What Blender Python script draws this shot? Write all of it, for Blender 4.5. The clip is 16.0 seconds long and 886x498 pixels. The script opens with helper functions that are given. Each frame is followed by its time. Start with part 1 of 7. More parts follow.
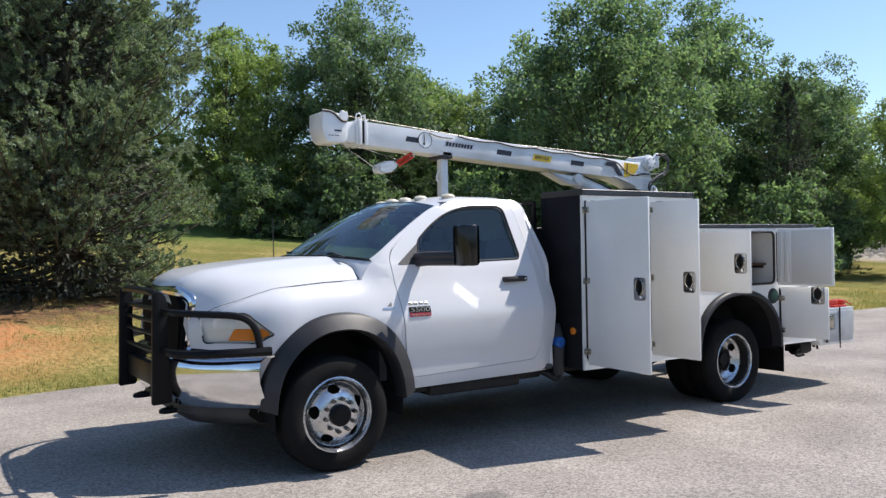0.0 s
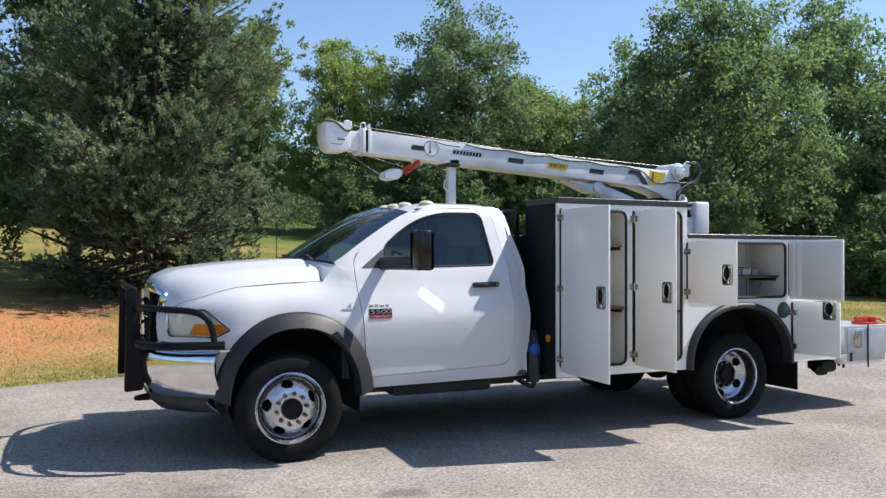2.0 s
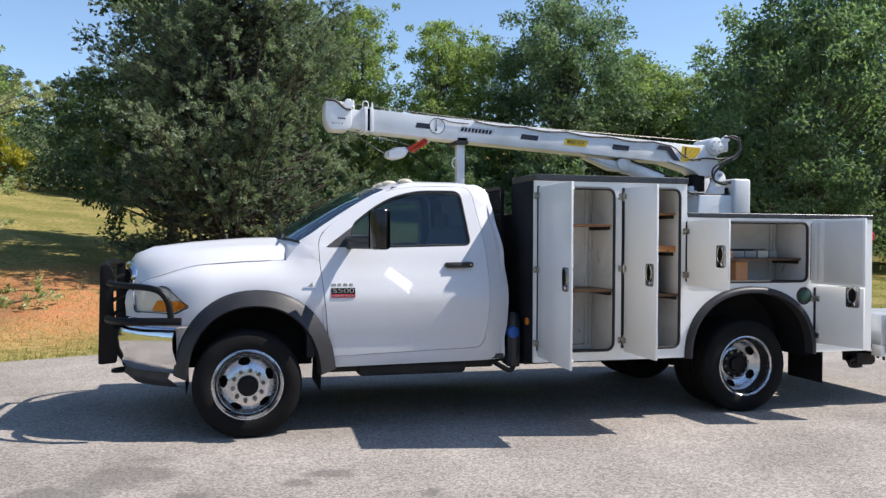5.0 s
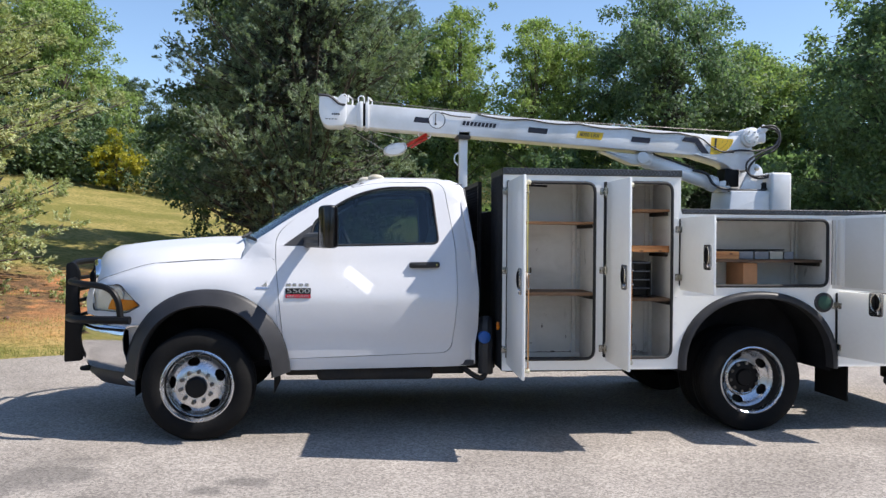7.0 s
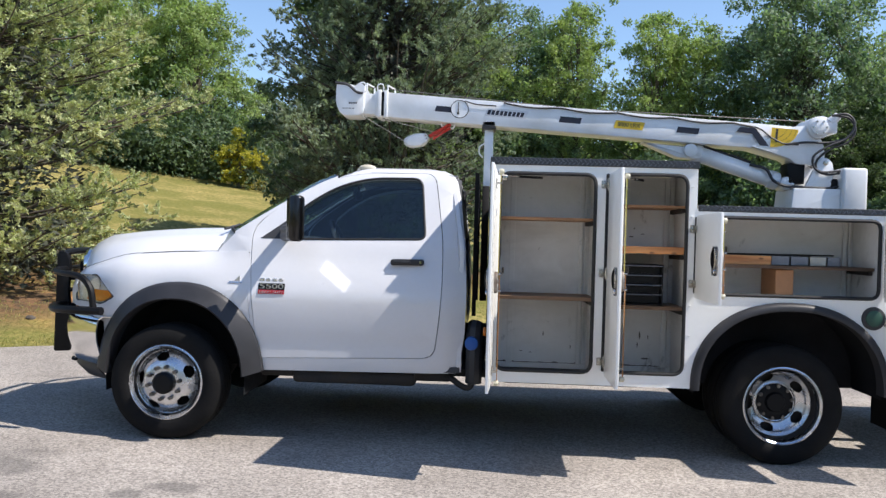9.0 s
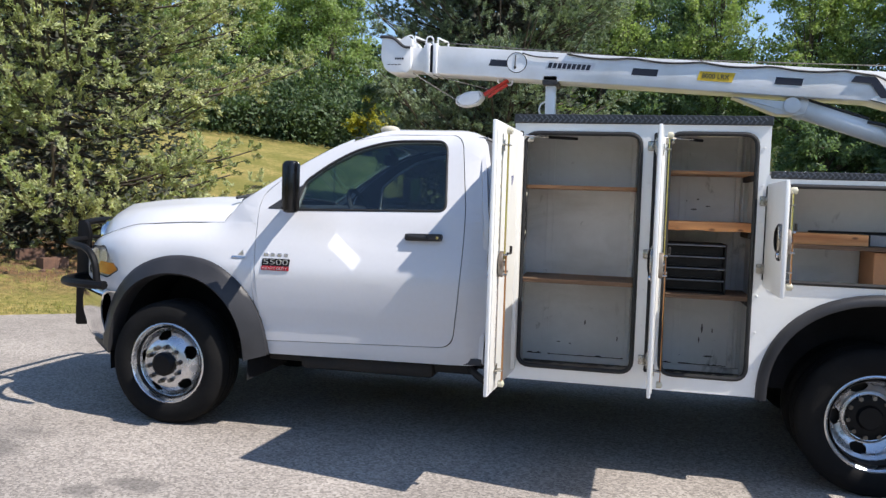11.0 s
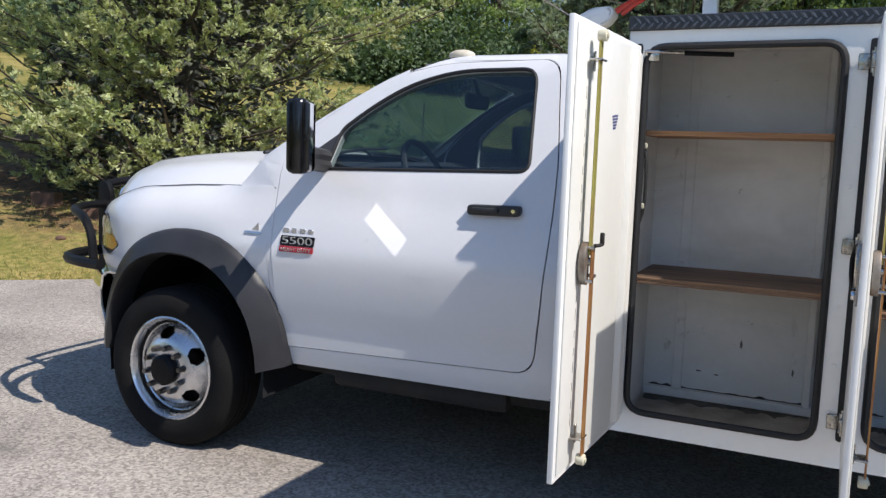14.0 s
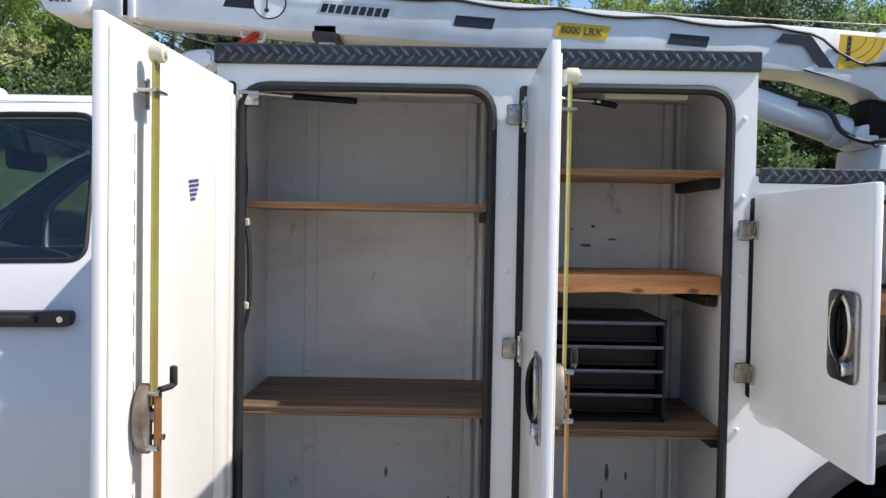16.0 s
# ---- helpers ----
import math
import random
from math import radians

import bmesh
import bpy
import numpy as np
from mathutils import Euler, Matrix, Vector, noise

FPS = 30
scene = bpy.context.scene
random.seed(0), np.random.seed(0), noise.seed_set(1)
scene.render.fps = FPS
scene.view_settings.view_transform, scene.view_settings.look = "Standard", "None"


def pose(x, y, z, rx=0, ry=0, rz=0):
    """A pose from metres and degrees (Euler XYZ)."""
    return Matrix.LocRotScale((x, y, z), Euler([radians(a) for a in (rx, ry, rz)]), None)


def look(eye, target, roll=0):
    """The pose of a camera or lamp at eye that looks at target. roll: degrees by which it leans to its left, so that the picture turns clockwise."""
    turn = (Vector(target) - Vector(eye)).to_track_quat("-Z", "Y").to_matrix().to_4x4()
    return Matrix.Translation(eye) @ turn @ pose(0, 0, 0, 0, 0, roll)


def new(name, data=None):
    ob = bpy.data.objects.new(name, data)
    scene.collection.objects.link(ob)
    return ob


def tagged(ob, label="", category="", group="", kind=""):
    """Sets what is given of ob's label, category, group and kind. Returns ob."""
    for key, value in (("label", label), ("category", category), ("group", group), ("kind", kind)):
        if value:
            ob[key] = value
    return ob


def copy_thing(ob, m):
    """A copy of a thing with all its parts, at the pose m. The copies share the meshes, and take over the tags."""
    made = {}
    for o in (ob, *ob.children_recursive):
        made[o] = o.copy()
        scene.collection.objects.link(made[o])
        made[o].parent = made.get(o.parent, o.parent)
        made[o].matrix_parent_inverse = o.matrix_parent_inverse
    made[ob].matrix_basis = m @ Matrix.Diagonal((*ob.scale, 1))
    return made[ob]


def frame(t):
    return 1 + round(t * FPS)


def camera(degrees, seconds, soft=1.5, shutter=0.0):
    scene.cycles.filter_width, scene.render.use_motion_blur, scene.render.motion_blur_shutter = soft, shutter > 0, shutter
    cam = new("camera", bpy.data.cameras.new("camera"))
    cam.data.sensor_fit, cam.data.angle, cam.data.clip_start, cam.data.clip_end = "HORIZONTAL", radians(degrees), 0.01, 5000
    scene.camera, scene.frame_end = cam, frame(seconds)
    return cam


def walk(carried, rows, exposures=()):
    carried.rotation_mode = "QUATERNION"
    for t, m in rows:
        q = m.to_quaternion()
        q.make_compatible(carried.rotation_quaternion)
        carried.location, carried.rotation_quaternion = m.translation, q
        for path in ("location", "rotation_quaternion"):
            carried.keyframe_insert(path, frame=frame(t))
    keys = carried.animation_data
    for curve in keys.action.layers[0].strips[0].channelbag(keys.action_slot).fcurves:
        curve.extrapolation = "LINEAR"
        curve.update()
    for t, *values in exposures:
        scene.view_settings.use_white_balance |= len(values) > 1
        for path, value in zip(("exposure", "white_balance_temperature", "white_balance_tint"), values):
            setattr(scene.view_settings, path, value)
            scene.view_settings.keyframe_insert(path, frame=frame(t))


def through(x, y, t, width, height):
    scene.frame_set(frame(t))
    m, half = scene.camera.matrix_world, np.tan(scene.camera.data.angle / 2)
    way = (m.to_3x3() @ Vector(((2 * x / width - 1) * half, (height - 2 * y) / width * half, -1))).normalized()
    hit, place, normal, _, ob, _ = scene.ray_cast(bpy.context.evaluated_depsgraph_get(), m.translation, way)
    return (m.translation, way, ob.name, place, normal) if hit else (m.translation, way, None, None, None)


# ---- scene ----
cam = camera(56.4, 16.0, 1.4)
PATH = [
    (0, (-2.514, -5.187, 1.554), (-1.426, -3.508, 1.552), -1.0),
    (0.5, (-2.284, -5.49, 1.531), (-1.283, -3.759, 1.519), 0.0),
    (1, (-2.019, -5.7, 1.532), (-1.08, -3.935, 1.502), 0.9),
    (1.5, (-1.66, -5.768, 1.525), (-0.78, -3.972, 1.515), 0.1),
    (2, (-1.467, -5.967, 1.524), (-0.653, -4.141, 1.543), 0.1),
    (2.5, (-1.286, -6.242, 1.505), (-0.578, -4.372, 1.479), 1.3),
    (3, (-1.076, -6.443, 1.509), (-0.394, -4.564, 1.445), 0.1),
    (3.5, (-0.799, -6.533, 1.522), (-0.195, -4.628, 1.466), 1.0),
    (4, (-0.643, -6.522, 1.515), (-0.096, -4.599, 1.46), 0.8),
    (4.5, (-0.447, -6.377, 1.513), (0.093, -4.452, 1.477), 0.5),
    (6.8, (0.991, -6.131, 1.488), (1.243, -4.147, 1.474), 0.3),
    (7, (1.11, -6.108, 1.488), (1.332, -4.12, 1.465), 0.4),
    (7.5, (1.405, -5.945, 1.481), (1.559, -3.951, 1.464), 0.8),
    (8, (1.682, -5.832, 1.482), (1.793, -3.836, 1.475), 1.1),
    (8.5, (2.009, -5.776, 1.488), (2.005, -3.776, 1.469), 0.9),
    (9, (2.224, -5.614, 1.463), (2.12, -3.617, 1.439), 1.6),
    (11.5, (3.09, -4.483, 1.524), (2.537, -2.565, 1.392), 1.8),
    (12, (3.188, -4.219, 1.529), (2.528, -2.336, 1.398), 1.6),
    (12.5, (3.13, -3.913, 1.534), (2.407, -2.053, 1.405), 0.5),
    (13, (3.137, -3.539, 1.524), (2.349, -1.709, 1.341), 1.1),
    (13.5, (3.089, -3.263, 1.516), (2.219, -1.473, 1.313), 2.7),
    (14, (2.942, -3.024, 1.528), (2.103, -1.224, 1.295), 1.9),
    (14.5, (2.884, -2.76, 1.538), (2.329, -0.852, 1.308), 0.5),
    (15, (2.925, -2.495, 1.566), (2.627, -0.524, 1.397), 0.2),
    (15.5, (2.896, -2.301, 1.582), (2.763, -0.308, 1.477), 0.7),
    (16, (2.837, -2.123, 1.576), (2.831, -0.124, 1.518), 1.0),
]
walk(cam, [(t, look(eye, target, roll)) for t, eye, target, roll in PATH], [(0.0, 0.53, 6300, 12), (1.0, 0.58, 6300, 12), (2.0, 0.57, 6300, 12), (4.5, 0.58, 6300, 12), (7.0, 0.66, 6300, 12), (9.0, 0.70, 6300, 12), (12.5, 0.61, 6300, 12), (13.5, 0.48, 6300, 12), (14.0, 0.48, 6300, 12), (15.0, 0.52, 6300, 12), (16.0, 0.70, 6300, 12)])

# ---------------------------------------------------------------- light
SUN_FROM = Vector((0.765, -0.162, 1.0)).normalized()
sun = new("sun", bpy.data.lights.new("sun", "SUN"))
sun.data.energy, sun.data.angle, sun.data.color = 4.2, radians(0.53), (1.0, 0.93, 0.83)
sun.matrix_world = look(SUN_FROM * 60, (0, 0, 0))
world = bpy.data.worlds.new("sky")
scene.world = world
world.use_nodes = True
_n, _l = world.node_tree.nodes, world.node_tree.links
_sky = _n.new("ShaderNodeTexSky")
_sky.sky_type, _sky.sun_disc = "NISHITA", False
_sky.sun_elevation, _sky.sun_rotation = math.asin(SUN_FROM.z), math.atan2(SUN_FROM.x, SUN_FROM.y)
_sky.air_density, _sky.dust_density, _sky.ozone_density = 1.0, 0.15, 2.6
_l.new(_sky.outputs[0], _n["Background"].inputs[0])
_n["Background"].inputs[1].default_value = 0.116
# added area lamp, imitating sun thrown onto the cab door by flat wing-mirror glass
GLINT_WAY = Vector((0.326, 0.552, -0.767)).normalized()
glint = new("added_glint_lamp", bpy.data.lights.new("added_glint_lamp", "AREA"))
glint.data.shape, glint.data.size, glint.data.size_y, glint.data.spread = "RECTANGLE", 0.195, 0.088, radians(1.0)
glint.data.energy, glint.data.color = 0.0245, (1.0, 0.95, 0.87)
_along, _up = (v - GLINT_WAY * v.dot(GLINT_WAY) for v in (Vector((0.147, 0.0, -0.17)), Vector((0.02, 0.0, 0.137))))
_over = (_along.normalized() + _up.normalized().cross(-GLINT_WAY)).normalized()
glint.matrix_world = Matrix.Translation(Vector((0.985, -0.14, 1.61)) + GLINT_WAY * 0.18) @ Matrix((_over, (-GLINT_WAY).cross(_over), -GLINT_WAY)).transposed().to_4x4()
# ---------------------------------------------------------------- materials
def material(name, colour, rough=0.5, metal=0.0, second=None, scale=6.0, fine=60.0, bump=0.0, coat=0.0, vary=0.12, island=0.0, specular=0.5, contrast=(0.35, 0.65), bump_scale=None):
    """A surface with a broad mottling towards a second colour, a fine grain and relief."""
    m = bpy.data.materials.new(name)
    m.use_nodes = True
    n, l = m.node_tree.nodes, m.node_tree.links
    b = n["Principled BSDF"]
    b.inputs["Roughness"].default_value, b.inputs["Metallic"].default_value = rough, metal
    b.inputs["Coat Weight"].default_value, b.inputs["Coat Roughness"].default_value = coat, 0.04
    b.inputs["Specular IOR Level"].default_value = specular
    where = n.new("ShaderNodeTexCoord").outputs["Object"]
    second = second or tuple(c * (1 - vary) for c in colour)
    broad = n.new("ShaderNodeTexNoise")
    broad.inputs["Scale"].default_value, broad.inputs["Detail"].default_value = scale, 6
    grain = n.new("ShaderNodeTexNoise")
    grain.inputs["Scale"].default_value, grain.inputs["Detail"].default_value = fine, 4
    l.new(where, broad.inputs["Vector"]), l.new(where, grain.inputs["Vector"])
    ramp = n.new("ShaderNodeMapRange")
    ramp.inputs["From Min"].default_value, ramp.inputs["From Max"].default_value = contrast
    l.new(broad.outputs["Fac"], ramp.inputs["Value"])
    mix = n.new("ShaderNodeMix")
    mix.data_type = "RGBA"
    mix.inputs[6].default_value, mix.inputs[7].default_value = (*colour, 1), (*second, 1)
    l.new(ramp.outputs[0], mix.inputs[0])
    tone = n.new("ShaderNodeHueSaturation")
    value = n.new("ShaderNodeMapRange")
    value.inputs["To Min"].default_value, value.inputs["To Max"].default_value = 1 - vary, 1 + vary
    l.new(grain.outputs["Fac"], value.inputs["Value"])
    out = value.outputs[0]
    if island:
        geo = n.new("ShaderNodeNewGeometry")
        spread = n.new("ShaderNodeMapRange")
        spread.inputs["To Min"].default_value, spread.inputs["To Max"].default_value = 1 - island, 1 + island
        l.new(geo.outputs["Random Per Island"], spread.inputs["Value"])
        mul = n.new("ShaderNodeMath")
        mul.operation = "MULTIPLY"
        l.new(out, mul.inputs[0]), l.new(spread.outputs[0], mul.inputs[1])
        out = mul.outputs[0]
    l.new(out, tone.inputs["Value"]), l.new(mix.outputs[2], tone.inputs["Color"])
    l.new(tone.outputs[0], b.inputs["Base Color"])
    rough_range = n.new("ShaderNodeMapRange")
    rough_range.inputs["To Min"].default_value, rough_range.inputs["To Max"].default_value = max(rough - 0.08, 0.02), min(rough + 0.1, 1)
    l.new(broad.outputs["Fac"], rough_range.inputs["Value"]), l.new(rough_range.outputs[0], b.inputs["Roughness"])
    if bump:
        relief = n.new("ShaderNodeBump")
        relief.inputs["Strength"].default_value, relief.inputs["Distance"].default_value = 1.0, bump
        if bump_scale:
            g2 = n.new("ShaderNodeTexNoise")
            g2.inputs["Scale"].default_value, g2.inputs["Detail"].default_value = bump_scale, 3
            l.new(where, g2.inputs["Vector"]), l.new(g2.outputs["Fac"], relief.inputs["Height"])
        else:
            l.new(grain.outputs["Fac"], relief.inputs["Height"])
        l.new(relief.outputs[0], b.inputs["Normal"])
    return m


def foliage(name, colour, second, through=0.35, island=0.35):
    """Leaves: a matt face that lets some light through, each leaf of its own tone."""
    m = material(name, colour, 0.55, second=second, scale=0.9, fine=9.0, vary=0.15, island=island, specular=0.35)
    n, l = m.node_tree.nodes, m.node_tree.links
    b = n["Principled BSDF"]
    tone = b.inputs["Base Color"].links[0].from_socket
    glow = n.new("ShaderNodeBsdfTranslucent")
    warm = n.new("ShaderNodeMix")
    warm.data_type, warm.blend_type = "RGBA", "MULTIPLY"
    warm.inputs[0].default_value, warm.inputs[7].default_value = 1.0, (1.4, 1.55, 0.85, 1)
    l.new(tone, warm.inputs[6]), l.new(warm.outputs[2], glow.inputs["Color"])
    mix = n.new("ShaderNodeMixShader")
    mix.inputs[0].default_value = through
    l.new(b.outputs[0], mix.inputs[1]), l.new(glow.outputs[0], mix.inputs[2])
    l.new(mix.outputs[0], n["Material Output"].inputs["Surface"])
    return m


def glass(name, tint, rough=0.0, ior=1.5, dust=0.0):
    m = bpy.data.materials.new(name)
    m.use_nodes = True
    n, l = m.node_tree.nodes, m.node_tree.links
    n.remove(n["Principled BSDF"])
    clear = n.new("ShaderNodeBsdfTransparent")
    clear.inputs["Color"].default_value = (*tint, 1)
    shine = n.new("ShaderNodeBsdfGlossy")
    shine.inputs["Roughness"].default_value = 0.01 + rough
    face = n.new("ShaderNodeLayerWeight")
    steep = n.new("ShaderNodeMath")
    steep.operation = "POWER"
    steep.inputs[1].default_value = 5.0
    fres = n.new("ShaderNodeMapRange")
    fres.inputs["To Min"].default_value, fres.inputs["To Max"].default_value = ((ior - 1) / (ior + 1)) ** 2, 0.8
    l.new(face.outputs["Facing"], steep.inputs[0]), l.new(steep.outputs[0], fres.inputs["Value"])
    mix = n.new("ShaderNodeMixShader")
    l.new(fres.outputs[0], mix.inputs[0]), l.new(clear.outputs[0], mix.inputs[1]), l.new(shine.outputs[0], mix.inputs[2])
    out = mix.outputs[0]
    if dust:
        film = n.new("ShaderNodeBsdfDiffuse")
        film.inputs["Color"].default_value = (0.62, 0.62, 0.6, 1)
        cloud = n.new("ShaderNodeTexNoise")
        cloud.inputs["Scale"].default_value, cloud.inputs["Detail"].default_value = 5.0, 6
        much = n.new("ShaderNodeMapRange")
        much.inputs["To Min"].default_value, much.inputs["To Max"].default_value = dust * 0.6, dust * 1.4
        l.new(n.new("ShaderNodeTexCoord").outputs["Object"], cloud.inputs["Vector"]), l.new(cloud.outputs["Fac"], much.inputs["Value"])
        dusty = n.new("ShaderNodeMixShader")
        l.new(much.outputs[0], dusty.inputs[0]), l.new(out, dusty.inputs[1]), l.new(film.outputs[0], dusty.inputs[2])
        out = dusty.outputs[0]
    l.new(out, n["Material Output"].inputs["Surface"])
    return m


def wood(name, light, dark, along="x", rough=0.6):
    m = material(name, light, rough, second=dark, scale=3.0, fine=30.0, vary=0.18, bump=0.0015)
    n, l = m.node_tree.nodes, m.node_tree.links
    stretch = n.new("ShaderNodeMapping")
    stretch.inputs["Scale"].default_value = {"x": (0.6, 9, 9), "y": (9, 0.6, 9), "z": (9, 9, 0.6)}[along]
    for node in n:
        if node.bl_idname == "ShaderNodeTexNoise":
            source = node.inputs["Vector"].links[0].from_socket
            l.new(source, stretch.inputs["Vector"]), l.new(stretch.outputs[0], node.inputs["Vector"])
    return m


WHITE = material("white_truck_paint", (0.69, 0.69, 0.705), 0.30, coat=0.5, scale=1.3, fine=40, vary=0.025, bump=0.0)
BODYWHITE = material("white_body_paint", (0.88, 0.88, 0.86), 0.36, coat=0.3, second=(0.83, 0.83, 0.80), scale=1.6, fine=35, vary=0.03)
def scuffed(name, colour, second):
    """Old paint with black rub marks in ragged streaks and rusty specks."""
    m = material(name, colour, 0.5, second=second, scale=2.2, fine=25, vary=0.05)
    n, l = m.node_tree.nodes, m.node_tree.links
    b = n["Principled BSDF"]
    out = b.inputs["Base Color"].links[0].from_socket
    where = [x for x in n if x.bl_idname == "ShaderNodeTexCoord"][0].outputs["Object"]
    for scale, fine, lo, hi, tint, most in (((5, 5, 2.6), 3.0, 0.635, 0.73, (0.06, 0.055, 0.05, 1), 0.75), ((9, 9, 22), 1.0, 0.68, 0.74, (0.08, 0.07, 0.06, 1), 0.6), ((2, 2, 2), 1.0, 0.50, 0.72, (0.50, 0.47, 0.41, 1), 0.3), ((1.2, 1.2, 3.0), 5.0, 0.50, 0.70, (0.36, 0.34, 0.31, 1), 0.40)):
        place = n.new("ShaderNodeMapping")
        place.inputs["Scale"].default_value, place.inputs["Location"].default_value = scale, (fine, 3.1, 7.7)
        t = n.new("ShaderNodeTexNoise")
        t.inputs["Scale"].default_value, t.inputs["Detail"].default_value, t.inputs["Distortion"].default_value = 1.0, 8, 0.6
        t.inputs["Roughness"].default_value = 0.62
        r = n.new("ShaderNodeMapRange")
        r.inputs["From Min"].default_value, r.inputs["From Max"].default_value, r.inputs["To Max"].default_value = lo, hi, most
        mix = n.new("ShaderNodeMix")
        mix.data_type = "RGBA"
        mix.inputs[7].default_value = tint
        l.new(where, place.inputs["Vector"]), l.new(place.outputs[0], t.inputs["Vector"]), l.new(t.outputs["Fac"], r.inputs["Value"])
        l.new(r.outputs[0], mix.inputs[0]), l.new(out, mix.inputs[6])
        out = mix.outputs[2]
    l.new(out, b.inputs["Base Color"])
    return m


CREAM = material("cream_door_paint", (0.70, 0.69, 0.655), 0.45, second=(0.64, 0.63, 0.58), scale=1.8, fine=30, vary=0.03)
INNER = scuffed("scuffed_cream_paint", (0.72, 0.72, 0.705), (0.65, 0.65, 0.63))
CRANEWHITE = material("white_crane_paint", (0.84, 0.85, 0.87), 0.34, coat=0.3, second=(0.70, 0.70, 0.69), scale=2.5, fine=30, vary=0.04)
BLACKPLASTIC = material("black_textured_plastic", (0.024, 0.024, 0.026), 0.55, second=(0.04, 0.04, 0.043), scale=4, fine=160, vary=0.2, bump=0.0006)
FLAREGREY = material("weathered_flare_plastic", (0.020, 0.020, 0.022), 0.46, second=(0.034, 0.034, 0.038), scale=3, fine=140, vary=0.15, bump=0.0006, specular=0.4)
BLACKPAINT = material("black_gloss_paint", (0.009, 0.009, 0.010), 0.44, scale=4, fine=60, vary=0.2, specular=0.16)
MIRRORSHELL = material("glossy_mirror_shell", (0.010, 0.010, 0.011), 0.2, scale=4, fine=60, vary=0.2, coat=0.15)
LINER = material("black_bedliner", (0.014, 0.0145, 0.017), 0.8, scale=5, fine=120, vary=0.35, bump=0.003, specular=0.25)
RUBBER = material("tyre_rubber", (0.008, 0.008, 0.0085), 0.85, second=(0.014, 0.0135, 0.013), scale=5, fine=70, vary=0.25, bump=0.001, specular=0.15)
GRILLEBLACK = material("matt_grille_black", (0.007, 0.007, 0.008), 0.7, scale=5, fine=80, vary=0.2, specular=0.1)
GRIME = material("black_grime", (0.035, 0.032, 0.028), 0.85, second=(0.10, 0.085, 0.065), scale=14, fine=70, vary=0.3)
SEAL = material("black_rubber_seal", (0.013, 0.013, 0.014), 0.6, scale=6, fine=80, vary=0.2)
CHROME = material("chrome", (0.80, 0.80, 0.81), 0.07, 1.0, scale=3, fine=30, vary=0.03)
STEEL = material("satin_wheel_steel", (0.66, 0.67, 0.69), 0.26, 0.9, second=(0.52, 0.53, 0.55), scale=5, fine=50, vary=0.08)
ZINC = material("worn_zinc", (0.50, 0.49, 0.46), 0.26, 1.0, second=(0.40, 0.37, 0.32), scale=20, fine=90, vary=0.15)
DARKZINC = material("dull_dark_zinc", (0.20, 0.195, 0.185), 0.45, 1.0, second=(0.11, 0.10, 0.09), scale=20, fine=90, vary=0.15)
DARKSTEEL = material("dark_frame_steel", (0.016, 0.016, 0.017), 0.65, scale=5, fine=50, vary=0.3, second=(0.032, 0.027, 0.023), specular=0.3)
PLATE = material("black_tread_plate", (0.045, 0.047, 0.052), 0.3, 0.35, scale=6, fine=70, vary=0.2)
PLYWOOD = wood("plywood", (0.43, 0.235, 0.115), (0.29, 0.145, 0.065))
PINE = wood("pine_board", (0.76, 0.37, 0.14), (0.40, 0.15, 0.05))
def knotted(m):
    """Dark round knots and pale resin streaks in a board."""
    n, l = m.node_tree.nodes, m.node_tree.links
    b = n["Principled BSDF"]
    tone = b.inputs["Base Color"].links[0].from_socket
    place = n.new("ShaderNodeMapping")
    place.inputs["Scale"].default_value = (11, 11, 26)
    cells = n.new("ShaderNodeTexVoronoi")
    cells.inputs["Scale"].default_value, cells.inputs["Randomness"].default_value = 1.0, 1.0
    l.new(n.new("ShaderNodeTexCoord").outputs["Object"], place.inputs["Vector"]), l.new(place.outputs[0], cells.inputs["Vector"])
    spot = n.new("ShaderNodeMapRange")
    spot.inputs["From Min"].default_value, spot.inputs["From Max"].default_value, spot.inputs["To Min"].default_value, spot.inputs["To Max"].default_value = 0.10, 0.24, 0.85, 0.0
    l.new(cells.outputs["Distance"], spot.inputs["Value"])
    dark = n.new("ShaderNodeMix")
    dark.data_type = "RGBA"
    dark.inputs[7].default_value = (0.10, 0.035, 0.015, 1)
    l.new(spot.outputs[0], dark.inputs[0]), l.new(tone, dark.inputs[6]), l.new(dark.outputs[2], b.inputs["Base Color"])
    return m


knotted(PINE)
PLYDARK = wood("weathered_plywood", (0.22, 0.13, 0.075), (0.085, 0.052, 0.032))
ORANGE = material("amber_lens", (0.90, 0.25, 0.02), 0.15, coat=0.6, scale=20, fine=60, vary=0.1)
RED = material("red_paint", (0.55, 0.035, 0.02), 0.35, scale=8, fine=40, vary=0.12)
REDLENS = material("red_lens", (0.45, 0.015, 0.02), 0.15, coat=0.6, scale=20, fine=60, vary=0.1)
BLUE = material("blue_cap", (0.02, 0.12, 0.45), 0.4, scale=8, fine=40, vary=0.12)
GREEN = material("green_cap", (0.025, 0.085, 0.06), 0.5, scale=10, fine=40, vary=0.2)
YELLOW = material("yellow_decal", (0.80, 0.52, 0.03), 0.5, scale=12, fine=60, vary=0.1)
NAVY = material("navy_decal", (0.012, 0.014, 0.03), 0.45, scale=12, fine=60, vary=0.15)
ROD = material("yellow_zinc_rod", (0.46, 0.45, 0.11), 0.38, 0.55, second=(0.42, 0.32, 0.10), scale=4, fine=50, vary=0.15)
RODORANGE = material("rusty_zinc_rod", (0.46, 0.24, 0.08), 0.4, 0.6, second=(0.35, 0.15, 0.06), scale=6, fine=50, vary=0.15)
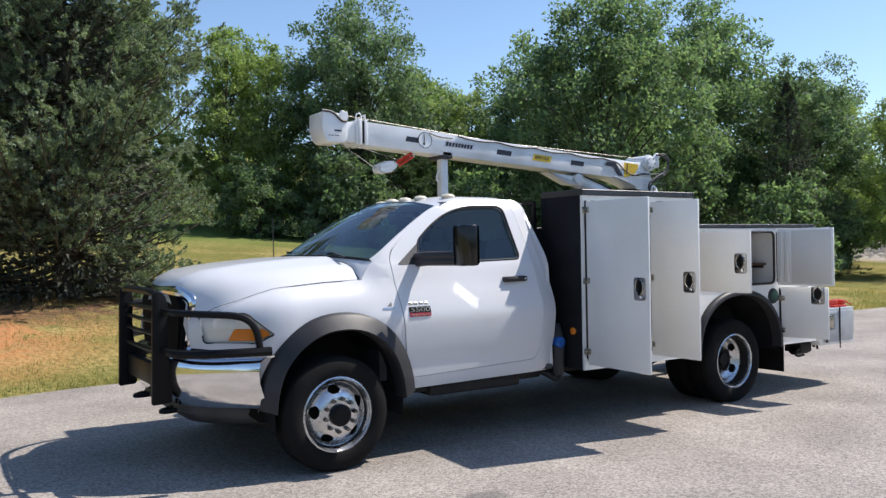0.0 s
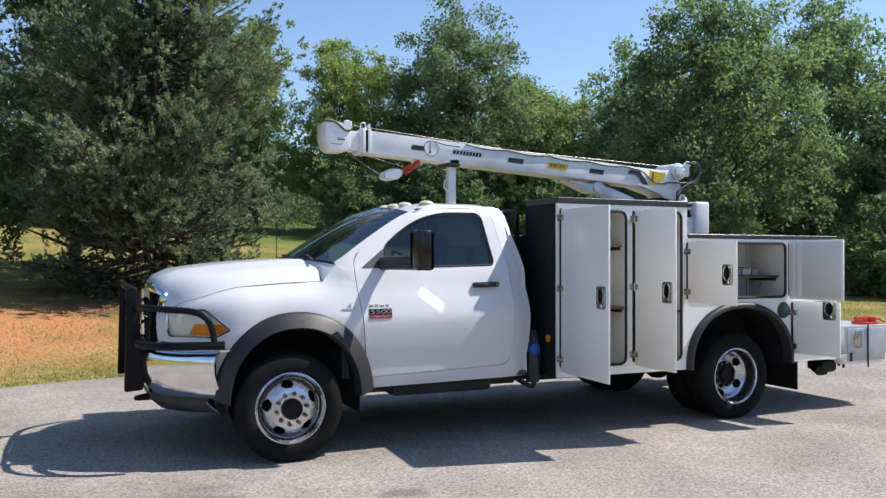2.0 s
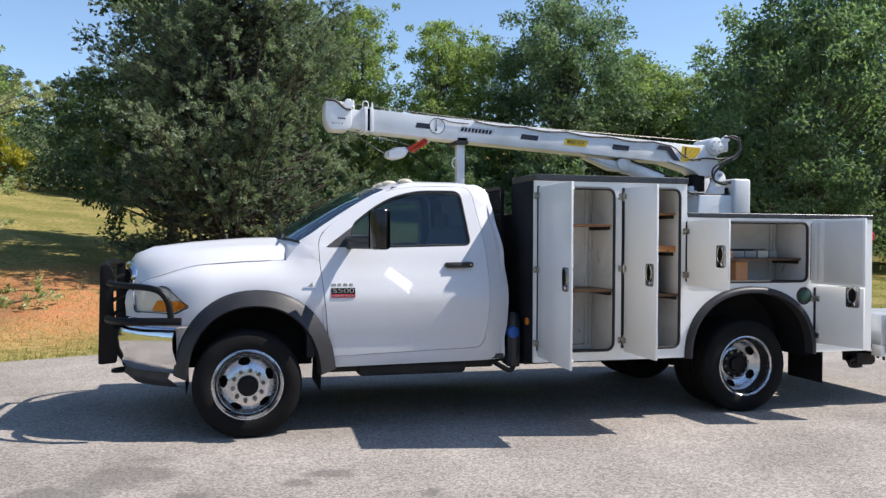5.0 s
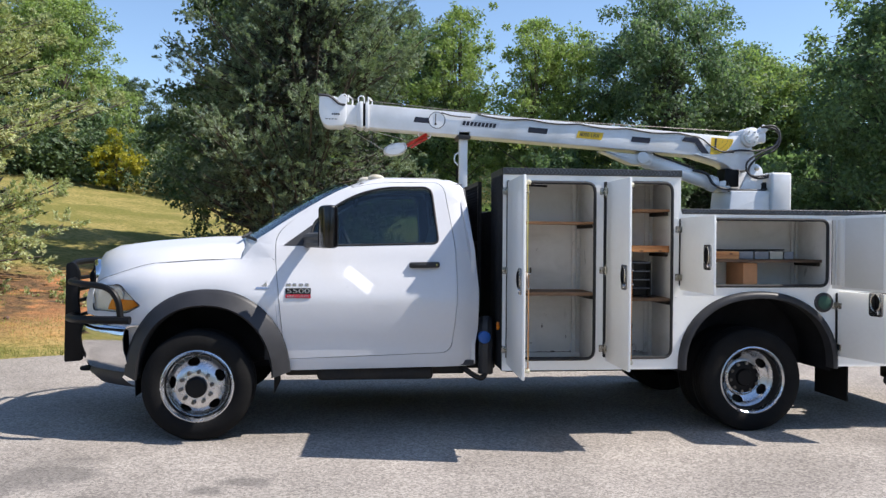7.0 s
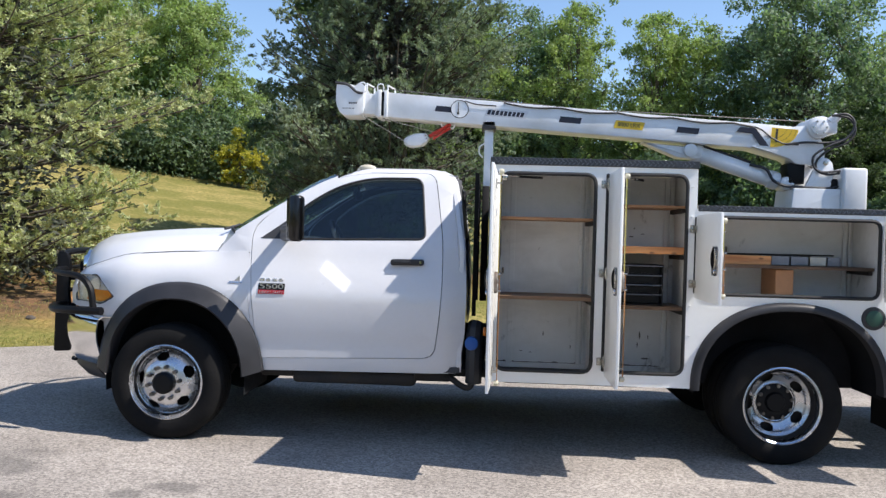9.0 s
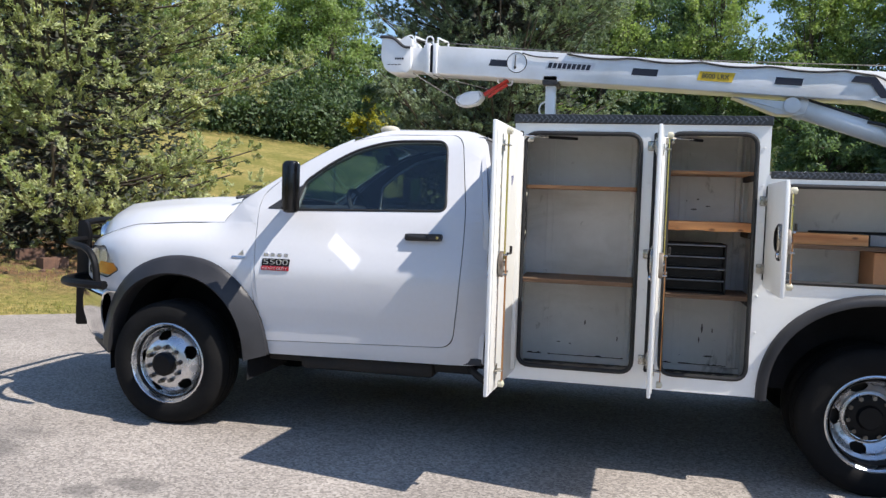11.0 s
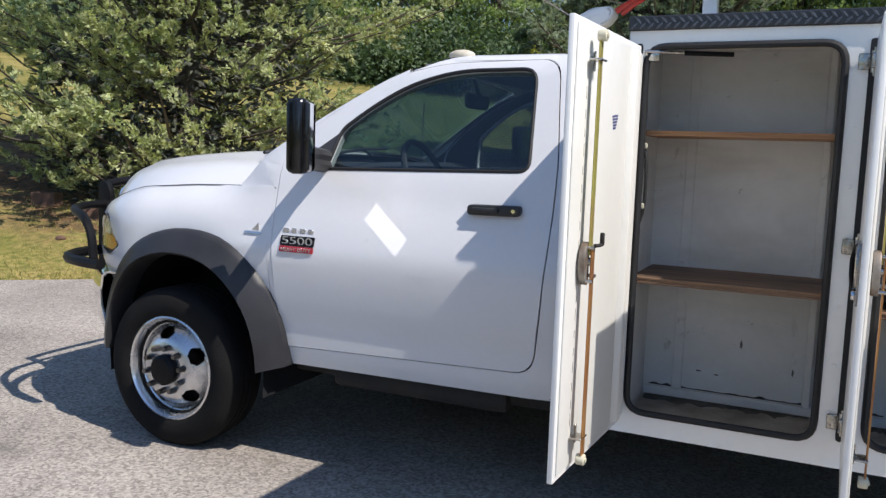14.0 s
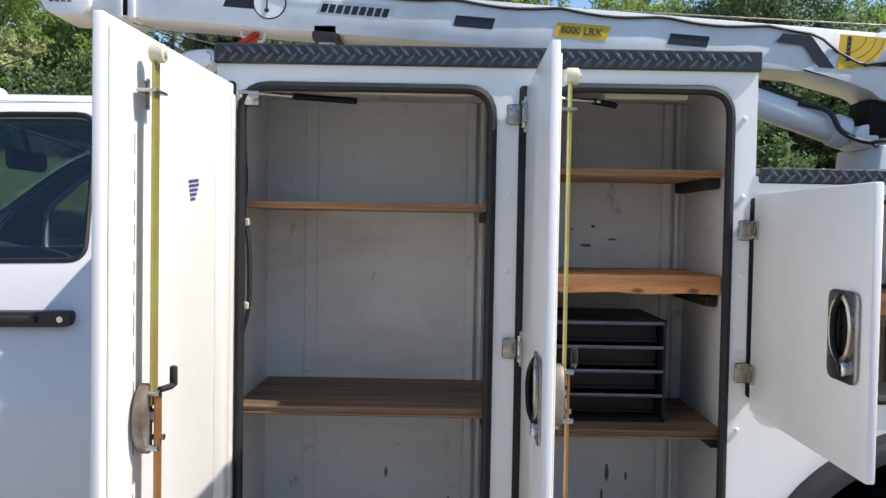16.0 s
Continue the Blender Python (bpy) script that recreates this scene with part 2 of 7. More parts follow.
NYLON = material("cream_nylon", (0.58, 0.55, 0.42), 0.45, scale=10, fine=40, vary=0.08)
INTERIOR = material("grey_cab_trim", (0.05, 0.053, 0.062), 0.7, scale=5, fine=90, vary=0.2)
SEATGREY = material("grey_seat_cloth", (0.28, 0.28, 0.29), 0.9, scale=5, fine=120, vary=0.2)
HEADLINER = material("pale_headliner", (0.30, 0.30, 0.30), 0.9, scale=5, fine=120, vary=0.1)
WINDOW = glass("tinted_window", (0.56, 0.64, 0.65), 0.0, 1.7)
SCREEN = glass("windscreen_glass", (0.40, 0.66, 0.78), 0.0, 2.9)
LENS = glass("lamp_lens", (0.95, 0.95, 0.94), 0.0, 1.2)
REFLECT = material("lamp_reflector", (0.86, 0.84, 0.83), 0.32, 0.25, scale=10, fine=40, vary=0.05)
MIRROR = material("mirror_glass", (0.88, 0.9, 0.9), 0.01, 1.0, scale=3, fine=30, vary=0.01)
CARD = material("brown_cardboard", (0.42, 0.21, 0.10), 0.8, scale=5, fine=60, vary=0.12)
GREYBIN = material("grey_parts_bin", (0.24, 0.25, 0.27), 0.55, scale=6, fine=40, vary=0.1)
PALEBIN = material("pale_parts_bin", (0.52, 0.50, 0.42), 0.55, scale=6, fine=40, vary=0.1)
DRAWER = material("black_steel_drawers", (0.011, 0.011, 0.012), 0.45, scale=8, fine=60, vary=0.25, specular=0.25)
EDGE = material("worn_drawer_edge", (0.16, 0.17, 0.18), 0.4, 0.5, scale=15, fine=60, vary=0.2)
INK = material("blue_ink_sticker", (0.06, 0.07, 0.20), 0.5, scale=10, fine=40, vary=0.1)
SCUFF = material("black_scuff", (0.15, 0.145, 0.135), 0.8, scale=30, fine=90, vary=0.3)
BARK = material("grey_brown_bark", (0.11, 0.09, 0.07), 0.9, second=(0.06, 0.05, 0.04), scale=5, fine=40, vary=0.25, bump=0.01)
CEDARLEAF = foliage("cedar_sprays", (0.30, 0.345, 0.165), (0.45, 0.46, 0.25), 0.32, 0.45)
CEDARDARK = foliage("dark_cedar_sprays", (0.140, 0.186, 0.130), (0.24, 0.285, 0.190), 0.32, 0.45)
LEAFMID = foliage("broad_leaves", (0.118, 0.182, 0.110), (0.180, 0.240, 0.140), 0.48, 0.4)
LEAFDARK = foliage("dark_leaves", (0.068, 0.108, 0.054), (0.10, 0.142, 0.066), 0.3, 0.4)
LEAFPALE = foliage("pale_leaves", (0.20, 0.27, 0.105), (0.27, 0.33, 0.13), 0.45, 0.35)
LEAFGOLD = foliage("golden_leaves", (0.42, 0.36, 0.03), (0.24, 0.26, 0.04), 0.35, 0.3)
# old inner sprays, colour darkened to put shade into the cedars' gaps
SHADESPRAY = material("old_sprays_shade_dark", (0.075, 0.075, 0.055), 0.9, second=(0.050, 0.062, 0.042), scale=3, fine=30, vary=0.2, island=0.4)
GRASSBLADE = foliage("grass_blades", (0.21, 0.23, 0.062), (0.33, 0.27, 0.095), 0.3, 0.35)
# ---------------------------------------------------------------- mesh helpers
def finish(bm, name, mat, smooth=35):
    """A mesh from a bmesh, smooth but for edges sharper than the angle."""
    bmesh.ops.remove_doubles(bm, verts=bm.verts, dist=1e-5)
    me = bpy.data.meshes.new(name)
    bm.to_mesh(me)
    bm.free()
    me.materials.append(mat)
    if smooth:
        me.polygons.foreach_set("use_smooth", [True] * len(me.polygons))
        me.set_sharp_from_angle(angle=radians(smooth))
    return me


def part(name, bm, mat, parent=None, label="", smooth=35):
    ob = new(name, finish(bm, name, mat, smooth))
    ob.parent = parent
    return tagged(ob, label)


def thing(name, label, category, group="", kind="", at=(0, 0, 0)):
    ob = new(name)
    ob.empty_display_size = 0.1
    ob.location = at
    return tagged(ob, label, category, group, kind)


def B():
    return bmesh.new()


def box(bm, x0, x1, y0, y1, z0, z1, bevel=0.0, seg=2):
    r = bmesh.ops.create_cube(bm, size=1)
    for v in r["verts"]:
        v.co = Vector(((x0 + x1) / 2 + v.co.x * (x1 - x0), (y0 + y1) / 2 + v.co.y * (y1 - y0), (z0 + z1) / 2 + v.co.z * (z1 - z0)))
    if bevel:
        edges = list({e for v in r["verts"] for e in v.link_edges})
        bmesh.ops.bevel(bm, geom=edges, offset=bevel, segments=seg, affect="EDGES", profile=0.5)
    return bm


def cyl(bm, p0, p1, r0, r1=None, seg=20, bevel=0.0):
    p0, p1 = Vector(p0), Vector(p1)
    d = p1 - p0
    m = Matrix.Translation((p0 + p1) / 2) @ d.to_track_quat("Z", "Y").to_matrix().to_4x4()
    r = bmesh.ops.create_cone(bm, cap_ends=True, segments=seg, radius1=r0, radius2=r0 if r1 is None else r1, depth=d.length, matrix=m)
    if bevel:
        caps = [f for f in {f for v in r["verts"] for f in v.link_faces} if len(f.verts) > 4]
        bmesh.ops.bevel(bm, geom=list({e for f in caps for e in f.edges}), offset=bevel, segments=2, affect="EDGES", profile=0.5)
    return bm


def ball(bm, c, r, squash=(1, 1, 1), seg=16):
    m = Matrix.Translation(c) @ Matrix.Diagonal((*squash, 1))
    bmesh.ops.create_uvsphere(bm, u_segments=seg, v_segments=seg // 2, radius=r, matrix=m)
    return bm


def tube(bm, pts, r, seg=8, closed=False, taper=None):
    """A round bar swept along points."""
    pts = [Vector(p) for p in pts]
    rings, n, up = [], len(pts), None
    for i, p in enumerate(pts):
        a = pts[i - 1] if i or closed else p
        b = pts[(i + 1) % n] if i < n - 1 or closed else p
        d = (b - a).normalized()
        up = up or (Vector((0, 0, 1)) if abs(d.z) < 0.9 else Vector((1, 0, 0)))
        side = d.cross(up).normalized()
        up = side.cross(d).normalized()
        rad = r if taper is None else r + (taper - r) * i / (n - 1)
        rings.append([bm.verts.new(p + rad * (math.cos(t) * side + math.sin(t) * up)) for t in (2 * math.pi * k / seg for k in range(seg))])
    for i in range(n if closed else n - 1):
        a, b = rings[i], rings[(i + 1) % n]
        for k in range(seg):
            bm.faces.new((a[k], a[(k + 1) % seg], b[(k + 1) % seg], b[k]))
    if not closed:
        bm.faces.new(rings[0][::-1]), bm.faces.new(rings[-1])
    return bm


def curve_pts(pts, per=6):
    """Points on a smooth line through the given ones."""
    p = [Vector(q) for q in pts]
    p = [2 * p[0] - p[1]] + p + [2 * p[-1] - p[-2]]
    out = []
    for i in range(1, len(p) - 2):
        for k in range(per):
            t = k / per
            out.append(0.5 * (2 * p[i] + (p[i + 1] - p[i - 1]) * t + (2 * p[i - 1] - 5 * p[i] + 4 * p[i + 1] - p[i + 2]) * t * t + (3 * p[i] - p[i - 1] - 3 * p[i + 1] + p[i + 2]) * t ** 3))
    return out + [p[-2]]


def prism(bm, poly, axis, a, b, bevel=0.0):
    """A flat outline given thickness along an axis. poly holds the two other coordinates in xyz order."""
    def at(u, v, w):
        return Vector({"x": (w, u, v), "y": (u, w, v), "z": (u, v, w)}[axis])
    lo, hi = [bm.verts.new(at(u, v, a)) for u, v in poly], [bm.verts.new(at(u, v, b)) for u, v in poly]
    faces = [bm.faces.new(lo), bm.faces.new(hi[::-1])]
    for i in range(len(poly)):
        j = (i + 1) % len(poly)
        faces.append(bm.faces.new((lo[j], lo[i], hi[i], hi[j])))
    bmesh.ops.recalc_face_normals(bm, faces=faces)
    if bevel:
        bmesh.ops.bevel(bm, geom=list({e for f in faces for e in f.edges}), offset=bevel, segments=2, affect="EDGES", profile=0.5)
    return bm


def rounded(pts, r, seg=5):
    """An outline with its corners rounded. r: one radius or one for each corner."""
    out, n = [], len(pts)
    for i, p in enumerate(pts):
        rad = r[i] if isinstance(r, (list, tuple)) else r
        p, a, b = Vector(p), Vector(pts[i - 1]), Vector(pts[(i + 1) % n])
        if rad <= 0:
            out.append(tuple(p))
            continue
        da, db = (a - p), (b - p)
        k = min(rad, da.length * 0.49, db.length * 0.49)
        s, e = p + da.normalized() * k, p + db.normalized() * k
        for q in range(seg + 1):
            t = q / seg
            out.append(tuple((1 - t) ** 2 * s + 2 * t * (1 - t) * p + t * t * e))
    return out


def rect(x0, x1, z0, z1, r=0.0, seg=5):
    pts = [(x0, z0), (x1, z0), (x1, z1), (x0, z1)]
    return rounded(pts, r, seg) if r else pts


def skin(outer, holes, surf, thick, dz=0.07, dx=0.14, far=False):
    """A sheet with openings, drawn in x and z and laid on the side surface y = surf(x, z); far: on the other side of the truck."""
    bm = B()
    edges = []
    for loop in (outer, *holes):
        vs = [bm.verts.new((x, 0, z)) for x, z in loop]
        edges += [bm.edges.new((vs[i - 1], vs[i])) for i in range(len(vs))]
    bmesh.ops.triangle_fill(bm, use_beauty=True, edges=edges, normal=(0, -1, 0))
    xs, zs = [p[0] for p in outer], [p[1] for p in outer]
    for axis, lo, hi, d in ((2, min(zs), max(zs), dz), (0, min(xs), max(xs), dx)):
        if not d:
            continue
        no = Vector((0, 0, 0))
        no[axis] = 1
        for k in range(1, int((hi - lo) / d) + 1):
            co = Vector((0, 0, 0))
            co[axis] = lo + k * d
            bmesh.ops.bisect_plane(bm, geom=bm.verts[:] + bm.edges[:] + bm.faces[:], dist=1e-5, plane_co=co, plane_no=no)
    for v in bm.verts:
        v.co.y = surf(v.co.x, v.co.z)
    for f in bm.faces:
        f.normal_update()
        if f.normal.y > 0:
            f.normal_flip()
    bmesh.ops.solidify(bm, geom=bm.faces[:], thickness=thick)
    if far:
        for v in bm.verts:
            v.co.y = 2 * CY - v.co.y
        bmesh.ops.reverse_faces(bm, faces=bm.faces[:])
    bmesh.ops.recalc_face_normals(bm, faces=bm.faces[:])
    return bm


def lathe(bm, profile, centre, seg=48, sign=-1, skip=None):
    """A ring turned about the y axis; profile: (outward, radius), outward towards -y for sign -1. skip(angle, k): faces to leave out."""
    cx, cy, cz = centre
    rings = []
    for k in range(seg):
        t = 2 * math.pi * k / seg
        rings.append([bm.verts.new((cx + r * math.cos(t), cy + sign * o, cz + r * math.sin(t))) for o, r in profile])
    for k in range(seg):
        a, b = rings[k], rings[(k + 1) % seg]
        for i in range(len(profile) - 1):
            if skip and skip(2 * math.pi * (k + 0.5) / seg, i):
                continue
            f = (a[i], a[i + 1], b[i + 1], b[i])
            bm.faces.new(f if sign < 0 else f[::-1])
    return bm


def text_mesh(body, size, thick, squeeze=1.0, lean=0.0):
    """Raised letters as a bmesh in x and z, facing -y, from the built-in font."""
    cu = bpy.data.curves.new("letters", "FONT")
    cu.body, cu.size, cu.extrude, cu.shear, cu.align_x, cu.align_y = body, size, thick, lean, "CENTER", "CENTER"
    ob = bpy.data.objects.new("letters", cu)
    scene.collection.objects.link(ob)
    dg = bpy.context.evaluated_depsgraph_get()
    me = bpy.data.meshes.new_from_object(ob.evaluated_get(dg))
    bm = B()
    bm.from_mesh(me)
    bpy.data.objects.remove(ob), bpy.data.meshes.remove(me)
    for v in bm.verts:
        v.co = Vector((v.co.x * squeeze, -v.co.z, v.co.y))
    return bm


def shift(bm, m):
    bmesh.ops.transform(bm, matrix=m, verts=bm.verts)
    return bm


def step(a, b, x):
    t = min(max((x - a) / (b - a), 0), 1)
    return t * t * (3 - 2 * t)


def line(pairs, x):
    """Straight steps between pairs of (x, value)."""
    if x <= pairs[0][0]:
        return pairs[0][1]
    for (a, u), (b, v) in zip(pairs, pairs[1:]):
        if x <= b:
            return u + (v - u) * (x - a) / (b - a)
    return pairs[-1][1]
# ---------------------------------------------------------------- ground
def road_edge(x):
    """The y of the pavement's far edge."""
    return 5.3 - 0.09 * x * x if -9 < x < 0 else (5.3 + 0.012 * max(x - 8, 0) if x >= 0 else -1.99 + 1.6 * (x + 9))


def ground_z(x, y):
    d = y - road_edge(x)
    if d <= 0:
        return 0.0
    rise = 0.10 - 0.075 * step(9, 22, x) + 0.10 * step(27, 44, x)
    return 0.035 * step(0, 0.25, d) + rise * max(d - 0.2, 0) * step(0, 2.5, d) + 0.05 * noise.noise((x * 0.5, y * 0.5, 0)) * step(0.3, 2, d) - 0.00045 * max(d - 25, 0) ** 2 * (1 if d < 80 else 0) - (1.36 if d >= 80 else 0)


def soil():
    m = bpy.data.materials.new("grass_and_clay")
    m.use_nodes = True
    n, l = m.node_tree.nodes, m.node_tree.links
    b = n["Principled BSDF"]
    b.inputs["Roughness"].default_value, b.inputs["Specular IOR Level"].default_value = 0.95, 0.1
    where = n.new("ShaderNodeTexCoord").outputs["Object"]

    def cloud(scale, detail, lo, hi):
        t = n.new("ShaderNodeTexNoise")
        t.inputs["Scale"].default_value, t.inputs["Detail"].default_value = scale, detail
        r = n.new("ShaderNodeMapRange")
        r.inputs["From Min"].default_value, r.inputs["From Max"].default_value = lo, hi
        l.new(where, t.inputs["Vector"]), l.new(t.outputs["Fac"], r.inputs["Value"])
        return r.outputs[0], t.outputs["Fac"]

    def blend(fac, a, bb):
        x = n.new("ShaderNodeMix")
        x.data_type = "RGBA"
        for sock, v in ((x.inputs[0], fac), (x.inputs[6], a), (x.inputs[7], bb)):
            if isinstance(v, tuple):
                sock.default_value = (*v, 1)
            else:
                l.new(v, sock)
        return x.outputs[2]

    green = blend(cloud(0.55, 7, 0.4, 0.6)[0], (0.225, 0.20, 0.06), (0.41, 0.315, 0.12))
    green = blend(cloud(9.0, 8, 0.35, 0.7)[0], green, (0.13, 0.14, 0.035))
    # bare red clay on the bank, in ragged patches
    far = n.new("ShaderNodeVectorMath")
    far.operation = "DISTANCE"
    squash = n.new("ShaderNodeMapping")
    squash.inputs["Scale"].default_value = (0.50, 0.42, 0.0)
    l.new(where, squash.inputs["Vector"]), l.new(squash.outputs[0], far.inputs[0])
    far.inputs[1].default_value = (-2.9 * 0.50, 9.2 * 0.42, 0)
    near = n.new("ShaderNodeMapRange")
    near.inputs["From Min"].default_value, near.inputs["From Max"].default_value = 1.8, 0.75
    l.new(far.outputs["Value"], near.inputs["Value"])
    patch = n.new("ShaderNodeMath")
    patch.operation = "MULTIPLY"
    l.new(near.outputs[0], patch.inputs[0]), l.new(cloud(0.9, 9, 0.33, 0.47)[0], patch.inputs[1])
    clay = blend(cloud(5.0, 8, 0.3, 0.7)[0], (0.54, 0.205, 0.085), (0.42, 0.235, 0.11))
    earth = blend(patch.outputs[0], green, clay)
    # brown litter below the near cedars
    for cx, cy, r in ((0.1, 12.5, 3.0), (-6.8, 7.9, 3.7), (-10.9, 7.4, 3.5)):
        lit = n.new("ShaderNodeVectorMath")
        lit.operation = "DISTANCE"
        flat = n.new("ShaderNodeMapping")
        flat.inputs["Scale"].default_value = (1, 1, 0)
        l.new(where, flat.inputs["Vector"]), l.new(flat.outputs[0], lit.inputs[0])
        lit.inputs[1].default_value = (cx, cy, 0)
        under = n.new("ShaderNodeMapRange")
        under.inputs["From Min"].default_value, under.inputs["From Max"].default_value = r + 0.5, r - 0.9
        l.new(lit.outputs["Value"], under.inputs["Value"])
        ragged = n.new("ShaderNodeMath")
        ragged.operation = "MULTIPLY"
        l.new(under.outputs[0], ragged.inputs[0]), l.new(cloud(2.2, 8, 0.3, 0.5)[0], ragged.inputs[1])
        litter = blend(cloud(7.0, 8, 0.35, 0.65)[0], (0.20, 0.112, 0.06), (0.085, 0.062, 0.038))
        earth = blend(ragged.outputs[0], earth, litter)
    # greener lawn before the wood, and a pale gravel drive beyond the trees
    for cx, cy, r, soft, tone in ((12.0, 33.0, 10.0, 3.0, (0.125, 0.185, 0.045)), (44.0, 17.0, 10.0, 0.8, (0.46, 0.41, 0.37))):
        gap = n.new("ShaderNodeVectorMath")
        gap.operation = "DISTANCE"
        level = n.new("ShaderNodeMapping")
        level.inputs["Scale"].default_value = (1, 1, 0)
        l.new(where, level.inputs["Vector"]), l.new(level.outputs[0], gap.inputs[0])
        gap.inputs[1].default_value = (cx, cy, 0)
        inside = n.new("ShaderNodeMapRange")
        inside.inputs["From Min"].default_value, inside.inputs["From Max"].default_value = r + soft, r - soft
        l.new(gap.outputs["Value"], inside.inputs["Value"])
        earth = blend(inside.outputs[0], earth, tone)
    l.new(earth, b.inputs["Base Color"])
    relief = n.new("ShaderNodeBump")
    relief.inputs["Distance"].default_value = 0.06
    l.new(cloud(14, 8, 0, 1)[1], relief.inputs["Height"]), l.new(relief.outputs[0], b.inputs["Normal"])
    return m


def asphalt():
    m = material("worn_asphalt", (0.246, 0.220, 0.195), 0.85, second=(0.345, 0.310, 0.275), scale=0.9, fine=95, vary=0.16, bump=0.004, specular=0.25)
    n, l = m.node_tree.nodes, m.node_tree.links
    b = n["Principled BSDF"]
    tone = b.inputs["Base Color"].links[0].from_socket
    where = [x for x in n if x.bl_idname == "ShaderNodeTexCoord"][0].outputs["Object"]
    # pale and dark stones in the binder
    stones = n.new("ShaderNodeTexVoronoi")
    stones.inputs["Scale"].default_value = 75
    l.new(where, stones.inputs["Vector"])
    pick = n.new("ShaderNodeSeparateColor")
    l.new(stones.outputs["Color"], pick.inputs[0])
    gain = n.new("ShaderNodeMapRange")
    gain.inputs["To Min"].default_value, gain.inputs["To Max"].default_value = 0.62, 1.42
    l.new(pick.outputs[0], gain.inputs["Value"])
    mul = n.new("ShaderNodeVectorMath")
    mul.operation = "SCALE"
    l.new(tone, mul.inputs[0]), l.new(gain.outputs[0], mul.inputs["Scale"])
    # oil stains
    out = mul.outputs[0]
    for cx, cy, r, seed in ((-0.78, -0.70, 0.36, 3.0), (-1.12, -1.12, 0.30, 8.0), (0.50, -0.98, 0.15, 5.0), (0.28, -1.12, 0.11, 2.0), (1.04, -1.53, 0.08, 6.0), (-0.35, -1.35, 0.17, 4.0)):
        off = n.new("ShaderNodeTexNoise")
        off.inputs["Scale"].default_value, off.inputs["Detail"].default_value = 2.6, 5
        move = n.new("ShaderNodeVectorMath")
        move.inputs[1].default_value = (seed, seed, 0)
        l.new(where, move.inputs[0]), l.new(move.outputs[0], off.inputs["Vector"])
        warp = n.new("ShaderNodeVectorMath")
        warp.operation = "MULTIPLY_ADD"
        warp.inputs[1].default_value = (2.6 * r, 2.2 * r, 0)
        l.new(off.outputs["Color"], warp.inputs[0]), l.new(where, warp.inputs[2])
        far = n.new("ShaderNodeVectorMath")
        far.operation = "DISTANCE"
        l.new(warp.outputs[0], far.inputs[0])
        far.inputs[1].default_value = (cx + 1.3 * r, cy + 1.1 * r, 0)
        inside = n.new("ShaderNodeMapRange")
        inside.inputs["From Min"].default_value, inside.inputs["From Max"].default_value = r, r * 0.5
        inside.inputs["To Max"].default_value = 0.5
        l.new(far.outputs["Value"], inside.inputs["Value"])
        dark = n.new("ShaderNodeMix")
        dark.data_type = "RGBA"
        dark.inputs[7].default_value = (0.085, 0.08, 0.075, 1)
        l.new(inside.outputs[0], dark.inputs[0]), l.new(out, dark.inputs[6])
        out = dark.outputs[2]
    l.new(out, b.inputs["Base Color"])
    return m


GRASS, ASPHALT = soil(), asphalt()


def sheet(name, xs, ys, zf, mat, keep=None):
    nx, ny = len(xs), len(ys)
    verts = [(x, y, zf(x, y)) for y in ys for x in xs]
    faces = [(j * nx + i, j * nx + i + 1, (j + 1) * nx + i + 1, (j + 1) * nx + i) for j in range(ny - 1) for i in range(nx - 1) if not keep or keep(xs[i], ys[j])]
    me = bpy.data.meshes.new(name)
    me.from_pydata(verts, [], faces)
    me.materials.append(mat)
    me.polygons.foreach_set("use_smooth", [True] * len(me.polygons))
    return new(name, me)


def spread(lo, a, b, hi, fine, coarse):
    """Fine steps from a to b, widening steps out to lo and hi."""
    mid = list(np.arange(a, b + 1e-6, fine))
    out, d, x = [], coarse, b
    while x < hi:
        x += d
        d *= 1.35
        out.append(min(x, hi))
    left, d, x = [], coarse, a
    while x > lo:
        x -= d
        d *= 1.35
        left.append(max(x, lo))
    return [float(v) for v in left[::-1] + mid + out]


ground = sheet("ground", spread(-600, -14, 34, 600, 0.4, 0.8), spread(-600, -2, 44, 600, 0.4, 0.8), lambda x, y: ground_z(x, y) - (0.03 if y < road_edge(x) + 0.02 else 0.0), GRASS)
tagged(ground, "dry mown grass bank with bare red clay rising behind the road", "ground", kind="structure")
_vs, _fs, _n2 = [], [], 160
for _i in range(_n2 + 1):
    _x = -40 + 130 * _i / _n2
    _e = road_edge(_x) + 0.05 * noise.noise((_x * 1.7, 0, 3)) + 0.02 * noise.noise((_x * 6, 0, 7))
    _vs += [(_x, _e, -0.025), (_x, _e - 0.02, 0.0), (_x, min(_e - 0.6, 4.0), 0.0), (_x, min(_e - 1.2, -14.0), 0.0)]
for _i in range(_n2):
    for _k in range(3):
        _a = _i * 4 + _k
        _fs.append((_a, _a + 1, _a + 5, _a + 4))
_me = bpy.data.meshes.new("road")
_me.from_pydata(_vs, [], _fs)
_me.materials.append(ASPHALT)
road = tagged(new("road", _me), "sunlit pale grey worn asphalt with a few oil stains", "road", kind="structure")
# ---------------------------------------------------------------- the truck: cab and nose
CY = 1.2
truck = thing("service_truck", "white service truck with open side cabinets and stowed crane on asphalt", "truck")
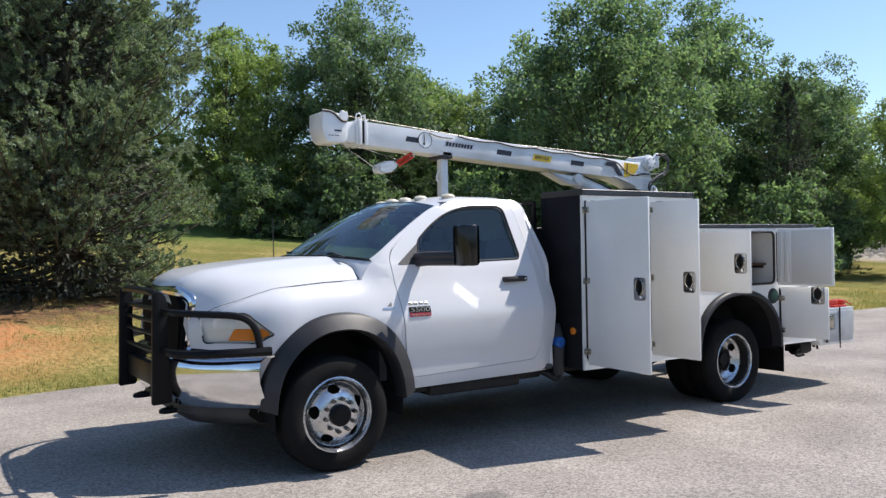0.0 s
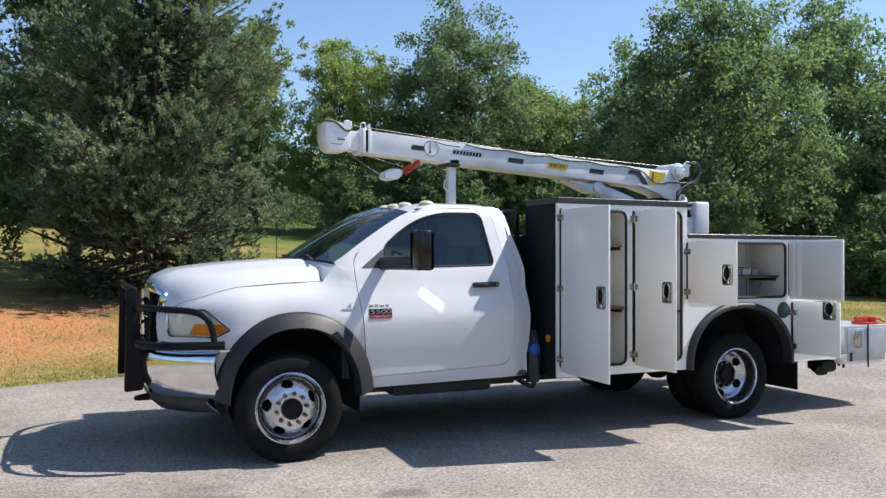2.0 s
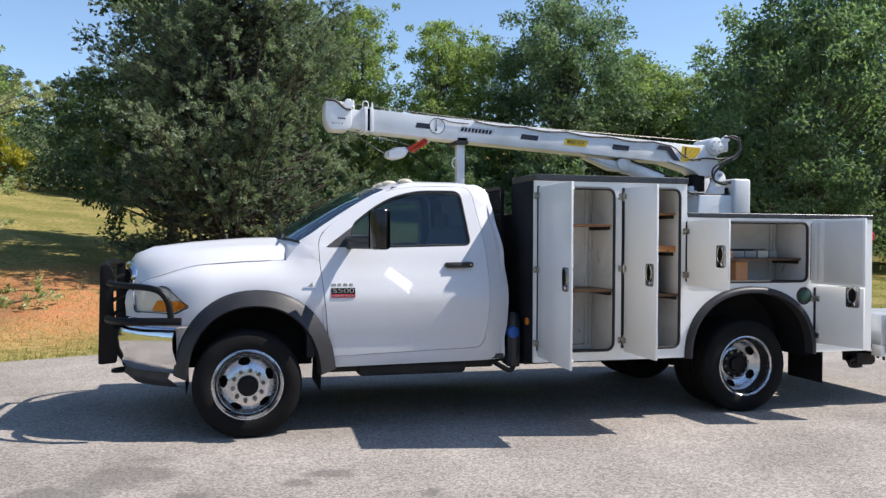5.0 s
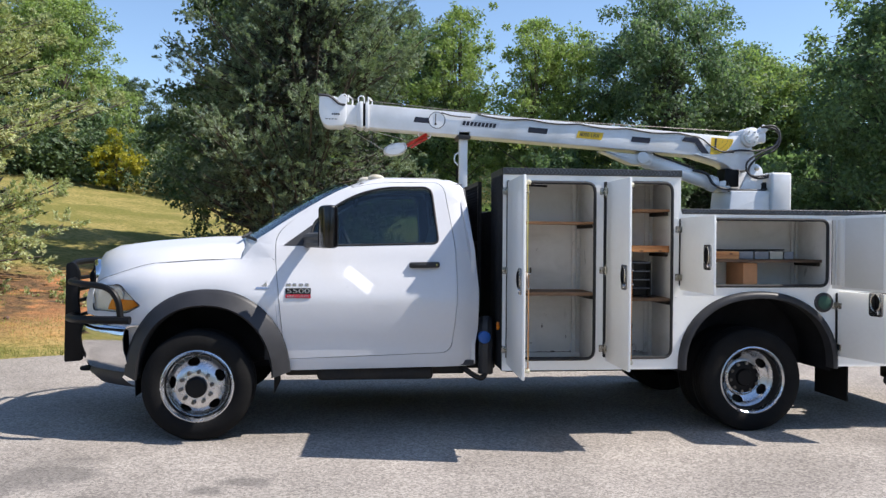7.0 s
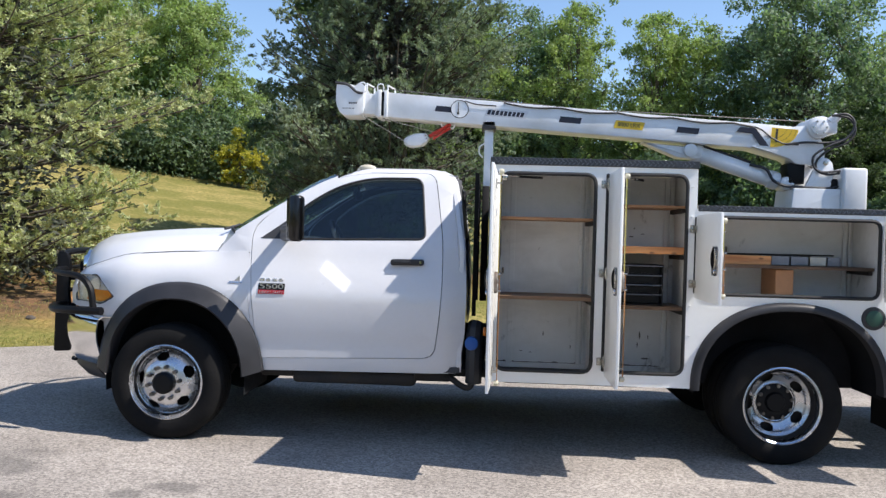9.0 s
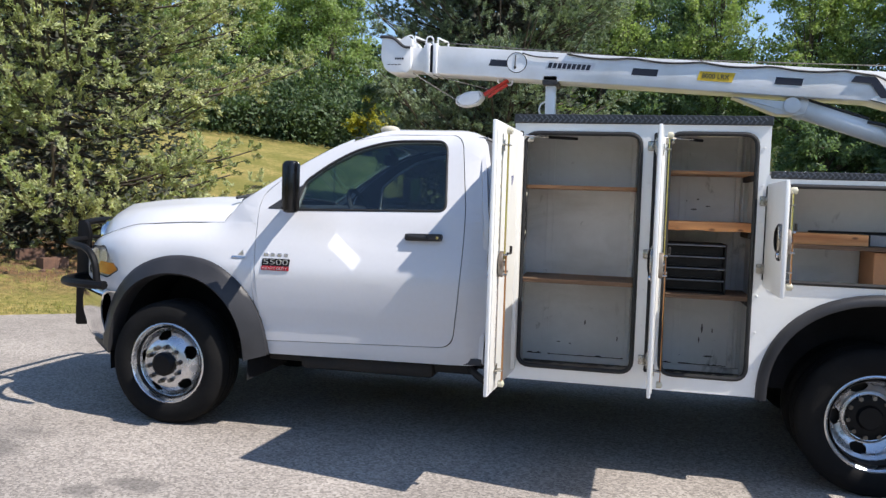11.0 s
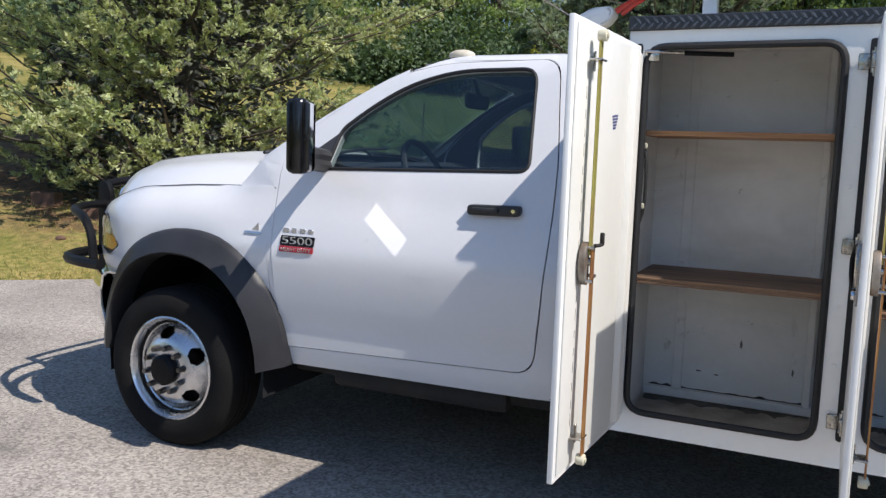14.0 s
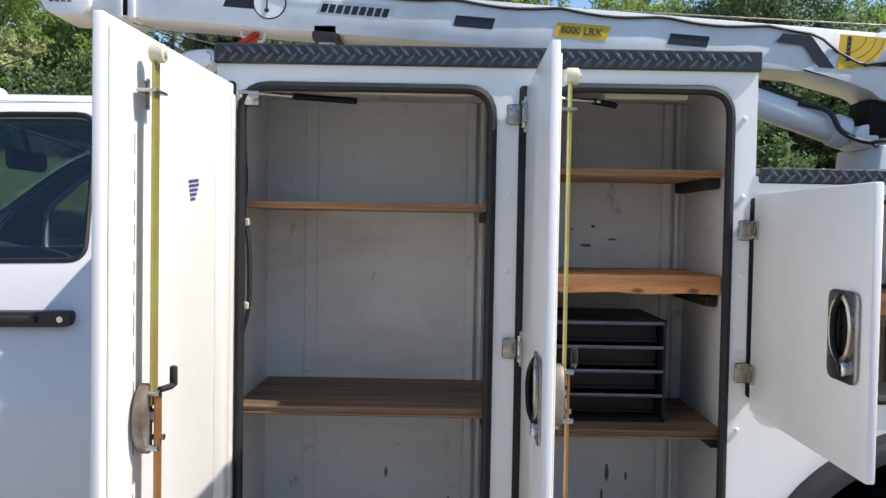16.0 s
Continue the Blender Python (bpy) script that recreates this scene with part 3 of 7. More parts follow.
SIDE = [(0.48, 0.200), (0.56, 0.178), (0.62, 0.173), (0.70, 0.168), (0.82, 0.150), (0.92, 0.135), (1.0, 0.129), (1.06, 0.134), (1.18, 0.172), (1.29, 0.215), (1.37, 0.24), (1.43, 0.262), (1.47, 0.282), (1.6, 0.335), (1.75, 0.398), (1.88, 0.455), (1.93, 0.487), (1.968, 0.525)]


def inset(x):
    """How far the nose draws in ahead of the front wheel."""
    return 0.0 if x > -0.25 else 0.37 * ((-0.25 - x) / 0.65) ** 2


def hood_mid(x):
    return line([(-0.95, 1.20), (-0.93, 1.30), (-0.88, 1.367), (-0.74, 1.425), (-0.4, 1.470), (0.0, 1.500), (0.23, 1.507), (0.42, 1.512), (0.5, 1.512)], x)


def hood_edge(x):
    return hood_mid(x) - 0.178 - 0.08 * step(-0.3, -0.9, x)


def cab_y(x, z):
    y = line(SIDE, z)
    return y + 0.05 * step(1.86, 2.08, x) ** 2 + inset(x) + 0.04 * (1 - step(0.30, 0.5, x)) * step(1.2, 1.37, z) * (x > 0.2)


def fender_y(x, z):
    top = hood_edge(x)
    s = min(max((z - 0.95) / (top - 0.95), 0), 1)
    low = line(SIDE, min(z, 0.95))
    w = step(0.1, 0.45, x)
    return (1 - w) * (low + (0.165 - 0.12 * step(-0.3, -0.85, x)) * (0.12 * s + 0.88 * s ** 4.6)) + w * line(SIDE, z) + inset(x)


# wheel-arch outlines about the front axle
def arch_pts(cx, rx, cz, rz, a0, a1, n=28, p=0.92):
    out = []
    for i in range(n + 1):
        t = radians(a0 + (a1 - a0) * i / n)
        c, s = math.cos(t), math.sin(t)
        out.append((cx + rx * math.copysign(abs(c) ** p, c), cz + rz * math.copysign(abs(s) ** p, s)))
    return out


FLARE_OUT = arch_pts(0.065, 0.605, 0.42, 0.69, 5, 176)
FLARE_IN = arch_pts(0.05, 0.485, 0.42, 0.565, 3, 178)
FLARE_CUT = arch_pts(0.06, 0.575, 0.44, 0.64, 0, 180)
lamp_outline = rounded([(-0.83, 0.935), (-0.53, 0.93), (-0.425, 0.985), (-0.59, 1.135), (-0.85, 1.125)], [0.02, 0.03, 0.015, 0.03, 0.02], 3)


def fenders(far):
    top = [(x, hood_edge(x)) for x in np.linspace(0.52, -0.90, 30)]
    outer = [(0.585, 0.50), (0.572, 0.80), (0.545, 1.10), (0.535, 1.325)] + [(float(x), float(z)) for x, z in top]
    outer += [(-0.91, 1.0), (-0.90, 0.90), (-0.70, 0.88), (-0.52, 0.80), (-0.515, 0.44)]
    outer += [(x, z) for x, z in reversed(FLARE_CUT) if -0.51 < x < 0.58]
    part("fender", skin(outer, [lamp_outline], fender_y, 0.012, 0.026, 0.05, far), WHITE, truck)
    bm = B()
    rows = []
    for k in range(len(FLARE_OUT)):
        (xo, zo), (xi, zi) = FLARE_OUT[k], FLARE_IN[k]
        edge = 0.045 + 0.05 * step(-0.2, -0.62, xo) + 0.02 * step(0.45, 0.7, xo)
        pts = [(xo, cab_y(xo, min(zo, 1.0)) + 0.012, zo), (xo * 0.985 + xi * 0.015, edge + 0.070, zo * 0.97 + zi * 0.03), (xo * 0.8 + xi * 0.2, edge + 0.053, zo * 0.8 + zi * 0.2), (xo * 0.5 + xi * 0.5, edge + 0.026, zo * 0.5 + zi * 0.5),
               (xo * 0.1 + xi * 0.9, edge - 0.006, zo * 0.1 + zi * 0.9), (xi, edge + 0.012, zi), (xi, edge + 0.14, zi)]
        rows.append([bm.verts.new((x, 2 * CY - y if far else y, z)) for x, y, z in pts])
    for a, b in zip(rows, rows[1:]):
        for i in range(len(a) - 1):
            f = (a[i], b[i], b[i + 1], a[i + 1])
            bm.faces.new(f[::-1] if far else f)
    part("fender_flare", bm, FLAREGREY, truck, "weathered dark grey plastic flare", 50)
    # the dark tub behind the wheel
    bm = B()
    tub = arch_pts(0.05, 0.50, 0.42, 0.60, -8, 188, 20)
    rows = [[bm.verts.new((x, 2 * CY - y if far else y, z)) for y in (0.12, 0.75)] for x, z in tub]
    for a, b in zip(rows, rows[1:]):
        bm.faces.new((a[0], a[1], b[1], b[0]))
    part("wheel_tub", bm, LINER, truck)
    # headlamp: reflector, amber turn lamp and clear lens
    lamp = part("headlamp", skin(lamp_outline, [], lambda x, z: fender_y(x, z) + 0.03, 0.01, 0.05, 0.06, far), REFLECT, truck, "headlamp with an amber turn signal")
    amber = rounded([(-0.70, 0.95), (-0.53, 0.945), (-0.445, 0.985), (-0.485, 1.025), (-0.66, 1.03)], 0.012, 2)
    part("turn_signal", skin(amber, [], lambda x, z: fender_y(x, z) + 0.012, 0.016, 0.05, 0.06, far), ORANGE, lamp, "amber lens")
    part("lens", skin(lamp_outline, [], lambda x, z: fender_y(x, z) + 0.004, 0.004, 0.05, 0.05, far), LENS, lamp).visible_shadow = False
    for cx in (-0.73, -0.60):
        c = Vector((cx, fender_y(cx, 1.065) + 0.034, 1.065))
        c2 = c + Vector((-0.008, -0.014, 0))
        if far:
            c.y, c2.y = 2 * CY - c.y, 2 * CY - c2.y
        part("bulb_bowl", cyl(B(), c, c2, 0.040, 0.050, 20), REFLECT, lamp)
    bm = B()
    loop = [Vector((x, fender_y(x, z) + 0.002, z)) for x, z in lamp_outline]
    if far:
        loop = [Vector((v.x, 2 * CY - v.y, v.z)) for v in loop]
    tube(bm, loop, 0.006, 5, True)
    part("bezel", bm, BLACKPLASTIC, lamp)


fenders(False)
fenders(True)

# bonnet
bm = B()
rows = []
for x in [-0.95, -0.935, -0.915, -0.88, -0.82, -0.74, -0.62, -0.45, -0.25, 0.0, 0.13, 0.23]:
    edge = 0.29 + inset(x) - 0.12 * step(-0.3, -0.85, x)
    half = CY - edge
    row = []
    for k in range(-14, 15):
        v = k / 14
        a = abs(v)
        drop = 0.015 * a * a + 0.028 * step(0.50, 0.66, a) + (hood_mid(x) - hood_edge(x) - 0.043) * max(0, (a - 0.45) / 0.55) ** 3.2
        bow = 0.06 * a * a * step(0.0, -0.95, x) + (0.12 * a * a - 0.055 * step(0.80, 1.0, a)) * step(0.0, 0.23, x)
        row.append(bm.verts.new((x + bow, CY + half * v, hood_mid(x) - drop + 0.002)))
    rows.append(row)
for a, b in zip(rows, rows[1:]):
    for i in range(28):
        bm.faces.new((a[i], a[i + 1], b[i + 1], b[i]))
bmesh.ops.recalc_face_normals(bm, faces=bm.faces[:])
bmesh.ops.solidify(bm, geom=bm.faces[:], thickness=0.012)
part("bonnet", bm, WHITE, truck, "", 50)

# dark seam between bonnet and fender
for far in (False, True):
    bm = B()
    pts = [(x, 0.288 + inset(x) - 0.12 * step(-0.3, -0.85, x), hood_edge(x) + 0.001) for x in np.linspace(-0.88, 0.285, 28)]
    tube(bm, [(x, 2 * CY - y if far else y, z) for x, y, z in pts], 0.0017, 5)
    part("bonnet_seam", bm, SEAL, truck)

# cowl and wipers
bm = B()
rows = []
for k in range(-10, 11):
    a = abs(k) / 10
    y = CY + 0.6 * k / 10
    rows.append([bm.verts.new(p) for p in ((0.215 + 0.12 * a * a, y, 1.472 - 0.10 * a ** 5), (0.26 + 0.12 * a * a, y, 1.468 - 0.07 * a ** 5), (0.42 + 0.10 * a * a, y, 1.488 - 0.04 * a ** 5))])
for a, b in zip(rows, rows[1:]):
    for i in range(2):
        bm.faces.new((a[i], b[i], b[i + 1], a[i + 1]))
cowl = part("cowl", bm, BLACKPLASTIC, truck, "", 60)
for y0, y1 in ((0.48, 1.02), (1.12, 1.72)):
    bm = B()
    tube(bm, [(0.27, y0, 1.495), (0.30, (y0 + y1) / 2, 1.53), (0.315, y1, 1.54)], 0.010, 6)
    tube(bm, [(0.25, y1 - 0.1, 1.49), (0.295, (y0 + y1) / 2, 1.535)], 0.009, 6)
    part("wiper", bm, BLACKPLASTIC, truck)

PILLAR = [(0.402, 1.462), (0.485, 1.515), (0.575, 1.578), (0.705, 1.664), (0.855, 1.758), (0.99, 1.836), (1.115, 1.892), (1.25, 1.944)]

# roof, pillars and back wall
def roof_z(x, y):
    a = abs(y - CY) / 0.69
    back = 0.13 * max(0, (x - 1.76) / 0.26) ** 2.5
    front = 0.08 * (1 - step(1.02, 1.40, x)) ** 1.5
    return 2.004 - 0.012 * a * a - 0.03 * max(0, (a - 0.55) / 0.45) ** 2.2 - back - front


bm = B()
rows = []
for x in np.linspace(1.10, 2.02, 24):
    half = 0.684 - 0.02 * step(1.8, 2.07, float(x)) - 0.012 * (1 - step(1.05, 1.3, float(x)))
    rows.append([bm.verts.new((float(x) + (0.025 * (abs(k) / 12) ** 2 * (1 - step(1.05, 1.30, float(x)))), CY + half * k / 12, roof_z(float(x), CY + half * k / 12))) for k in range(-12, 13)])
    for s_, at in ((-1, 0), (1, len(rows[-1]))):
        e = rows[-1][0 if s_ < 0 else -1].co
        rows[-1].insert(at, bm.verts.new((e.x, e.y + s_ * 0.016, e.z - 0.018)))
for a, b in zip(rows, rows[1:]):
    for i in range(26):
        bm.faces.new((a[i], a[i + 1], b[i + 1], b[i]))
bmesh.ops.recalc_face_normals(bm, faces=bm.faces[:])
part("roof", bm, WHITE, truck, "", 50)

WIN = rounded([(0.79, 1.432), (1.79, 1.455), (1.745, 1.902), (1.37, 1.897), (1.15, 1.836), (0.98, 1.738), (0.83, 1.618)], [0.02, 0.05, 0.07, 0.12, 0.12, 0.1, 0.04], 5)
DOOR = rounded([(0.625, 0.585), (1.875, 0.625), (1.925, 1.05), (1.915, 1.45), (1.838, 1.946), (1.28, 1.932), (1.06, 1.874), (0.94, 1.812), (0.79, 1.715), (0.655, 1.615), (0.545, 1.51), (0.55, 1.3), (0.575, 1.1)], [0.02, 0.085, 0.3, 0.1, 0.09, 0.15, 0.1, 0.1, 0.1, 0.1, 0.08, 0.1, 0.1], 5)


def cab_side(far):
    outer = [(0.60, 0.495), (2.05, 0.515), (2.09, 0.8), (2.095, 1.1), (2.078, 1.4), (2.035, 1.75), (2.005, 1.885), (1.975, 1.935), (1.90, 1.966), (1.40, 1.966)] + PILLAR[::-1] + [(0.365, 1.424), (0.296, 1.338), (0.30, hood_edge(0.30) - 0.002), (0.36, hood_edge(0.36) - 0.002), (0.533, hood_edge(0.5) - 0.001), (0.545, 1.1), (0.575, 0.8)]
    gap = [(x * 1.0 + 0.0045 * (1 if x > 1.2 else -1), z + 0.0045 * (1 if z > 1.2 else -1)) for x, z in DOOR]
    part("cab_side", skin(outer, [gap], cab_y, 0.03, 0.05, 0.12, far), WHITE, truck)
    part("door_gap", skin(gap, [[(1.2 + (x - 1.2) * 0.985, 1.2 + (z - 1.2) * 0.985) for x, z in DOOR]], lambda x, z: cab_y(x, z) + 0.02, 0.01, 0.1, 0.2, far), SEAL, truck)

    def door_y(x, z):
        crease = 0.010 * step(0.74, 0.76, z) * (1 - step(0.80, 1.0, z))
        return cab_y(x, z) - 0.003 - crease * 0.6
    door = part("cab_door", skin(DOOR, [WIN], door_y, 0.05, 0.045, 0.10, far), WHITE, truck)
    part("window_pane", skin(WIN, [], lambda x, z: cab_y(x, z) + 0.018, 0.004, 0.07, 0.2, far), WINDOW, door, "tinted side window").visible_shadow = False
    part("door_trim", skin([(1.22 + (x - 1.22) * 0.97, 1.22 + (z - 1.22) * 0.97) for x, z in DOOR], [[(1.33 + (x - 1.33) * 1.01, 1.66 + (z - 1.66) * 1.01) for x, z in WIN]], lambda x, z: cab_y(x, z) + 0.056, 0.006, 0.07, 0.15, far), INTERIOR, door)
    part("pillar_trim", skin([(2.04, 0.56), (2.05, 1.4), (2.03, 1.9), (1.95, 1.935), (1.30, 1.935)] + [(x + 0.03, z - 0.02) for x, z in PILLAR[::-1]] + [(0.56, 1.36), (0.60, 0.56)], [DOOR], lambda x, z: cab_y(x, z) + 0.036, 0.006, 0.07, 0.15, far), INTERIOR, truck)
    bm = B()
    loop = [Vector((x, cab_y(x, z) - 0.001, z)) for x, z in WIN]
    if far:
        loop = [Vector((v.x, 2 * CY - v.y, v.z)) for v in loop]
    tube(bm, loop, 0.009, 6, True)
    part("window_seal", bm, SEAL, door)
    # the dark sail behind the mirror
    sail = rounded([(0.60, 1.435), (0.782, 1.433), (0.822, 1.60)], 0.012, 2)
    part("mirror_sail", skin(sail, [], lambda x, z: cab_y(x, z) - 0.006, 0.02, 0.07, 0.2, far), BLACKPLASTIC, door)
    bm = B()
    s = -1 if not far else 1

    def Y(v):
        return v if not far else 2 * CY - v
    # handle: a black paddle in a shallow bezel
    prism(bm, rounded([(1.555, 1.268), (1.79, 1.272), (1.79, 1.316), (1.555, 1.312)], 0.018, 4), "y", Y(0.175), Y(0.225), 0.005)
    box(bm, 1.58, 1.70, min(Y(0.162), Y(0.18)), max(Y(0.162), Y(0.18)), 1.282, 1.302, 0.006)
    handle = part("door_handle", bm, BLACKPLASTIC, door, "black plastic pull handle")
    part("key_lock", cyl(B(), (1.765, Y(0.168), 1.294), (1.765, Y(0.178), 1.294), 0.009, None, 14), CHROME, door)
    # towing mirror: two arms, tall head, glass turned to the rear
    bm = B()
    spin = Matrix.Translation((0.947, -0.155, 0)) @ Matrix.Rotation(radians(26), 4, "Z")
    prism(bm, rounded([(-0.045, -0.095), (0.035, -0.1), (0.035, 0.1), (-0.03, 0.095), (-0.06, 0.0)], 0.03, 8), "z", 1.42, 1.725, 0.022)
    shift(bm, spin)
    if far:
        for v in bm.verts:
            v.co.y = 2 * CY - v.co.y
        bmesh.ops.reverse_faces(bm, faces=bm.faces[:])
    mirror = part("wing_mirror", bm, MIRRORSHELL, truck, "black folding tow mirror", 70)
    bm = B()
    for z in (1.455, 1.50):
        tube(bm, [(0.78, Y(0.28), z - 0.01), (0.80, Y(0.15), z), (0.87, Y(0.0), z), (0.905, Y(-0.09), z)], 0.033, 8)
    part("mirror_arm", bm, BLACKPLASTIC, mirror)
    glassy = B()
    box(glassy, 0.0345, 0.038, -0.088, 0.088, 1.505, 1.71, 0.001, 1)
    shift(glassy, spin)
    if far:
        for v in glassy.verts:
            v.co.y = 2 * CY - v.co.y
        bmesh.ops.reverse_faces(glassy, faces=glassy.faces[:])
    part("mirror_glass", glassy, MIRROR, mirror)


cab_side(False)
cab_side(True)

bm = B()
prism(bm, rounded([(0.20, 0.52), (2.20, 0.52), (2.16, 1.45), (1.92, 1.885), (0.48, 1.885), (0.24, 1.45)], [0.05, 0.05, 0.1, 0.12, 0.12, 0.1], 5), "x", 2.04, 2.07)
for v in bm.verts:
    v.co.x -= 0.16 * max(v.co.z - 1.4, 0)
back_wall = part("back_wall", bm, WHITE, truck)
bm = B()
prism(bm, rounded([(0.62, 1.47), (1.78, 1.47), (1.72, 1.84), (0.68, 1.84)], 0.06), "x", 2.076, 2.082)
for v in bm.verts:
    v.co.x -= 0.16 * max(v.co.z - 1.4, 0)
part("back_window", bm, BLACKPAINT, truck, "dark back window")
# cab floor and firewall close the cab
bm = B()
box(bm, 0.55, 2.06, 0.2, 2.2, 0.52, 0.56)
box(bm, 0.46, 0.52, 0.31, 2.09, 0.56, 1.43)
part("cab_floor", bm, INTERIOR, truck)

# windscreen between the pillars
def screen_at(t, v):
    """A point of the windscreen: t up from the cowl, v from -1 to 1 across."""
    k = t * (len(PILLAR) - 2)
    n = min(int(k), len(PILLAR) - 3)
    (xa, za), (xb, zb) = PILLAR[n], PILLAR[n + 1]
    x, z = xa + (xb - xa) * (k - n), za + (zb - za) * (k - n)
    half = CY - cab_y(x, z) - 0.04
    f = 1 - v ** 4
    return Vector((x - 0.008 - (0.16 * (1 - v * v) * (1 - 0.45 * t) + 0.025 * f), CY + half * v, z + 0.008 + 0.034 * f + 0.03 * (1 - v * v) * t))


bm = B()
rows = [[bm.verts.new(screen_at(i / 14, k / 10)) for k in range(-10, 11)] for i in range(15)]
for a, b in zip(rows, rows[1:]):
    for i in range(20):
        bm.faces.new((a[i], a[i + 1], b[i + 1], b[i]))
bmesh.ops.recalc_face_normals(bm, faces=bm.faces[:])
screen = part("windscreen", bm, SCREEN, truck, "raked windscreen", 60)
screen.visible_shadow = False
for s in (-1, 1):
    bm = B()
    rows = []
    for i in range(15):
        k = i / 14 * (len(PILLAR) - 2)
        n = min(int(k), len(PILLAR) - 3)
        (xa, za), (xb, zb) = PILLAR[n], PILLAR[n + 1]
        x, z = xa + (xb - xa) * (k - n), za + (zb - za) * (k - n)
        y = CY - cab_y(x, z)
        e = screen_at(i / 14, s)
        rows.append([bm.verts.new(p) for p in ((e.x - 0.004, e.y - s * 0.012, e.z - 0.004), (e.x + 0.004, e.y + s * 0.012, e.z + 0.012), (x - 0.004, CY + s * (y - 0.012), z + 0.012), (x + 0.004, CY + s * y, z - 0.002), (x + 0.02, CY + s * (y - 0.002), z - 0.02))])
    for a, b in zip(rows, rows[1:]):
        for i in range(4):
            bm.faces.new((a[i], a[i + 1], b[i + 1], b[i]))
    bmesh.ops.recalc_face_normals(bm, faces=bm.faces[:])
    part("windscreen_pillar", bm, WHITE, truck, "", 60)
bm = B()
tube(bm, [screen_at(0, k / 10) + Vector((0, 0, 0.003)) for k in range(-10, 11)], 0.012, 6)
part("screen_seal", bm, SEAL, screen)
bm = B()
tube(bm, [screen_at(1, k / 10) + Vector((0, 0, -0.008)) for k in range(-9, 10)], 0.007, 6)
part("screen_top_seal", bm, SEAL, screen)

# white corners between bonnet, windscreen and pillar foot
for far in (False, True):
    bm = B()
    rows, lows = [], []
    for j in range(9):
        a = 1 - j / 14
        half = CY - 0.29
        drop = 0.015 * a * a + 0.028 * step(0.50, 0.66, a) + (hood_mid(0.23) - hood_edge(0.23) - 0.043) * max(0, (a - 0.45) / 0.55) ** 3.2
        low = Vector((0.224 + 0.12 * a * a - 0.055 * step(0.80, 1.0, a), CY - half * a, hood_mid(0.23) - drop - 0.003))
        top = screen_at(0, -1 + 0.068 * j) + Vector((-0.008, 0, -0.006))
        if j == 0:
            low, top = Vector((0.288, 0.284, 1.335)), Vector((0.402, 0.287, 1.468))
        lows.append(low + Vector((0.001, 0, 0.006)))
        row = []
        for k in range(7):
            u = k / 6
            p = low.lerp(top, u) + Vector((-0.02, -0.006, 0.006)) * math.sin(math.pi * u) * a ** 3 * min(1, j / 3)
            if j == 0:
                p.y = cab_y(p.x, p.z) + 0.002
                p.z -= 0.006
            row.append(bm.verts.new((p.x, 2 * CY - p.y if far else p.y, p.z)))
        rows.append(row)
    for p, q in zip(rows, rows[1:]):
        for k in range(6):
            bm.faces.new((p[k], p[k + 1], q[k + 1], q[k]))
    bmesh.ops.recalc_face_normals(bm, faces=bm.faces[:])
    part("cowl_corner", bm, WHITE, truck, "", 60)
    bm = B()
    tube(bm, [Vector((p.x, 2 * CY - p.y if far else p.y, p.z)) for p in lows], 0.002, 5)
    part("cowl_seam", bm, SEAL, truck)

MARKER = material("sun_faded_amber_lens", (0.64, 0.60, 0.50), 0.4, second=(0.52, 0.46, 0.34), scale=20, fine=60, vary=0.1)
# five amber-white clearance lamps on the roof's brow
for y, x in ((0.62, 1.31), (0.95, 1.24), (1.2, 1.23), (1.45, 1.24), (1.78, 1.31)):
    bm = B()
    ball(bm, (x, y, roof_z(x, y) + 0.004), 0.052, (1.3, 0.8, 0.55), 14)
    part("roof_marker_lamp", bm, MARKER, truck, "cream roof marker lamp")

# seat, dash, wheel, inner mirror
bm = B()
box(bm, 1.33, 1.80, 0.32, 2.08, 0.85, 1.02, 0.05)
for y in (0.35, 0.95, 1.5):
    prism(bm, rounded([(1.70, 0.98), (1.84, 0.98), (1.98, 1.60), (1.88, 1.62)], 0.04), "y", y, y + 0.52, 0.03)
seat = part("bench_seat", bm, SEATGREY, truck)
for y in (0.50, 1.62):
    bm = B()
    box(bm, 1.88, 1.97, y, y + 0.24, 1.60, 1.76, 0.035)
    part("headrest", bm, SEATGREY, seat)
bm = B()
prism(bm, rounded([(0.56, 1.0), (1.0, 1.02), (1.02, 1.30), (0.92, 1.40), (0.58, 1.47)], 0.05), "y", 0.30, 2.10, 0.01)
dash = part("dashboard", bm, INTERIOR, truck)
bm = B()
ring = [Vector((1.12, 0.66, 1.40)) + Matrix.Rotation(radians(-25), 3, "Y") @ Vector((0, 0.19 * math.cos(t), 0.19 * math.sin(t))) for t in np.linspace(0, 2 * math.pi, 28, endpoint=False)]
tube(bm, ring, 0.016, 8, True)
tube(bm, [(1.0, 0.66, 1.33), (1.12, 0.66, 1.40)], 0.045, 10)
for a in (0.2, 2.94, 4.71):
    tube(bm, [(1.11, 0.66, 1.40), Vector((1.12, 0.66, 1.40)) + Matrix.Rotation(radians(-25), 3, "Y") @ Vector((0, 0.18 * math.cos(a), 0.18 * math.sin(a)))], 0.014, 6)
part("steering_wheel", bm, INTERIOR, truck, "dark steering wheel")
bm = B()
box(bm, 1.13, 1.17, 1.05, 1.35, 1.765, 1.845, 0.025)
tube(bm, [(1.16, 1.2, 1.83), (1.13, 1.2, 1.93)], 0.012)
part("inner_mirror", bm, INTERIOR, truck)
bm = B()
box(bm, 1.18, 2.0, 0.50, 1.90, 1.925, 1.935)
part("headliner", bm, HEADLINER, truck)

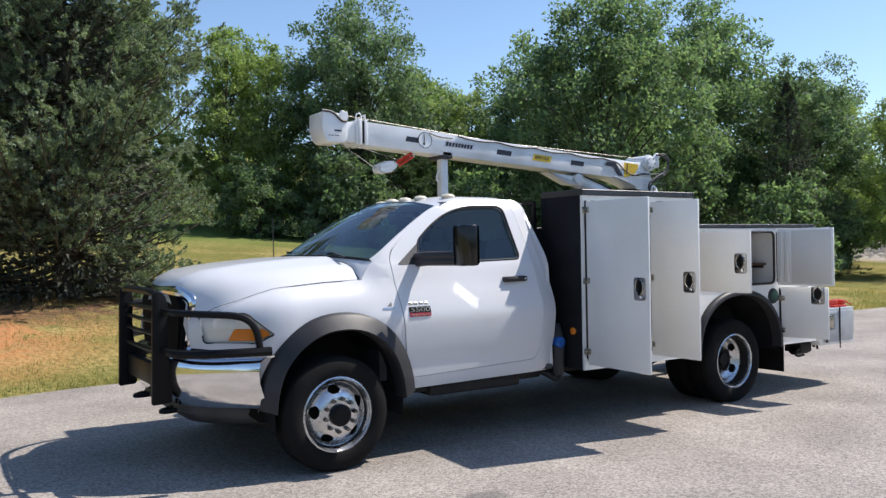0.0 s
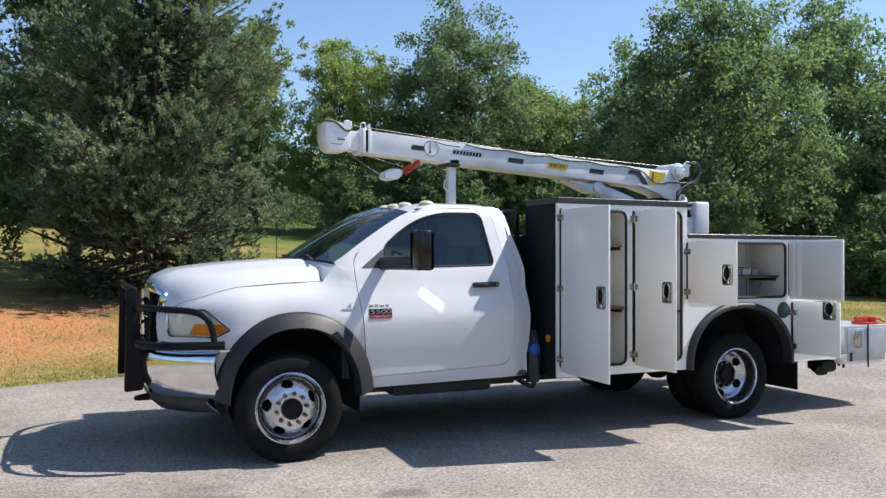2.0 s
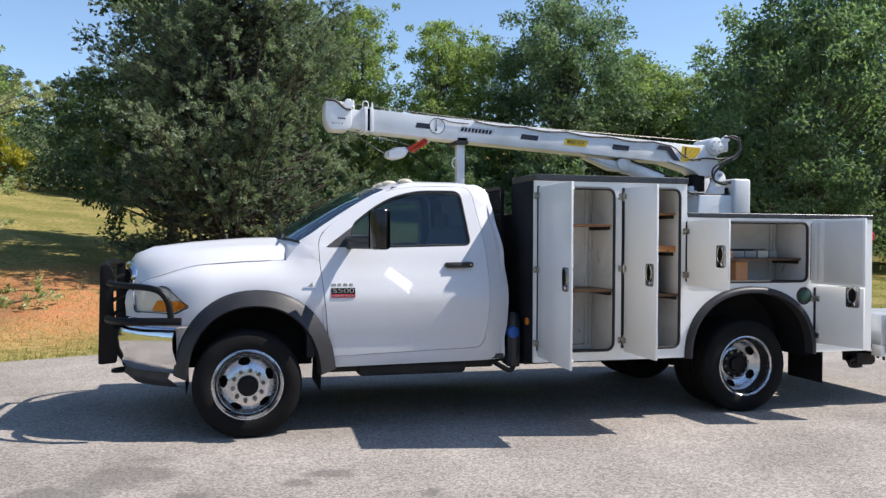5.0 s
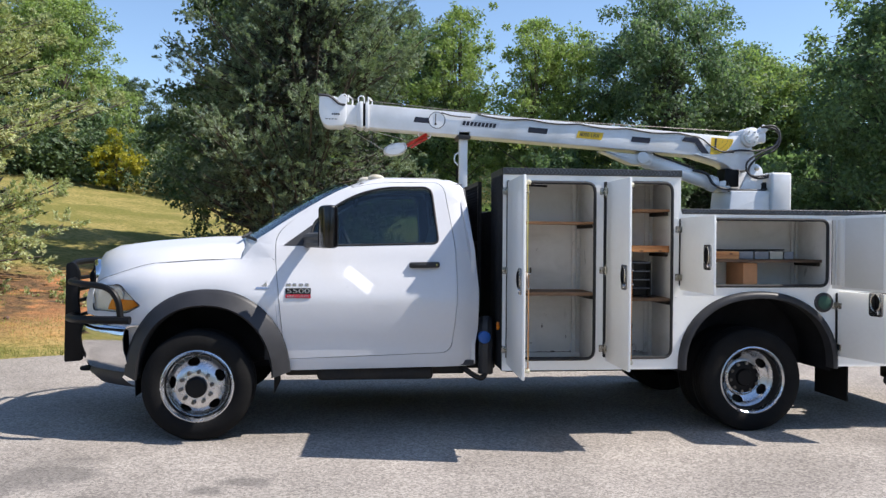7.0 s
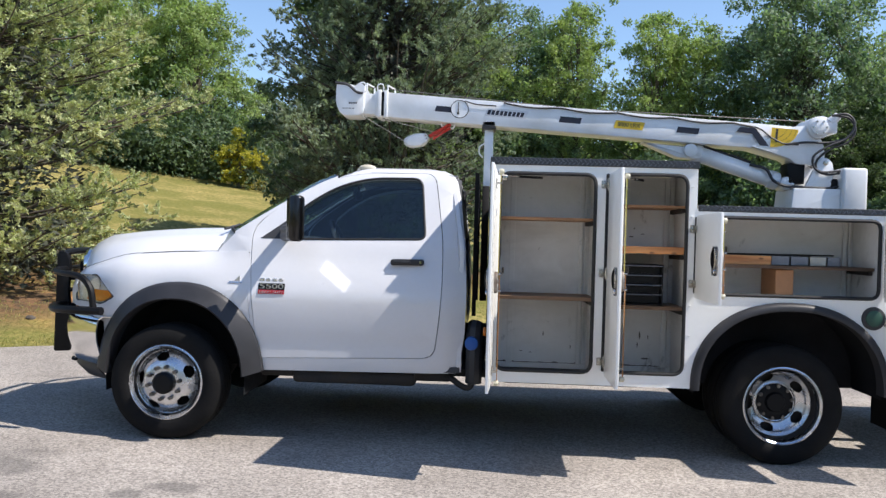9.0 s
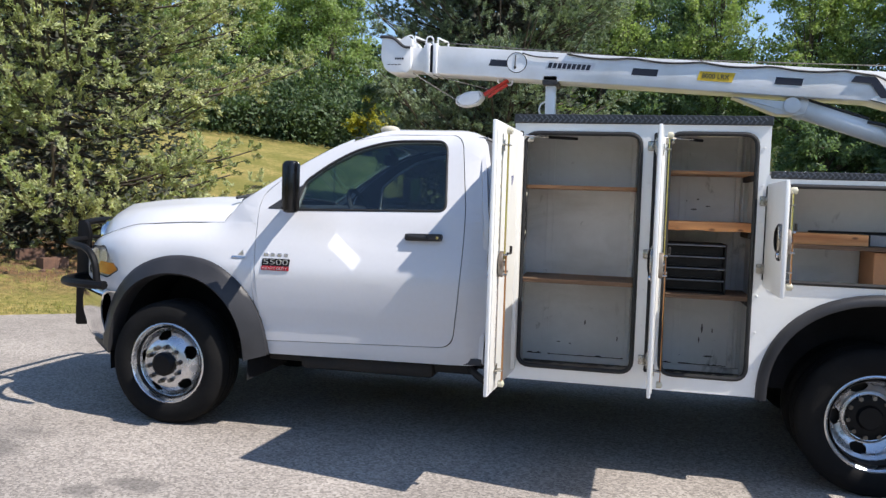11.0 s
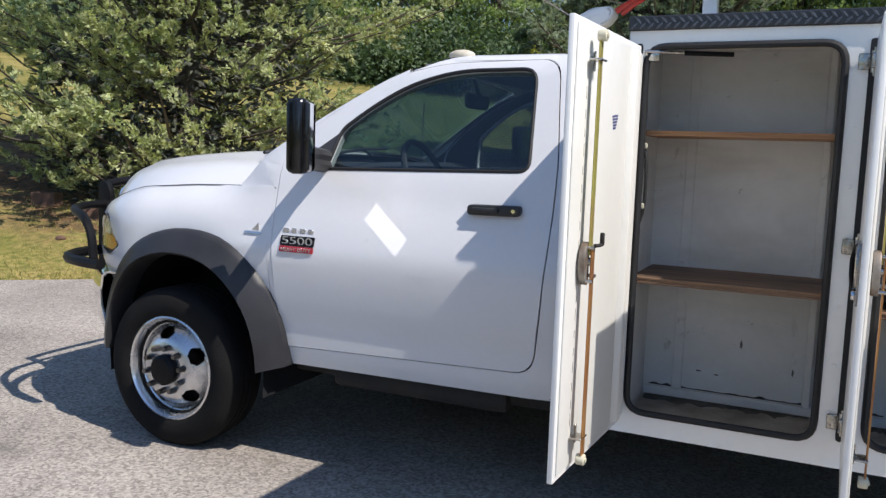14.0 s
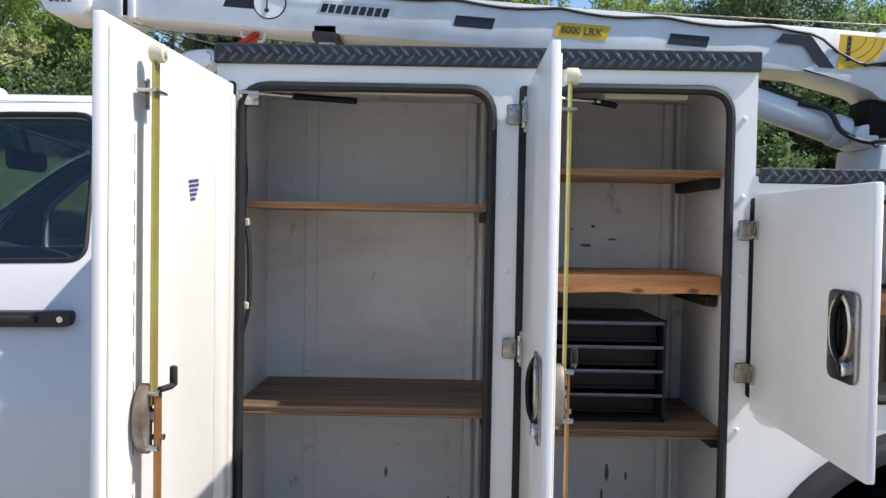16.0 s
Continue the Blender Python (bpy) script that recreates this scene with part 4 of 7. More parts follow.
# grille with a chrome surround and cross bars
bm = B()
prism(bm, rounded([(0.72, 0.86), (1.68, 0.86), (1.74, 1.20), (1.62, 1.25), (0.78, 1.25), (0.66, 1.20)], 0.03), "x", -0.93, -0.80)
grille = part("grille", bm, GRILLEBLACK, truck, "black mesh grille in a chrome frame")
bm = B()
out = rounded([(0.68, 0.86), (1.72, 0.86), (1.79, 1.22), (1.65, 1.275), (0.75, 1.275), (0.61, 1.22)], 0.05)
tube(bm, [(-0.95 + 0.10 * (abs(y - CY) / 0.55) ** 2, y, z) for y, z in out], 0.042, 10, True)
tube(bm, [(-0.945, CY, 0.86), (-0.95, CY, 1.26)], 0.026, 8)
tube(bm, [(-0.86, 0.68, 1.05), (-0.95, CY, 1.05), (-0.86, 1.72, 1.05)], 0.015, 8)
part("grille_frame", bm, CHROME, grille, "chrome surround")
for k in range(11):
    bm = B()
    z = 0.895 + 0.033 * k
    tube(bm, [(-0.90, 0.74, z), (-0.94, CY, z), (-0.90, 1.66, z)], 0.007, 5)
    part("grille_bar", bm, STEEL if k in (5, 6) else GRILLEBLACK, grille)
for far in (False, True):
    yy = [(2 * CY - v if far else v) for v in (0.66, 0.74)]
    part("grille_side", prism(B(), [(-0.92, 0.87), (-0.86, 0.87), (-0.84, 1.16), (-0.90, 1.20)], "y", min(yy), max(yy), 0.01), GRILLEBLACK, grille)

# chrome bumper with wrapped ends and a dark valance
bm = B()
rows = []
for k in range(-16, 17):
    v = k / 16
    y = CY + 1.055 * v
    x = -0.98 + 0.47 * max(0, (abs(v) - 0.45) / 0.55) ** 2.0
    rows.append([bm.verts.new((x + dx, y, z)) for dx, z in ((0.10, 0.845), (0.012, 0.842), (-0.022, 0.815), (-0.035, 0.74), (-0.03, 0.66), (0.0, 0.56), (0.03, 0.50), (0.08, 0.485))])
for a, b in zip(rows, rows[1:]):
    for i in range(7):
        bm.faces.new((a[i], b[i], b[i + 1], a[i + 1]))
bmesh.ops.recalc_face_normals(bm, faces=bm.faces[:])
bmesh.ops.solidify(bm, geom=bm.faces[:], thickness=0.01)
part("front_bumper", bm, CHROME, truck, "chrome front bumper", 60)
bm = B()
rows = []
for k in range(-16, 17):
    v = k / 16
    x = -0.92 + 0.36 * max(0, (abs(v) - 0.5) / 0.5) ** 2
    rows.append([bm.verts.new((x + dx, CY + 0.92 * v, z)) for dx, z in ((0.0, 0.49), (-0.02, 0.44), (0.06, 0.37), (0.2, 0.36))])
for a, b in zip(rows, rows[1:]):
    for i in range(3):
        bm.faces.new((a[i], b[i], b[i + 1], a[i + 1]))
part("valance", bm, BLACKPLASTIC, truck, "", 60)
for y in (0.80, 1.60):
    bm = B()
    tube(bm, curve_pts([(-0.82, y - 0.05, 0.45), (-0.97, y - 0.05, 0.44), (-1.03, y, 0.435), (-0.97, y + 0.05, 0.44), (-0.84, y + 0.05, 0.45)], 4), 0.018, 8)
    part("tow_hook", bm, BLACKPAINT, truck)

# black steel grille guard
def upright(y):
    return prism(B(), rounded([(-1.165, 0.505), (-1.03, 0.515), (-1.02, 0.62), (-1.06, 1.0), (-1.045, 1.20), (-1.075, 1.285), (-1.15, 1.29)], [0.02, 0.02, 0.05, 0.1, 0.05, 0.04, 0.05], 4), "y", y - 0.02, y + 0.02, 0.006)


guard = part("grille_guard", upright(0.675), BLACKPAINT, truck, "black steel grille guard")
guard.location.x = 0.042
part("upright", upright(1.725), BLACKPAINT, guard)
bm = B()
tube(bm, curve_pts([(-1.11, 0.675, 1.265), (-1.13, 0.9, 1.285), (-1.13, 1.5, 1.285), (-1.11, 1.725, 1.265)], 6), 0.026, 8)
part("top_bar", bm, BLACKPAINT, guard)
for z in (0.86, 0.98, 1.07, 1.16):
    bm = B()
    tube(bm, [(-1.09, 0.675, z), (-1.105, 1.2, z), (-1.09, 1.725, z)], 0.016, 8)
    part("cross_bar", bm, BLACKPAINT, guard)
bm = B()
box(bm, -1.10, -1.05, 0.675, 1.725, 0.60, 0.76, 0.01)
box(bm, -1.09, -0.9, 0.70, 0.74, 0.56, 0.66, 0.005)
box(bm, -1.09, -0.9, 1.66, 1.70, 0.56, 0.66, 0.005)
part("push_plate", bm, BLACKPAINT, guard)
for far in (False, True):
    def W(p):
        return [(x, 2 * CY - y if far else y, z) for x, y, z in p]
    bm = B()
    tube(bm, W(curve_pts([(-1.08, 0.66, 1.15), (-1.05, 0.46, 1.148), (-0.92, 0.28, 1.142), (-0.71, 0.155, 1.12), (-0.62, 0.12, 1.04), (-0.59, 0.11, 0.90)], 6)), 0.024, 8)
    part("wrap_bar", bm, BLACKPAINT, guard)
    bm = B()
    tube(bm, W(curve_pts([(-1.08, 0.66, 0.875), (-1.06, 0.45, 0.875), (-0.94, 0.25, 0.88), (-0.74, 0.13, 0.885), (-0.52, 0.09, 0.885)], 6)), 0.03, 8)
    part("lower_wrap_bar", bm, BLACKPAINT, guard)

# badge and nameplate on the near door and fender, as plain plates
def plate(name, x0, x1, z0, z1, mat, lift, parent, label=""):
    return part(name, skin(rect(x0, x1, z0, z1, 0.004, 2), [], lambda x, z: cab_y(x, z) - lift, 0.003, 0, 0), mat, parent, label)


for far in (False,):
    plate("badge_plate", 0.628, 0.815, 1.072, 1.118, BLACKPAINT, 0.008, truck, "black and red tonnage badge")
    plate("badge_band", 0.628, 0.815, 1.043, 1.071, REDLENS, 0.008, truck)
    t = shift(text_mesh("5500", 0.050, 0.002, 1.75), Matrix.Translation((0.722, cab_y(0.7, 1.095) - 0.0105, 1.095)))
    part("badge_number", t, STEEL, truck, "", 0)
    t = shift(text_mesh("HEAVY DUTY", 0.024, 0.0015, 1.15), Matrix.Translation((0.722, cab_y(0.7, 1.056) - 0.0105, 1.056)))
    part("badge_words", t, STEEL, truck, "", 0)
    bm = B()
    for k, w in enumerate((0.035, 0.03, 0.032, 0.03)):
        x = 0.632 + 0.046 * k
        box(bm, x, x + w, cab_y(0.7, 1.14) - 0.008, cab_y(0.7, 1.14), 1.128, 1.152, 0.003, 1)
    part("brand_letters", bm, STEEL, truck, "chrome brand lettering")
    plate("engine_badge", 0.41, 0.505, 1.112, 1.124, STEEL, 0.006, truck)
    bm = B()
    prism(bm, [(0.45, 1.13), (0.49, 1.13), (0.485, 1.165)], "y", cab_y(0.47, 1.15) - 0.008, cab_y(0.47, 1.15))
    part("engine_emblem", bm, STEEL, truck)
bm = B()
tube(bm, [(0.35, 2.13, 1.36), (0.35, 2.15, 1.86)], 0.005, 5)
part("aerial", bm, BLACKPLASTIC, truck)

bm = B()
box(bm, -0.80, 0.54, 0.72, 1.68, 0.45, 1.22)
part("engine_bay", bm, LINER, truck)
# ---------------------------------------------------------------- wheels and chassis
def wheel(at, far, dual):
    """A road wheel: tread tyre and steel rim; dual: a pair with a dished outer rim."""
    cx, cy, cz = at
    s = 1 if far else -1
    bm = B()
    R, rim = 0.405, 0.262
    prof = [(-0.01, rim - 0.012), (0.012, rim + 0.004), (0.022, rim + 0.03), (0.024, rim + 0.075), (0.012, R - 0.035), (0.0, R - 0.016), (-0.010, R - 0.006), (-0.03, R)]
    for g in (0.075, 0.115, 0.155):
        prof += [(-g + 0.007, R + 0.001), (-g + 0.006, R - 0.012), (-g - 0.006, R - 0.012), (-g - 0.007, R + 0.001)]
    prof += [(-0.205, R), (-0.222, R - 0.012), (-0.238, R - 0.04), (-0.24, rim + 0.06), (-0.22, rim - 0.01)]
    lathe(bm, prof, (cx, cy, cz), 72, s)
    if dual:
        lathe(bm, [(o - 0.30, r) for o, r in prof], (cx, cy, cz), 48, s)
    hub = part("wheel", lathe(B(), [(-0.20, 0.02), (-0.20, rim - 0.03), (-0.02, rim - 0.03), (-0.02, rim - 0.034), (-0.195, rim - 0.034)], (cx, cy, cz), 40, s), DARKSTEEL, truck, "steel wheel on a road tyre")
    part("tyre", bm, RUBBER, hub, "black road tyre with worn sidewall", 40)
    holes = [radians(90 + 72 * k + (20 if dual else 8)) for k in range(5)]

    def skip(t, i):
        off = min(abs((t - h + math.pi) % (2 * math.pi) - math.pi) for h in holes)
        mid = (prof[i][1] + prof[i + 1][1]) / 2
        return 4 < i < len(prof) - 3 and (off * 0.178 / 0.045) ** 2 + ((mid - 0.178) / 0.029) ** 2 < 1
    bm = B()
    if dual:
        prof = [(-0.012, rim - 0.004), (0.010, rim + 0.003), (0.014, rim - 0.006), (0.004, rim - 0.016), (-0.045, rim - 0.024), (-0.11, rim - 0.036), (-0.122, 0.206), (-0.128, 0.202), (-0.134, 0.197), (-0.139, 0.191), (-0.144, 0.185), (-0.148, 0.178), (-0.152, 0.171), (-0.155, 0.165), (-0.158, 0.159), (-0.161, 0.152), (-0.165, 0.145), (-0.165, 0.085), (-0.15, 0.08)]
    else:
        prof = [(-0.012, rim - 0.004), (0.010, rim + 0.003), (0.014, rim - 0.006), (0.004, rim - 0.016), (-0.035, rim - 0.028), (-0.045, rim - 0.040), (-0.038, 0.208), (-0.031, 0.203), (-0.025, 0.197), (-0.018, 0.191), (-0.011, 0.185), (-0.005, 0.178), (0.002, 0.171), (0.008, 0.165), (0.013, 0.159), (0.018, 0.152), (0.028, 0.128), (0.030, 0.085), (0.03, 0.07)]
    lathe(bm, prof, (cx, cy, cz), 220, s, skip)
    part("rim", bm, STEEL, hub, "polished steel rim with hand holes", 30)
    out = prof[-3][0]
    bm = B()
    if dual:
        lathe(bm, [(out, 0.128), (out + 0.02, 0.126), (out + 0.028, 0.10), (out + 0.028, 0.07), (out + 0.05, 0.06), (out + 0.052, 0.0)], (cx, cy, cz), 30, s)
        part("hub_flange", lathe(B(), [(out, 0.145), (out + 0.014, 0.143), (out + 0.018, 0.132), (out + 0.016, 0.126), (out, 0.124)], (cx, cy, cz), 40, s), STEEL, hub)
    else:
        lathe(bm, [(out, 0.078), (out + 0.03, 0.076), (out + 0.045, 0.06), (out + 0.05, 0.0)], (cx, cy, cz), 30, s)
    part("hub_cap", bm, BLACKPAINT, hub, "black hub centre")
    for k in range(10):
        t = 2 * math.pi * (k + 0.25) / 10
        x, z = cx + 0.113 * math.cos(t), cz + 0.113 * math.sin(t)
        bm = B()
        cyl(bm, (x, cy + s * out, z), (x, cy + s * (out + 0.04), z), 0.017, 0.013, 6)
        part("lug_nut", bm, DARKZINC, hub, "", 0)
    return hub


AXLE = 4.245
for far in (False, True):
    y = 2 * CY - 0.085 if far else 0.085
    wheel((0.0, y, 0.403), far, False)
    y = 2 * CY - 0.05 if far else 0.05
    wheel((AXLE, y, 0.403), far, True)

bm = B()
for y in (0.78, 1.56):
    box(bm, -0.9, 5.9, y, y + 0.07, 0.52, 0.74, 0.01)
for x in (-0.6, 1.0, 2.3, 3.2, 5.0, 5.8):
    box(bm, x, x + 0.08, 0.8, 1.6, 0.55, 0.68)
part("chassis_frame", bm, DARKSTEEL, truck, "dark steel chassis rails")
for x in (0.0, AXLE):
    bm = B()
    cyl(bm, (x, 0.25, 0.40), (x, 2.15, 0.40), 0.055)
    ball(bm, (x, 1.2, 0.40), 0.17, (1, 1, 1))
    part("axle", bm, DARKSTEEL, truck)
bm = B()
box(bm, 0.62, 2.0, 0.28, 2.12, 0.44, 0.53, 0.02)
box(bm, 0.86, 1.75, 0.24, 0.62, 0.405, 0.50, 0.03)
# three unseen slabs added to block sun and bounce under the truck
box(bm, 2.0, 2.245, 0.30, 2.34, 0.48, 0.54, 0.01)
box(bm, 2.36, 3.40, 0.56, 1.86, 0.40, 0.53, 0.03)
box(bm, 0.70, 2.9, 1.86, 2.26, 0.27, 0.53, 0.05)
part("tank_and_light_blocks", bm, DARKSTEEL, truck)
# unseen drive line, exhaust and springs, added to darken the ground beneath
bm = B()
cyl(bm, (0.75, 1.17, 0.47), (1.75, 1.17, 0.44), 0.15, 0.11, 20, 0.02)
cyl(bm, (1.75, 1.17, 0.44), (4.15, 1.2, 0.40), 0.05, None, 14)
part("unseen_drive_shaft", bm, DARKSTEEL, truck)
bm = B()
tube(bm, curve_pts([(0.7, 1.5, 0.42), (1.4, 1.52, 0.38), (2.2, 1.50, 0.37), (2.5, 1.50, 0.37)], 4), 0.04, 10)
cyl(bm, (2.5, 1.50, 0.37), (3.3, 1.50, 0.37), 0.11, None, 18, 0.03)
part("unseen_silencer", bm, DARKSTEEL, truck)
for y in (0.72, 1.66):
    for a in (0.0, AXLE):
        bm = B()
        for k in range(4):
            tube(bm, curve_pts([(a - 0.62 + 0.1 * k, y, 0.56 - 0.02 * k), (a, y, 0.44 - 0.02 * k), (a + 0.62 - 0.1 * k, y, 0.56 - 0.02 * k)], 5), 0.013, 4)
        part("unseen_leaf_spring", bm, DARKSTEEL, truck)
bm = B()
tube(bm, curve_pts([(1.95, 0.30, 0.52), (2.03, 0.22, 0.46), (2.12, 0.2, 0.42), (2.17, 0.25, 0.48), (2.2, 0.35, 0.55)], 5), 0.022, 8)
part("step_bracket", bm, DARKSTEEL, truck)
bm = B()
tube(bm, curve_pts([(2.17, 0.30, 0.86), (2.16, 0.26, 0.80), (2.16, 0.24, 0.66), (2.16, 0.26, 0.45)], 5), 0.06, 10)
part("fuel_filler", bm, BLACKPLASTIC, truck)
bm = B()
cyl(bm, (2.14, 0.17, 0.735), (2.14, 0.24, 0.735), 0.048, None, 20, 0.008)
part("filler_cap", bm, BLUE, truck, "blue filler cap")
for y in (0.06, 1.88):
    bm = B()
    box(bm, 5.04, 5.055, y, y + 0.46, 0.22, 0.60, 0.003, 1)
    part("mud_flap", bm, RUBBER, truck, "black rubber mud flap")
# ---------------------------------------------------------------- service body
FLOORWOOD = material("dirty_floor_board", (0.36, 0.31, 0.25), 0.8, second=(0.20, 0.165, 0.13), scale=7, fine=50, vary=0.2, bump=0.001)
TX0, TX1, TB, TT = 2.245, 3.628, 0.505, 2.0          # tall cabinet: front, back, bottom, top
LX1, LT = 5.52, 1.715                                 # low side pack: back end, top
DEEP = 0.50
OP1 = (2.305, 2.955, 0.585, 1.928)
OP2 = (3.10, 3.565, 0.592, 1.936)
OPH = (3.69, 4.832, 1.140, 1.664)
OPR = (4.945, 5.40, 0.60, 1.085)
body_arch = arch_pts(4.265, 0.625, 0.515, 0.56, 0, 180, 26, 0.9)
outline = [(TX0, TB), (3.635, TB)] + body_arch[::-1][1:-1] + [(4.895, 0.53), (4.9, 0.51), (LX1, 0.51), (LX1, LT), (TX1, LT), (TX1, TT), (TX0, TT)]
holes = [rect(*OP1, 0.07), rect(*OP2, 0.07), rect(*OPH, 0.06), rect(*OPR, 0.05)]
service_body = part("service_body", skin(outline, holes, lambda x, z: 0.0, 0.022, 0, 0), BODYWHITE, truck, "white utility body with open cabinets")
# far side panel, front bulkhead, back end and bed
bm = B()
low = [(TX0 + 0.0, TB), (3.635, TB)] + body_arch[::-1][1:-1] + [(4.9, 0.51), (LX1, 0.51), (LX1, LT), (TX0, LT)]
part("far_side_panel", skin(low, [], lambda x, z: 0.0, 0.022, 0, 0, True), BODYWHITE, service_body)
bm = B()
box(bm, TX0 - 0.004, TX0 + 0.02, 0.024, DEEP + 0.03, TB, TT - 0.003, 0.004)
box(bm, TX0, TX0 + 0.02, DEEP + 0.03, 2.37, 0.55, 1.72, 0.004)
part("front_bulkhead", bm, LINER, service_body, "black front bulkhead")
bm = B()
box(bm, TX0 + 0.02, LX1 - 0.01, DEEP, DEEP + 0.02, 0.60, LT - 0.02)
box(bm, TX0 + 0.02, LX1 - 0.01, 1.80, 1.82, 0.60, LT - 0.02)
box(bm, TX0 + 0.02, TX1 - 0.002, DEEP, DEEP + 0.02, LT - 0.02, TT - 0.002)
part("bed_wall", bm, BODYWHITE, service_body)
bm = B()
box(bm, TX0 + 0.02, LX1, DEEP + 0.021, 1.80, 0.86, 0.90)
box(bm, TX0 + 0.02, 3.63, 0.025, DEEP - 0.005, 0.506, 0.512)
box(bm, 4.91, LX1 - 0.021, 0.025, DEEP - 0.005, 0.515, 0.545)
part("bed_floor", bm, LINER, service_body)
bm = B()
box(bm, TX1 - 0.02, TX1, 0.024, DEEP, LT + 0.002, TT - 0.002)
box(bm, LX1 - 0.02, LX1, 0.024, DEEP, 0.53, LT - 0.002)
box(bm, LX1 - 0.02, LX1, 1.82, 2.375, 0.53, LT - 0.002)
part("end_panel", bm, BODYWHITE, service_body)
bm = B()
box(bm, LX1 - 0.03, LX1 + 0.01, 0.6, 1.8, 0.92, 1.50, 0.01)
part("tailgate", bm, BODYWHITE, service_body)


def liner(x0, x1, z0, z1, y1, seam):
    """The painted inside of a cabinet: back, ends, floor, roof."""
    bm = B()
    box(bm, x0, x1, y1 - 0.012, y1, z0, z1)
    box(bm, x0 - 0.012, x0, 0.022, y1, z0, z1)
    box(bm, x1, x1 + 0.012, 0.022, y1, z0, z1)
    box(bm, x0, x1, 0.022, y1, z0 - 0.012, z0)
    box(bm, x0, x1, 0.022, y1, z1, z1 + 0.012)
    lining = part("cabinet_liner", bm, INNER, service_body, "scuffed cream cabinet inside")
    if seam:
        part("wall_lap", box(B(), x0 + 0.12, x0 + 0.16, y1 - 0.018, y1 - 0.0125, z0, z1, 0.002, 1), INNER, lining)
        part("shelf_rail", box(B(), x1 - 0.075, x1 - 0.045, y1 - 0.03, y1 - 0.0125, z0, z1, 0.004, 1), INNER, lining)
        part("corner_rail", box(B(), x1 - 0.035, x1 - 0.020, y1 - 0.03, y1 - 0.0125, z0, z1, 0.003, 1), INNER, lining)
    return lining


liner(OP1[0] - 0.03, OP1[1] + 0.02, 0.526, OP1[3] + 0.03, DEEP - 0.01, True)
liner(OP2[0] - 0.03, OP2[1] + 0.02, 0.526, OP2[3] + 0.03, DEEP - 0.01, True)
liner(OPH[0] - 0.03, OPH[1] + 0.02, OPH[2] - 0.03, OPH[3] + 0.015, DEEP - 0.02, True)
liner(OPR[0] - 0.0, OPR[1] + 0.05, OPR[2] - 0.02, OPR[3] + 0.02, DEEP - 0.02, False)
# rubber seals round the openings, and their pressed flanges
for (x0, x1, z0, z1), r in ((OP1, 0.07), (OP2, 0.07), (OPH, 0.06), (OPR, 0.05)):
    bm = B()
    tube(bm, [(x, 0.0, z) for x, z in rect(x0 + 0.004, x1 - 0.004, z0 + 0.004, z1 - 0.004, r)], 0.0125, 8, True)
    part("door_seal", bm, SEAL, service_body)

# tread-plate caps
LUGS = material("worn_tread_lugs", (0.13, 0.135, 0.15), 0.28, 0.6, scale=9, fine=70, vary=0.25)
def tread(x0, x1, y0, y1, z0, z1, name):
    bm = B()
    box(bm, x0, x1, y0, y1, z0, z1, 0.004, 1)
    cap = part(name, bm, PLATE, service_body, "black tread-plate capping")
    bm = B()
    n = 0
    pitch = 0.030
    for k in range(int((x1 - x0 - 0.02) / pitch)):
        for row in range(2 if name != "far_pack_top" else 0):
            up = row
            cx, cz = x0 + 0.02 + pitch * (k + 0.5 * row), z0 + (z1 - z0) * (0.3 + 0.4 * row)
            m = Matrix.Translation((cx, y0 - 0.0005, cz)) @ Matrix.Rotation(radians(45 if up else -45), 4, "Y") @ Matrix.Diagonal((0.0185, 0.0018, 0.0048, 1))
            r = bmesh.ops.create_icosphere(bm, subdivisions=1, radius=1.0, matrix=m)
    for k in range(int((x1 - x0) / 0.05)):
        for j in range(int((y1 - y0) / 0.05)):
            up = (k + j) % 2
            m = Matrix.Translation((x0 + 0.025 + 0.05 * k, y0 + 0.025 + 0.05 * j, z1)) @ Matrix.Rotation(radians(45 if up else -45), 4, "Z") @ Matrix.Diagonal((0.02, 0.006, 0.003, 1))
            bmesh.ops.create_icosphere(bm, subdivisions=1, radius=1.0, matrix=m)
    tagged(part("tread_relief", bm, LUGS, cap, "", 60), kind="stuff")


tread(TX0 - 0.006, TX1 + 0.006, -0.012, DEEP + 0.03, TT - 0.021, TT + 0.030, "cabinet_top")
tread(TX1 + 0.008, LX1 + 0.004, -0.006, DEEP + 0.03, LT - 0.018, LT + 0.022, "side_pack_top")
tread(TX0 - 0.004, LX1 + 0.004, 1.80, 2.406, LT, LT + 0.042, "far_pack_top")

# rear fender flare
bm = B()
outer_a, inner_a = arch_pts(4.265, 0.652, 0.515, 0.588, -1, 181, 30, 0.9), arch_pts(4.265, 0.598, 0.515, 0.533, -1, 181, 30, 0.9)
rows = []
for (xo, zo), (xi, zi) in zip(outer_a, inner_a):
    rows.append([bm.verts.new(p) for p in ((xo, 0.002, zo), (xo * 0.9 + xi * 0.1, -0.03, zo * 0.9 + zi * 0.1), (xo * 0.5 + xi * 0.5, -0.05, zo * 0.5 + zi * 0.5), (xi, -0.045, zi), (xi, 0.06, zi))])
for a, b in zip(rows, rows[1:]):
    for i in range(4):
        bm.faces.new((a[i], b[i], b[i + 1], a[i + 1]))
part("rear_fender_flare", bm, FLAREGREY, truck, "scuffed grey rubber wheel flare", 60)
bm = B()
tub = arch_pts(4.265, 0.62, 0.515, 0.55, -4, 184, 20)
rows = [[bm.verts.new((x, y, z)) for y in (0.03, 0.492)] for x, z in tub]
for a, b in zip(rows, rows[1:]):
    bm.faces.new((a[0], a[1], b[1], b[0]))
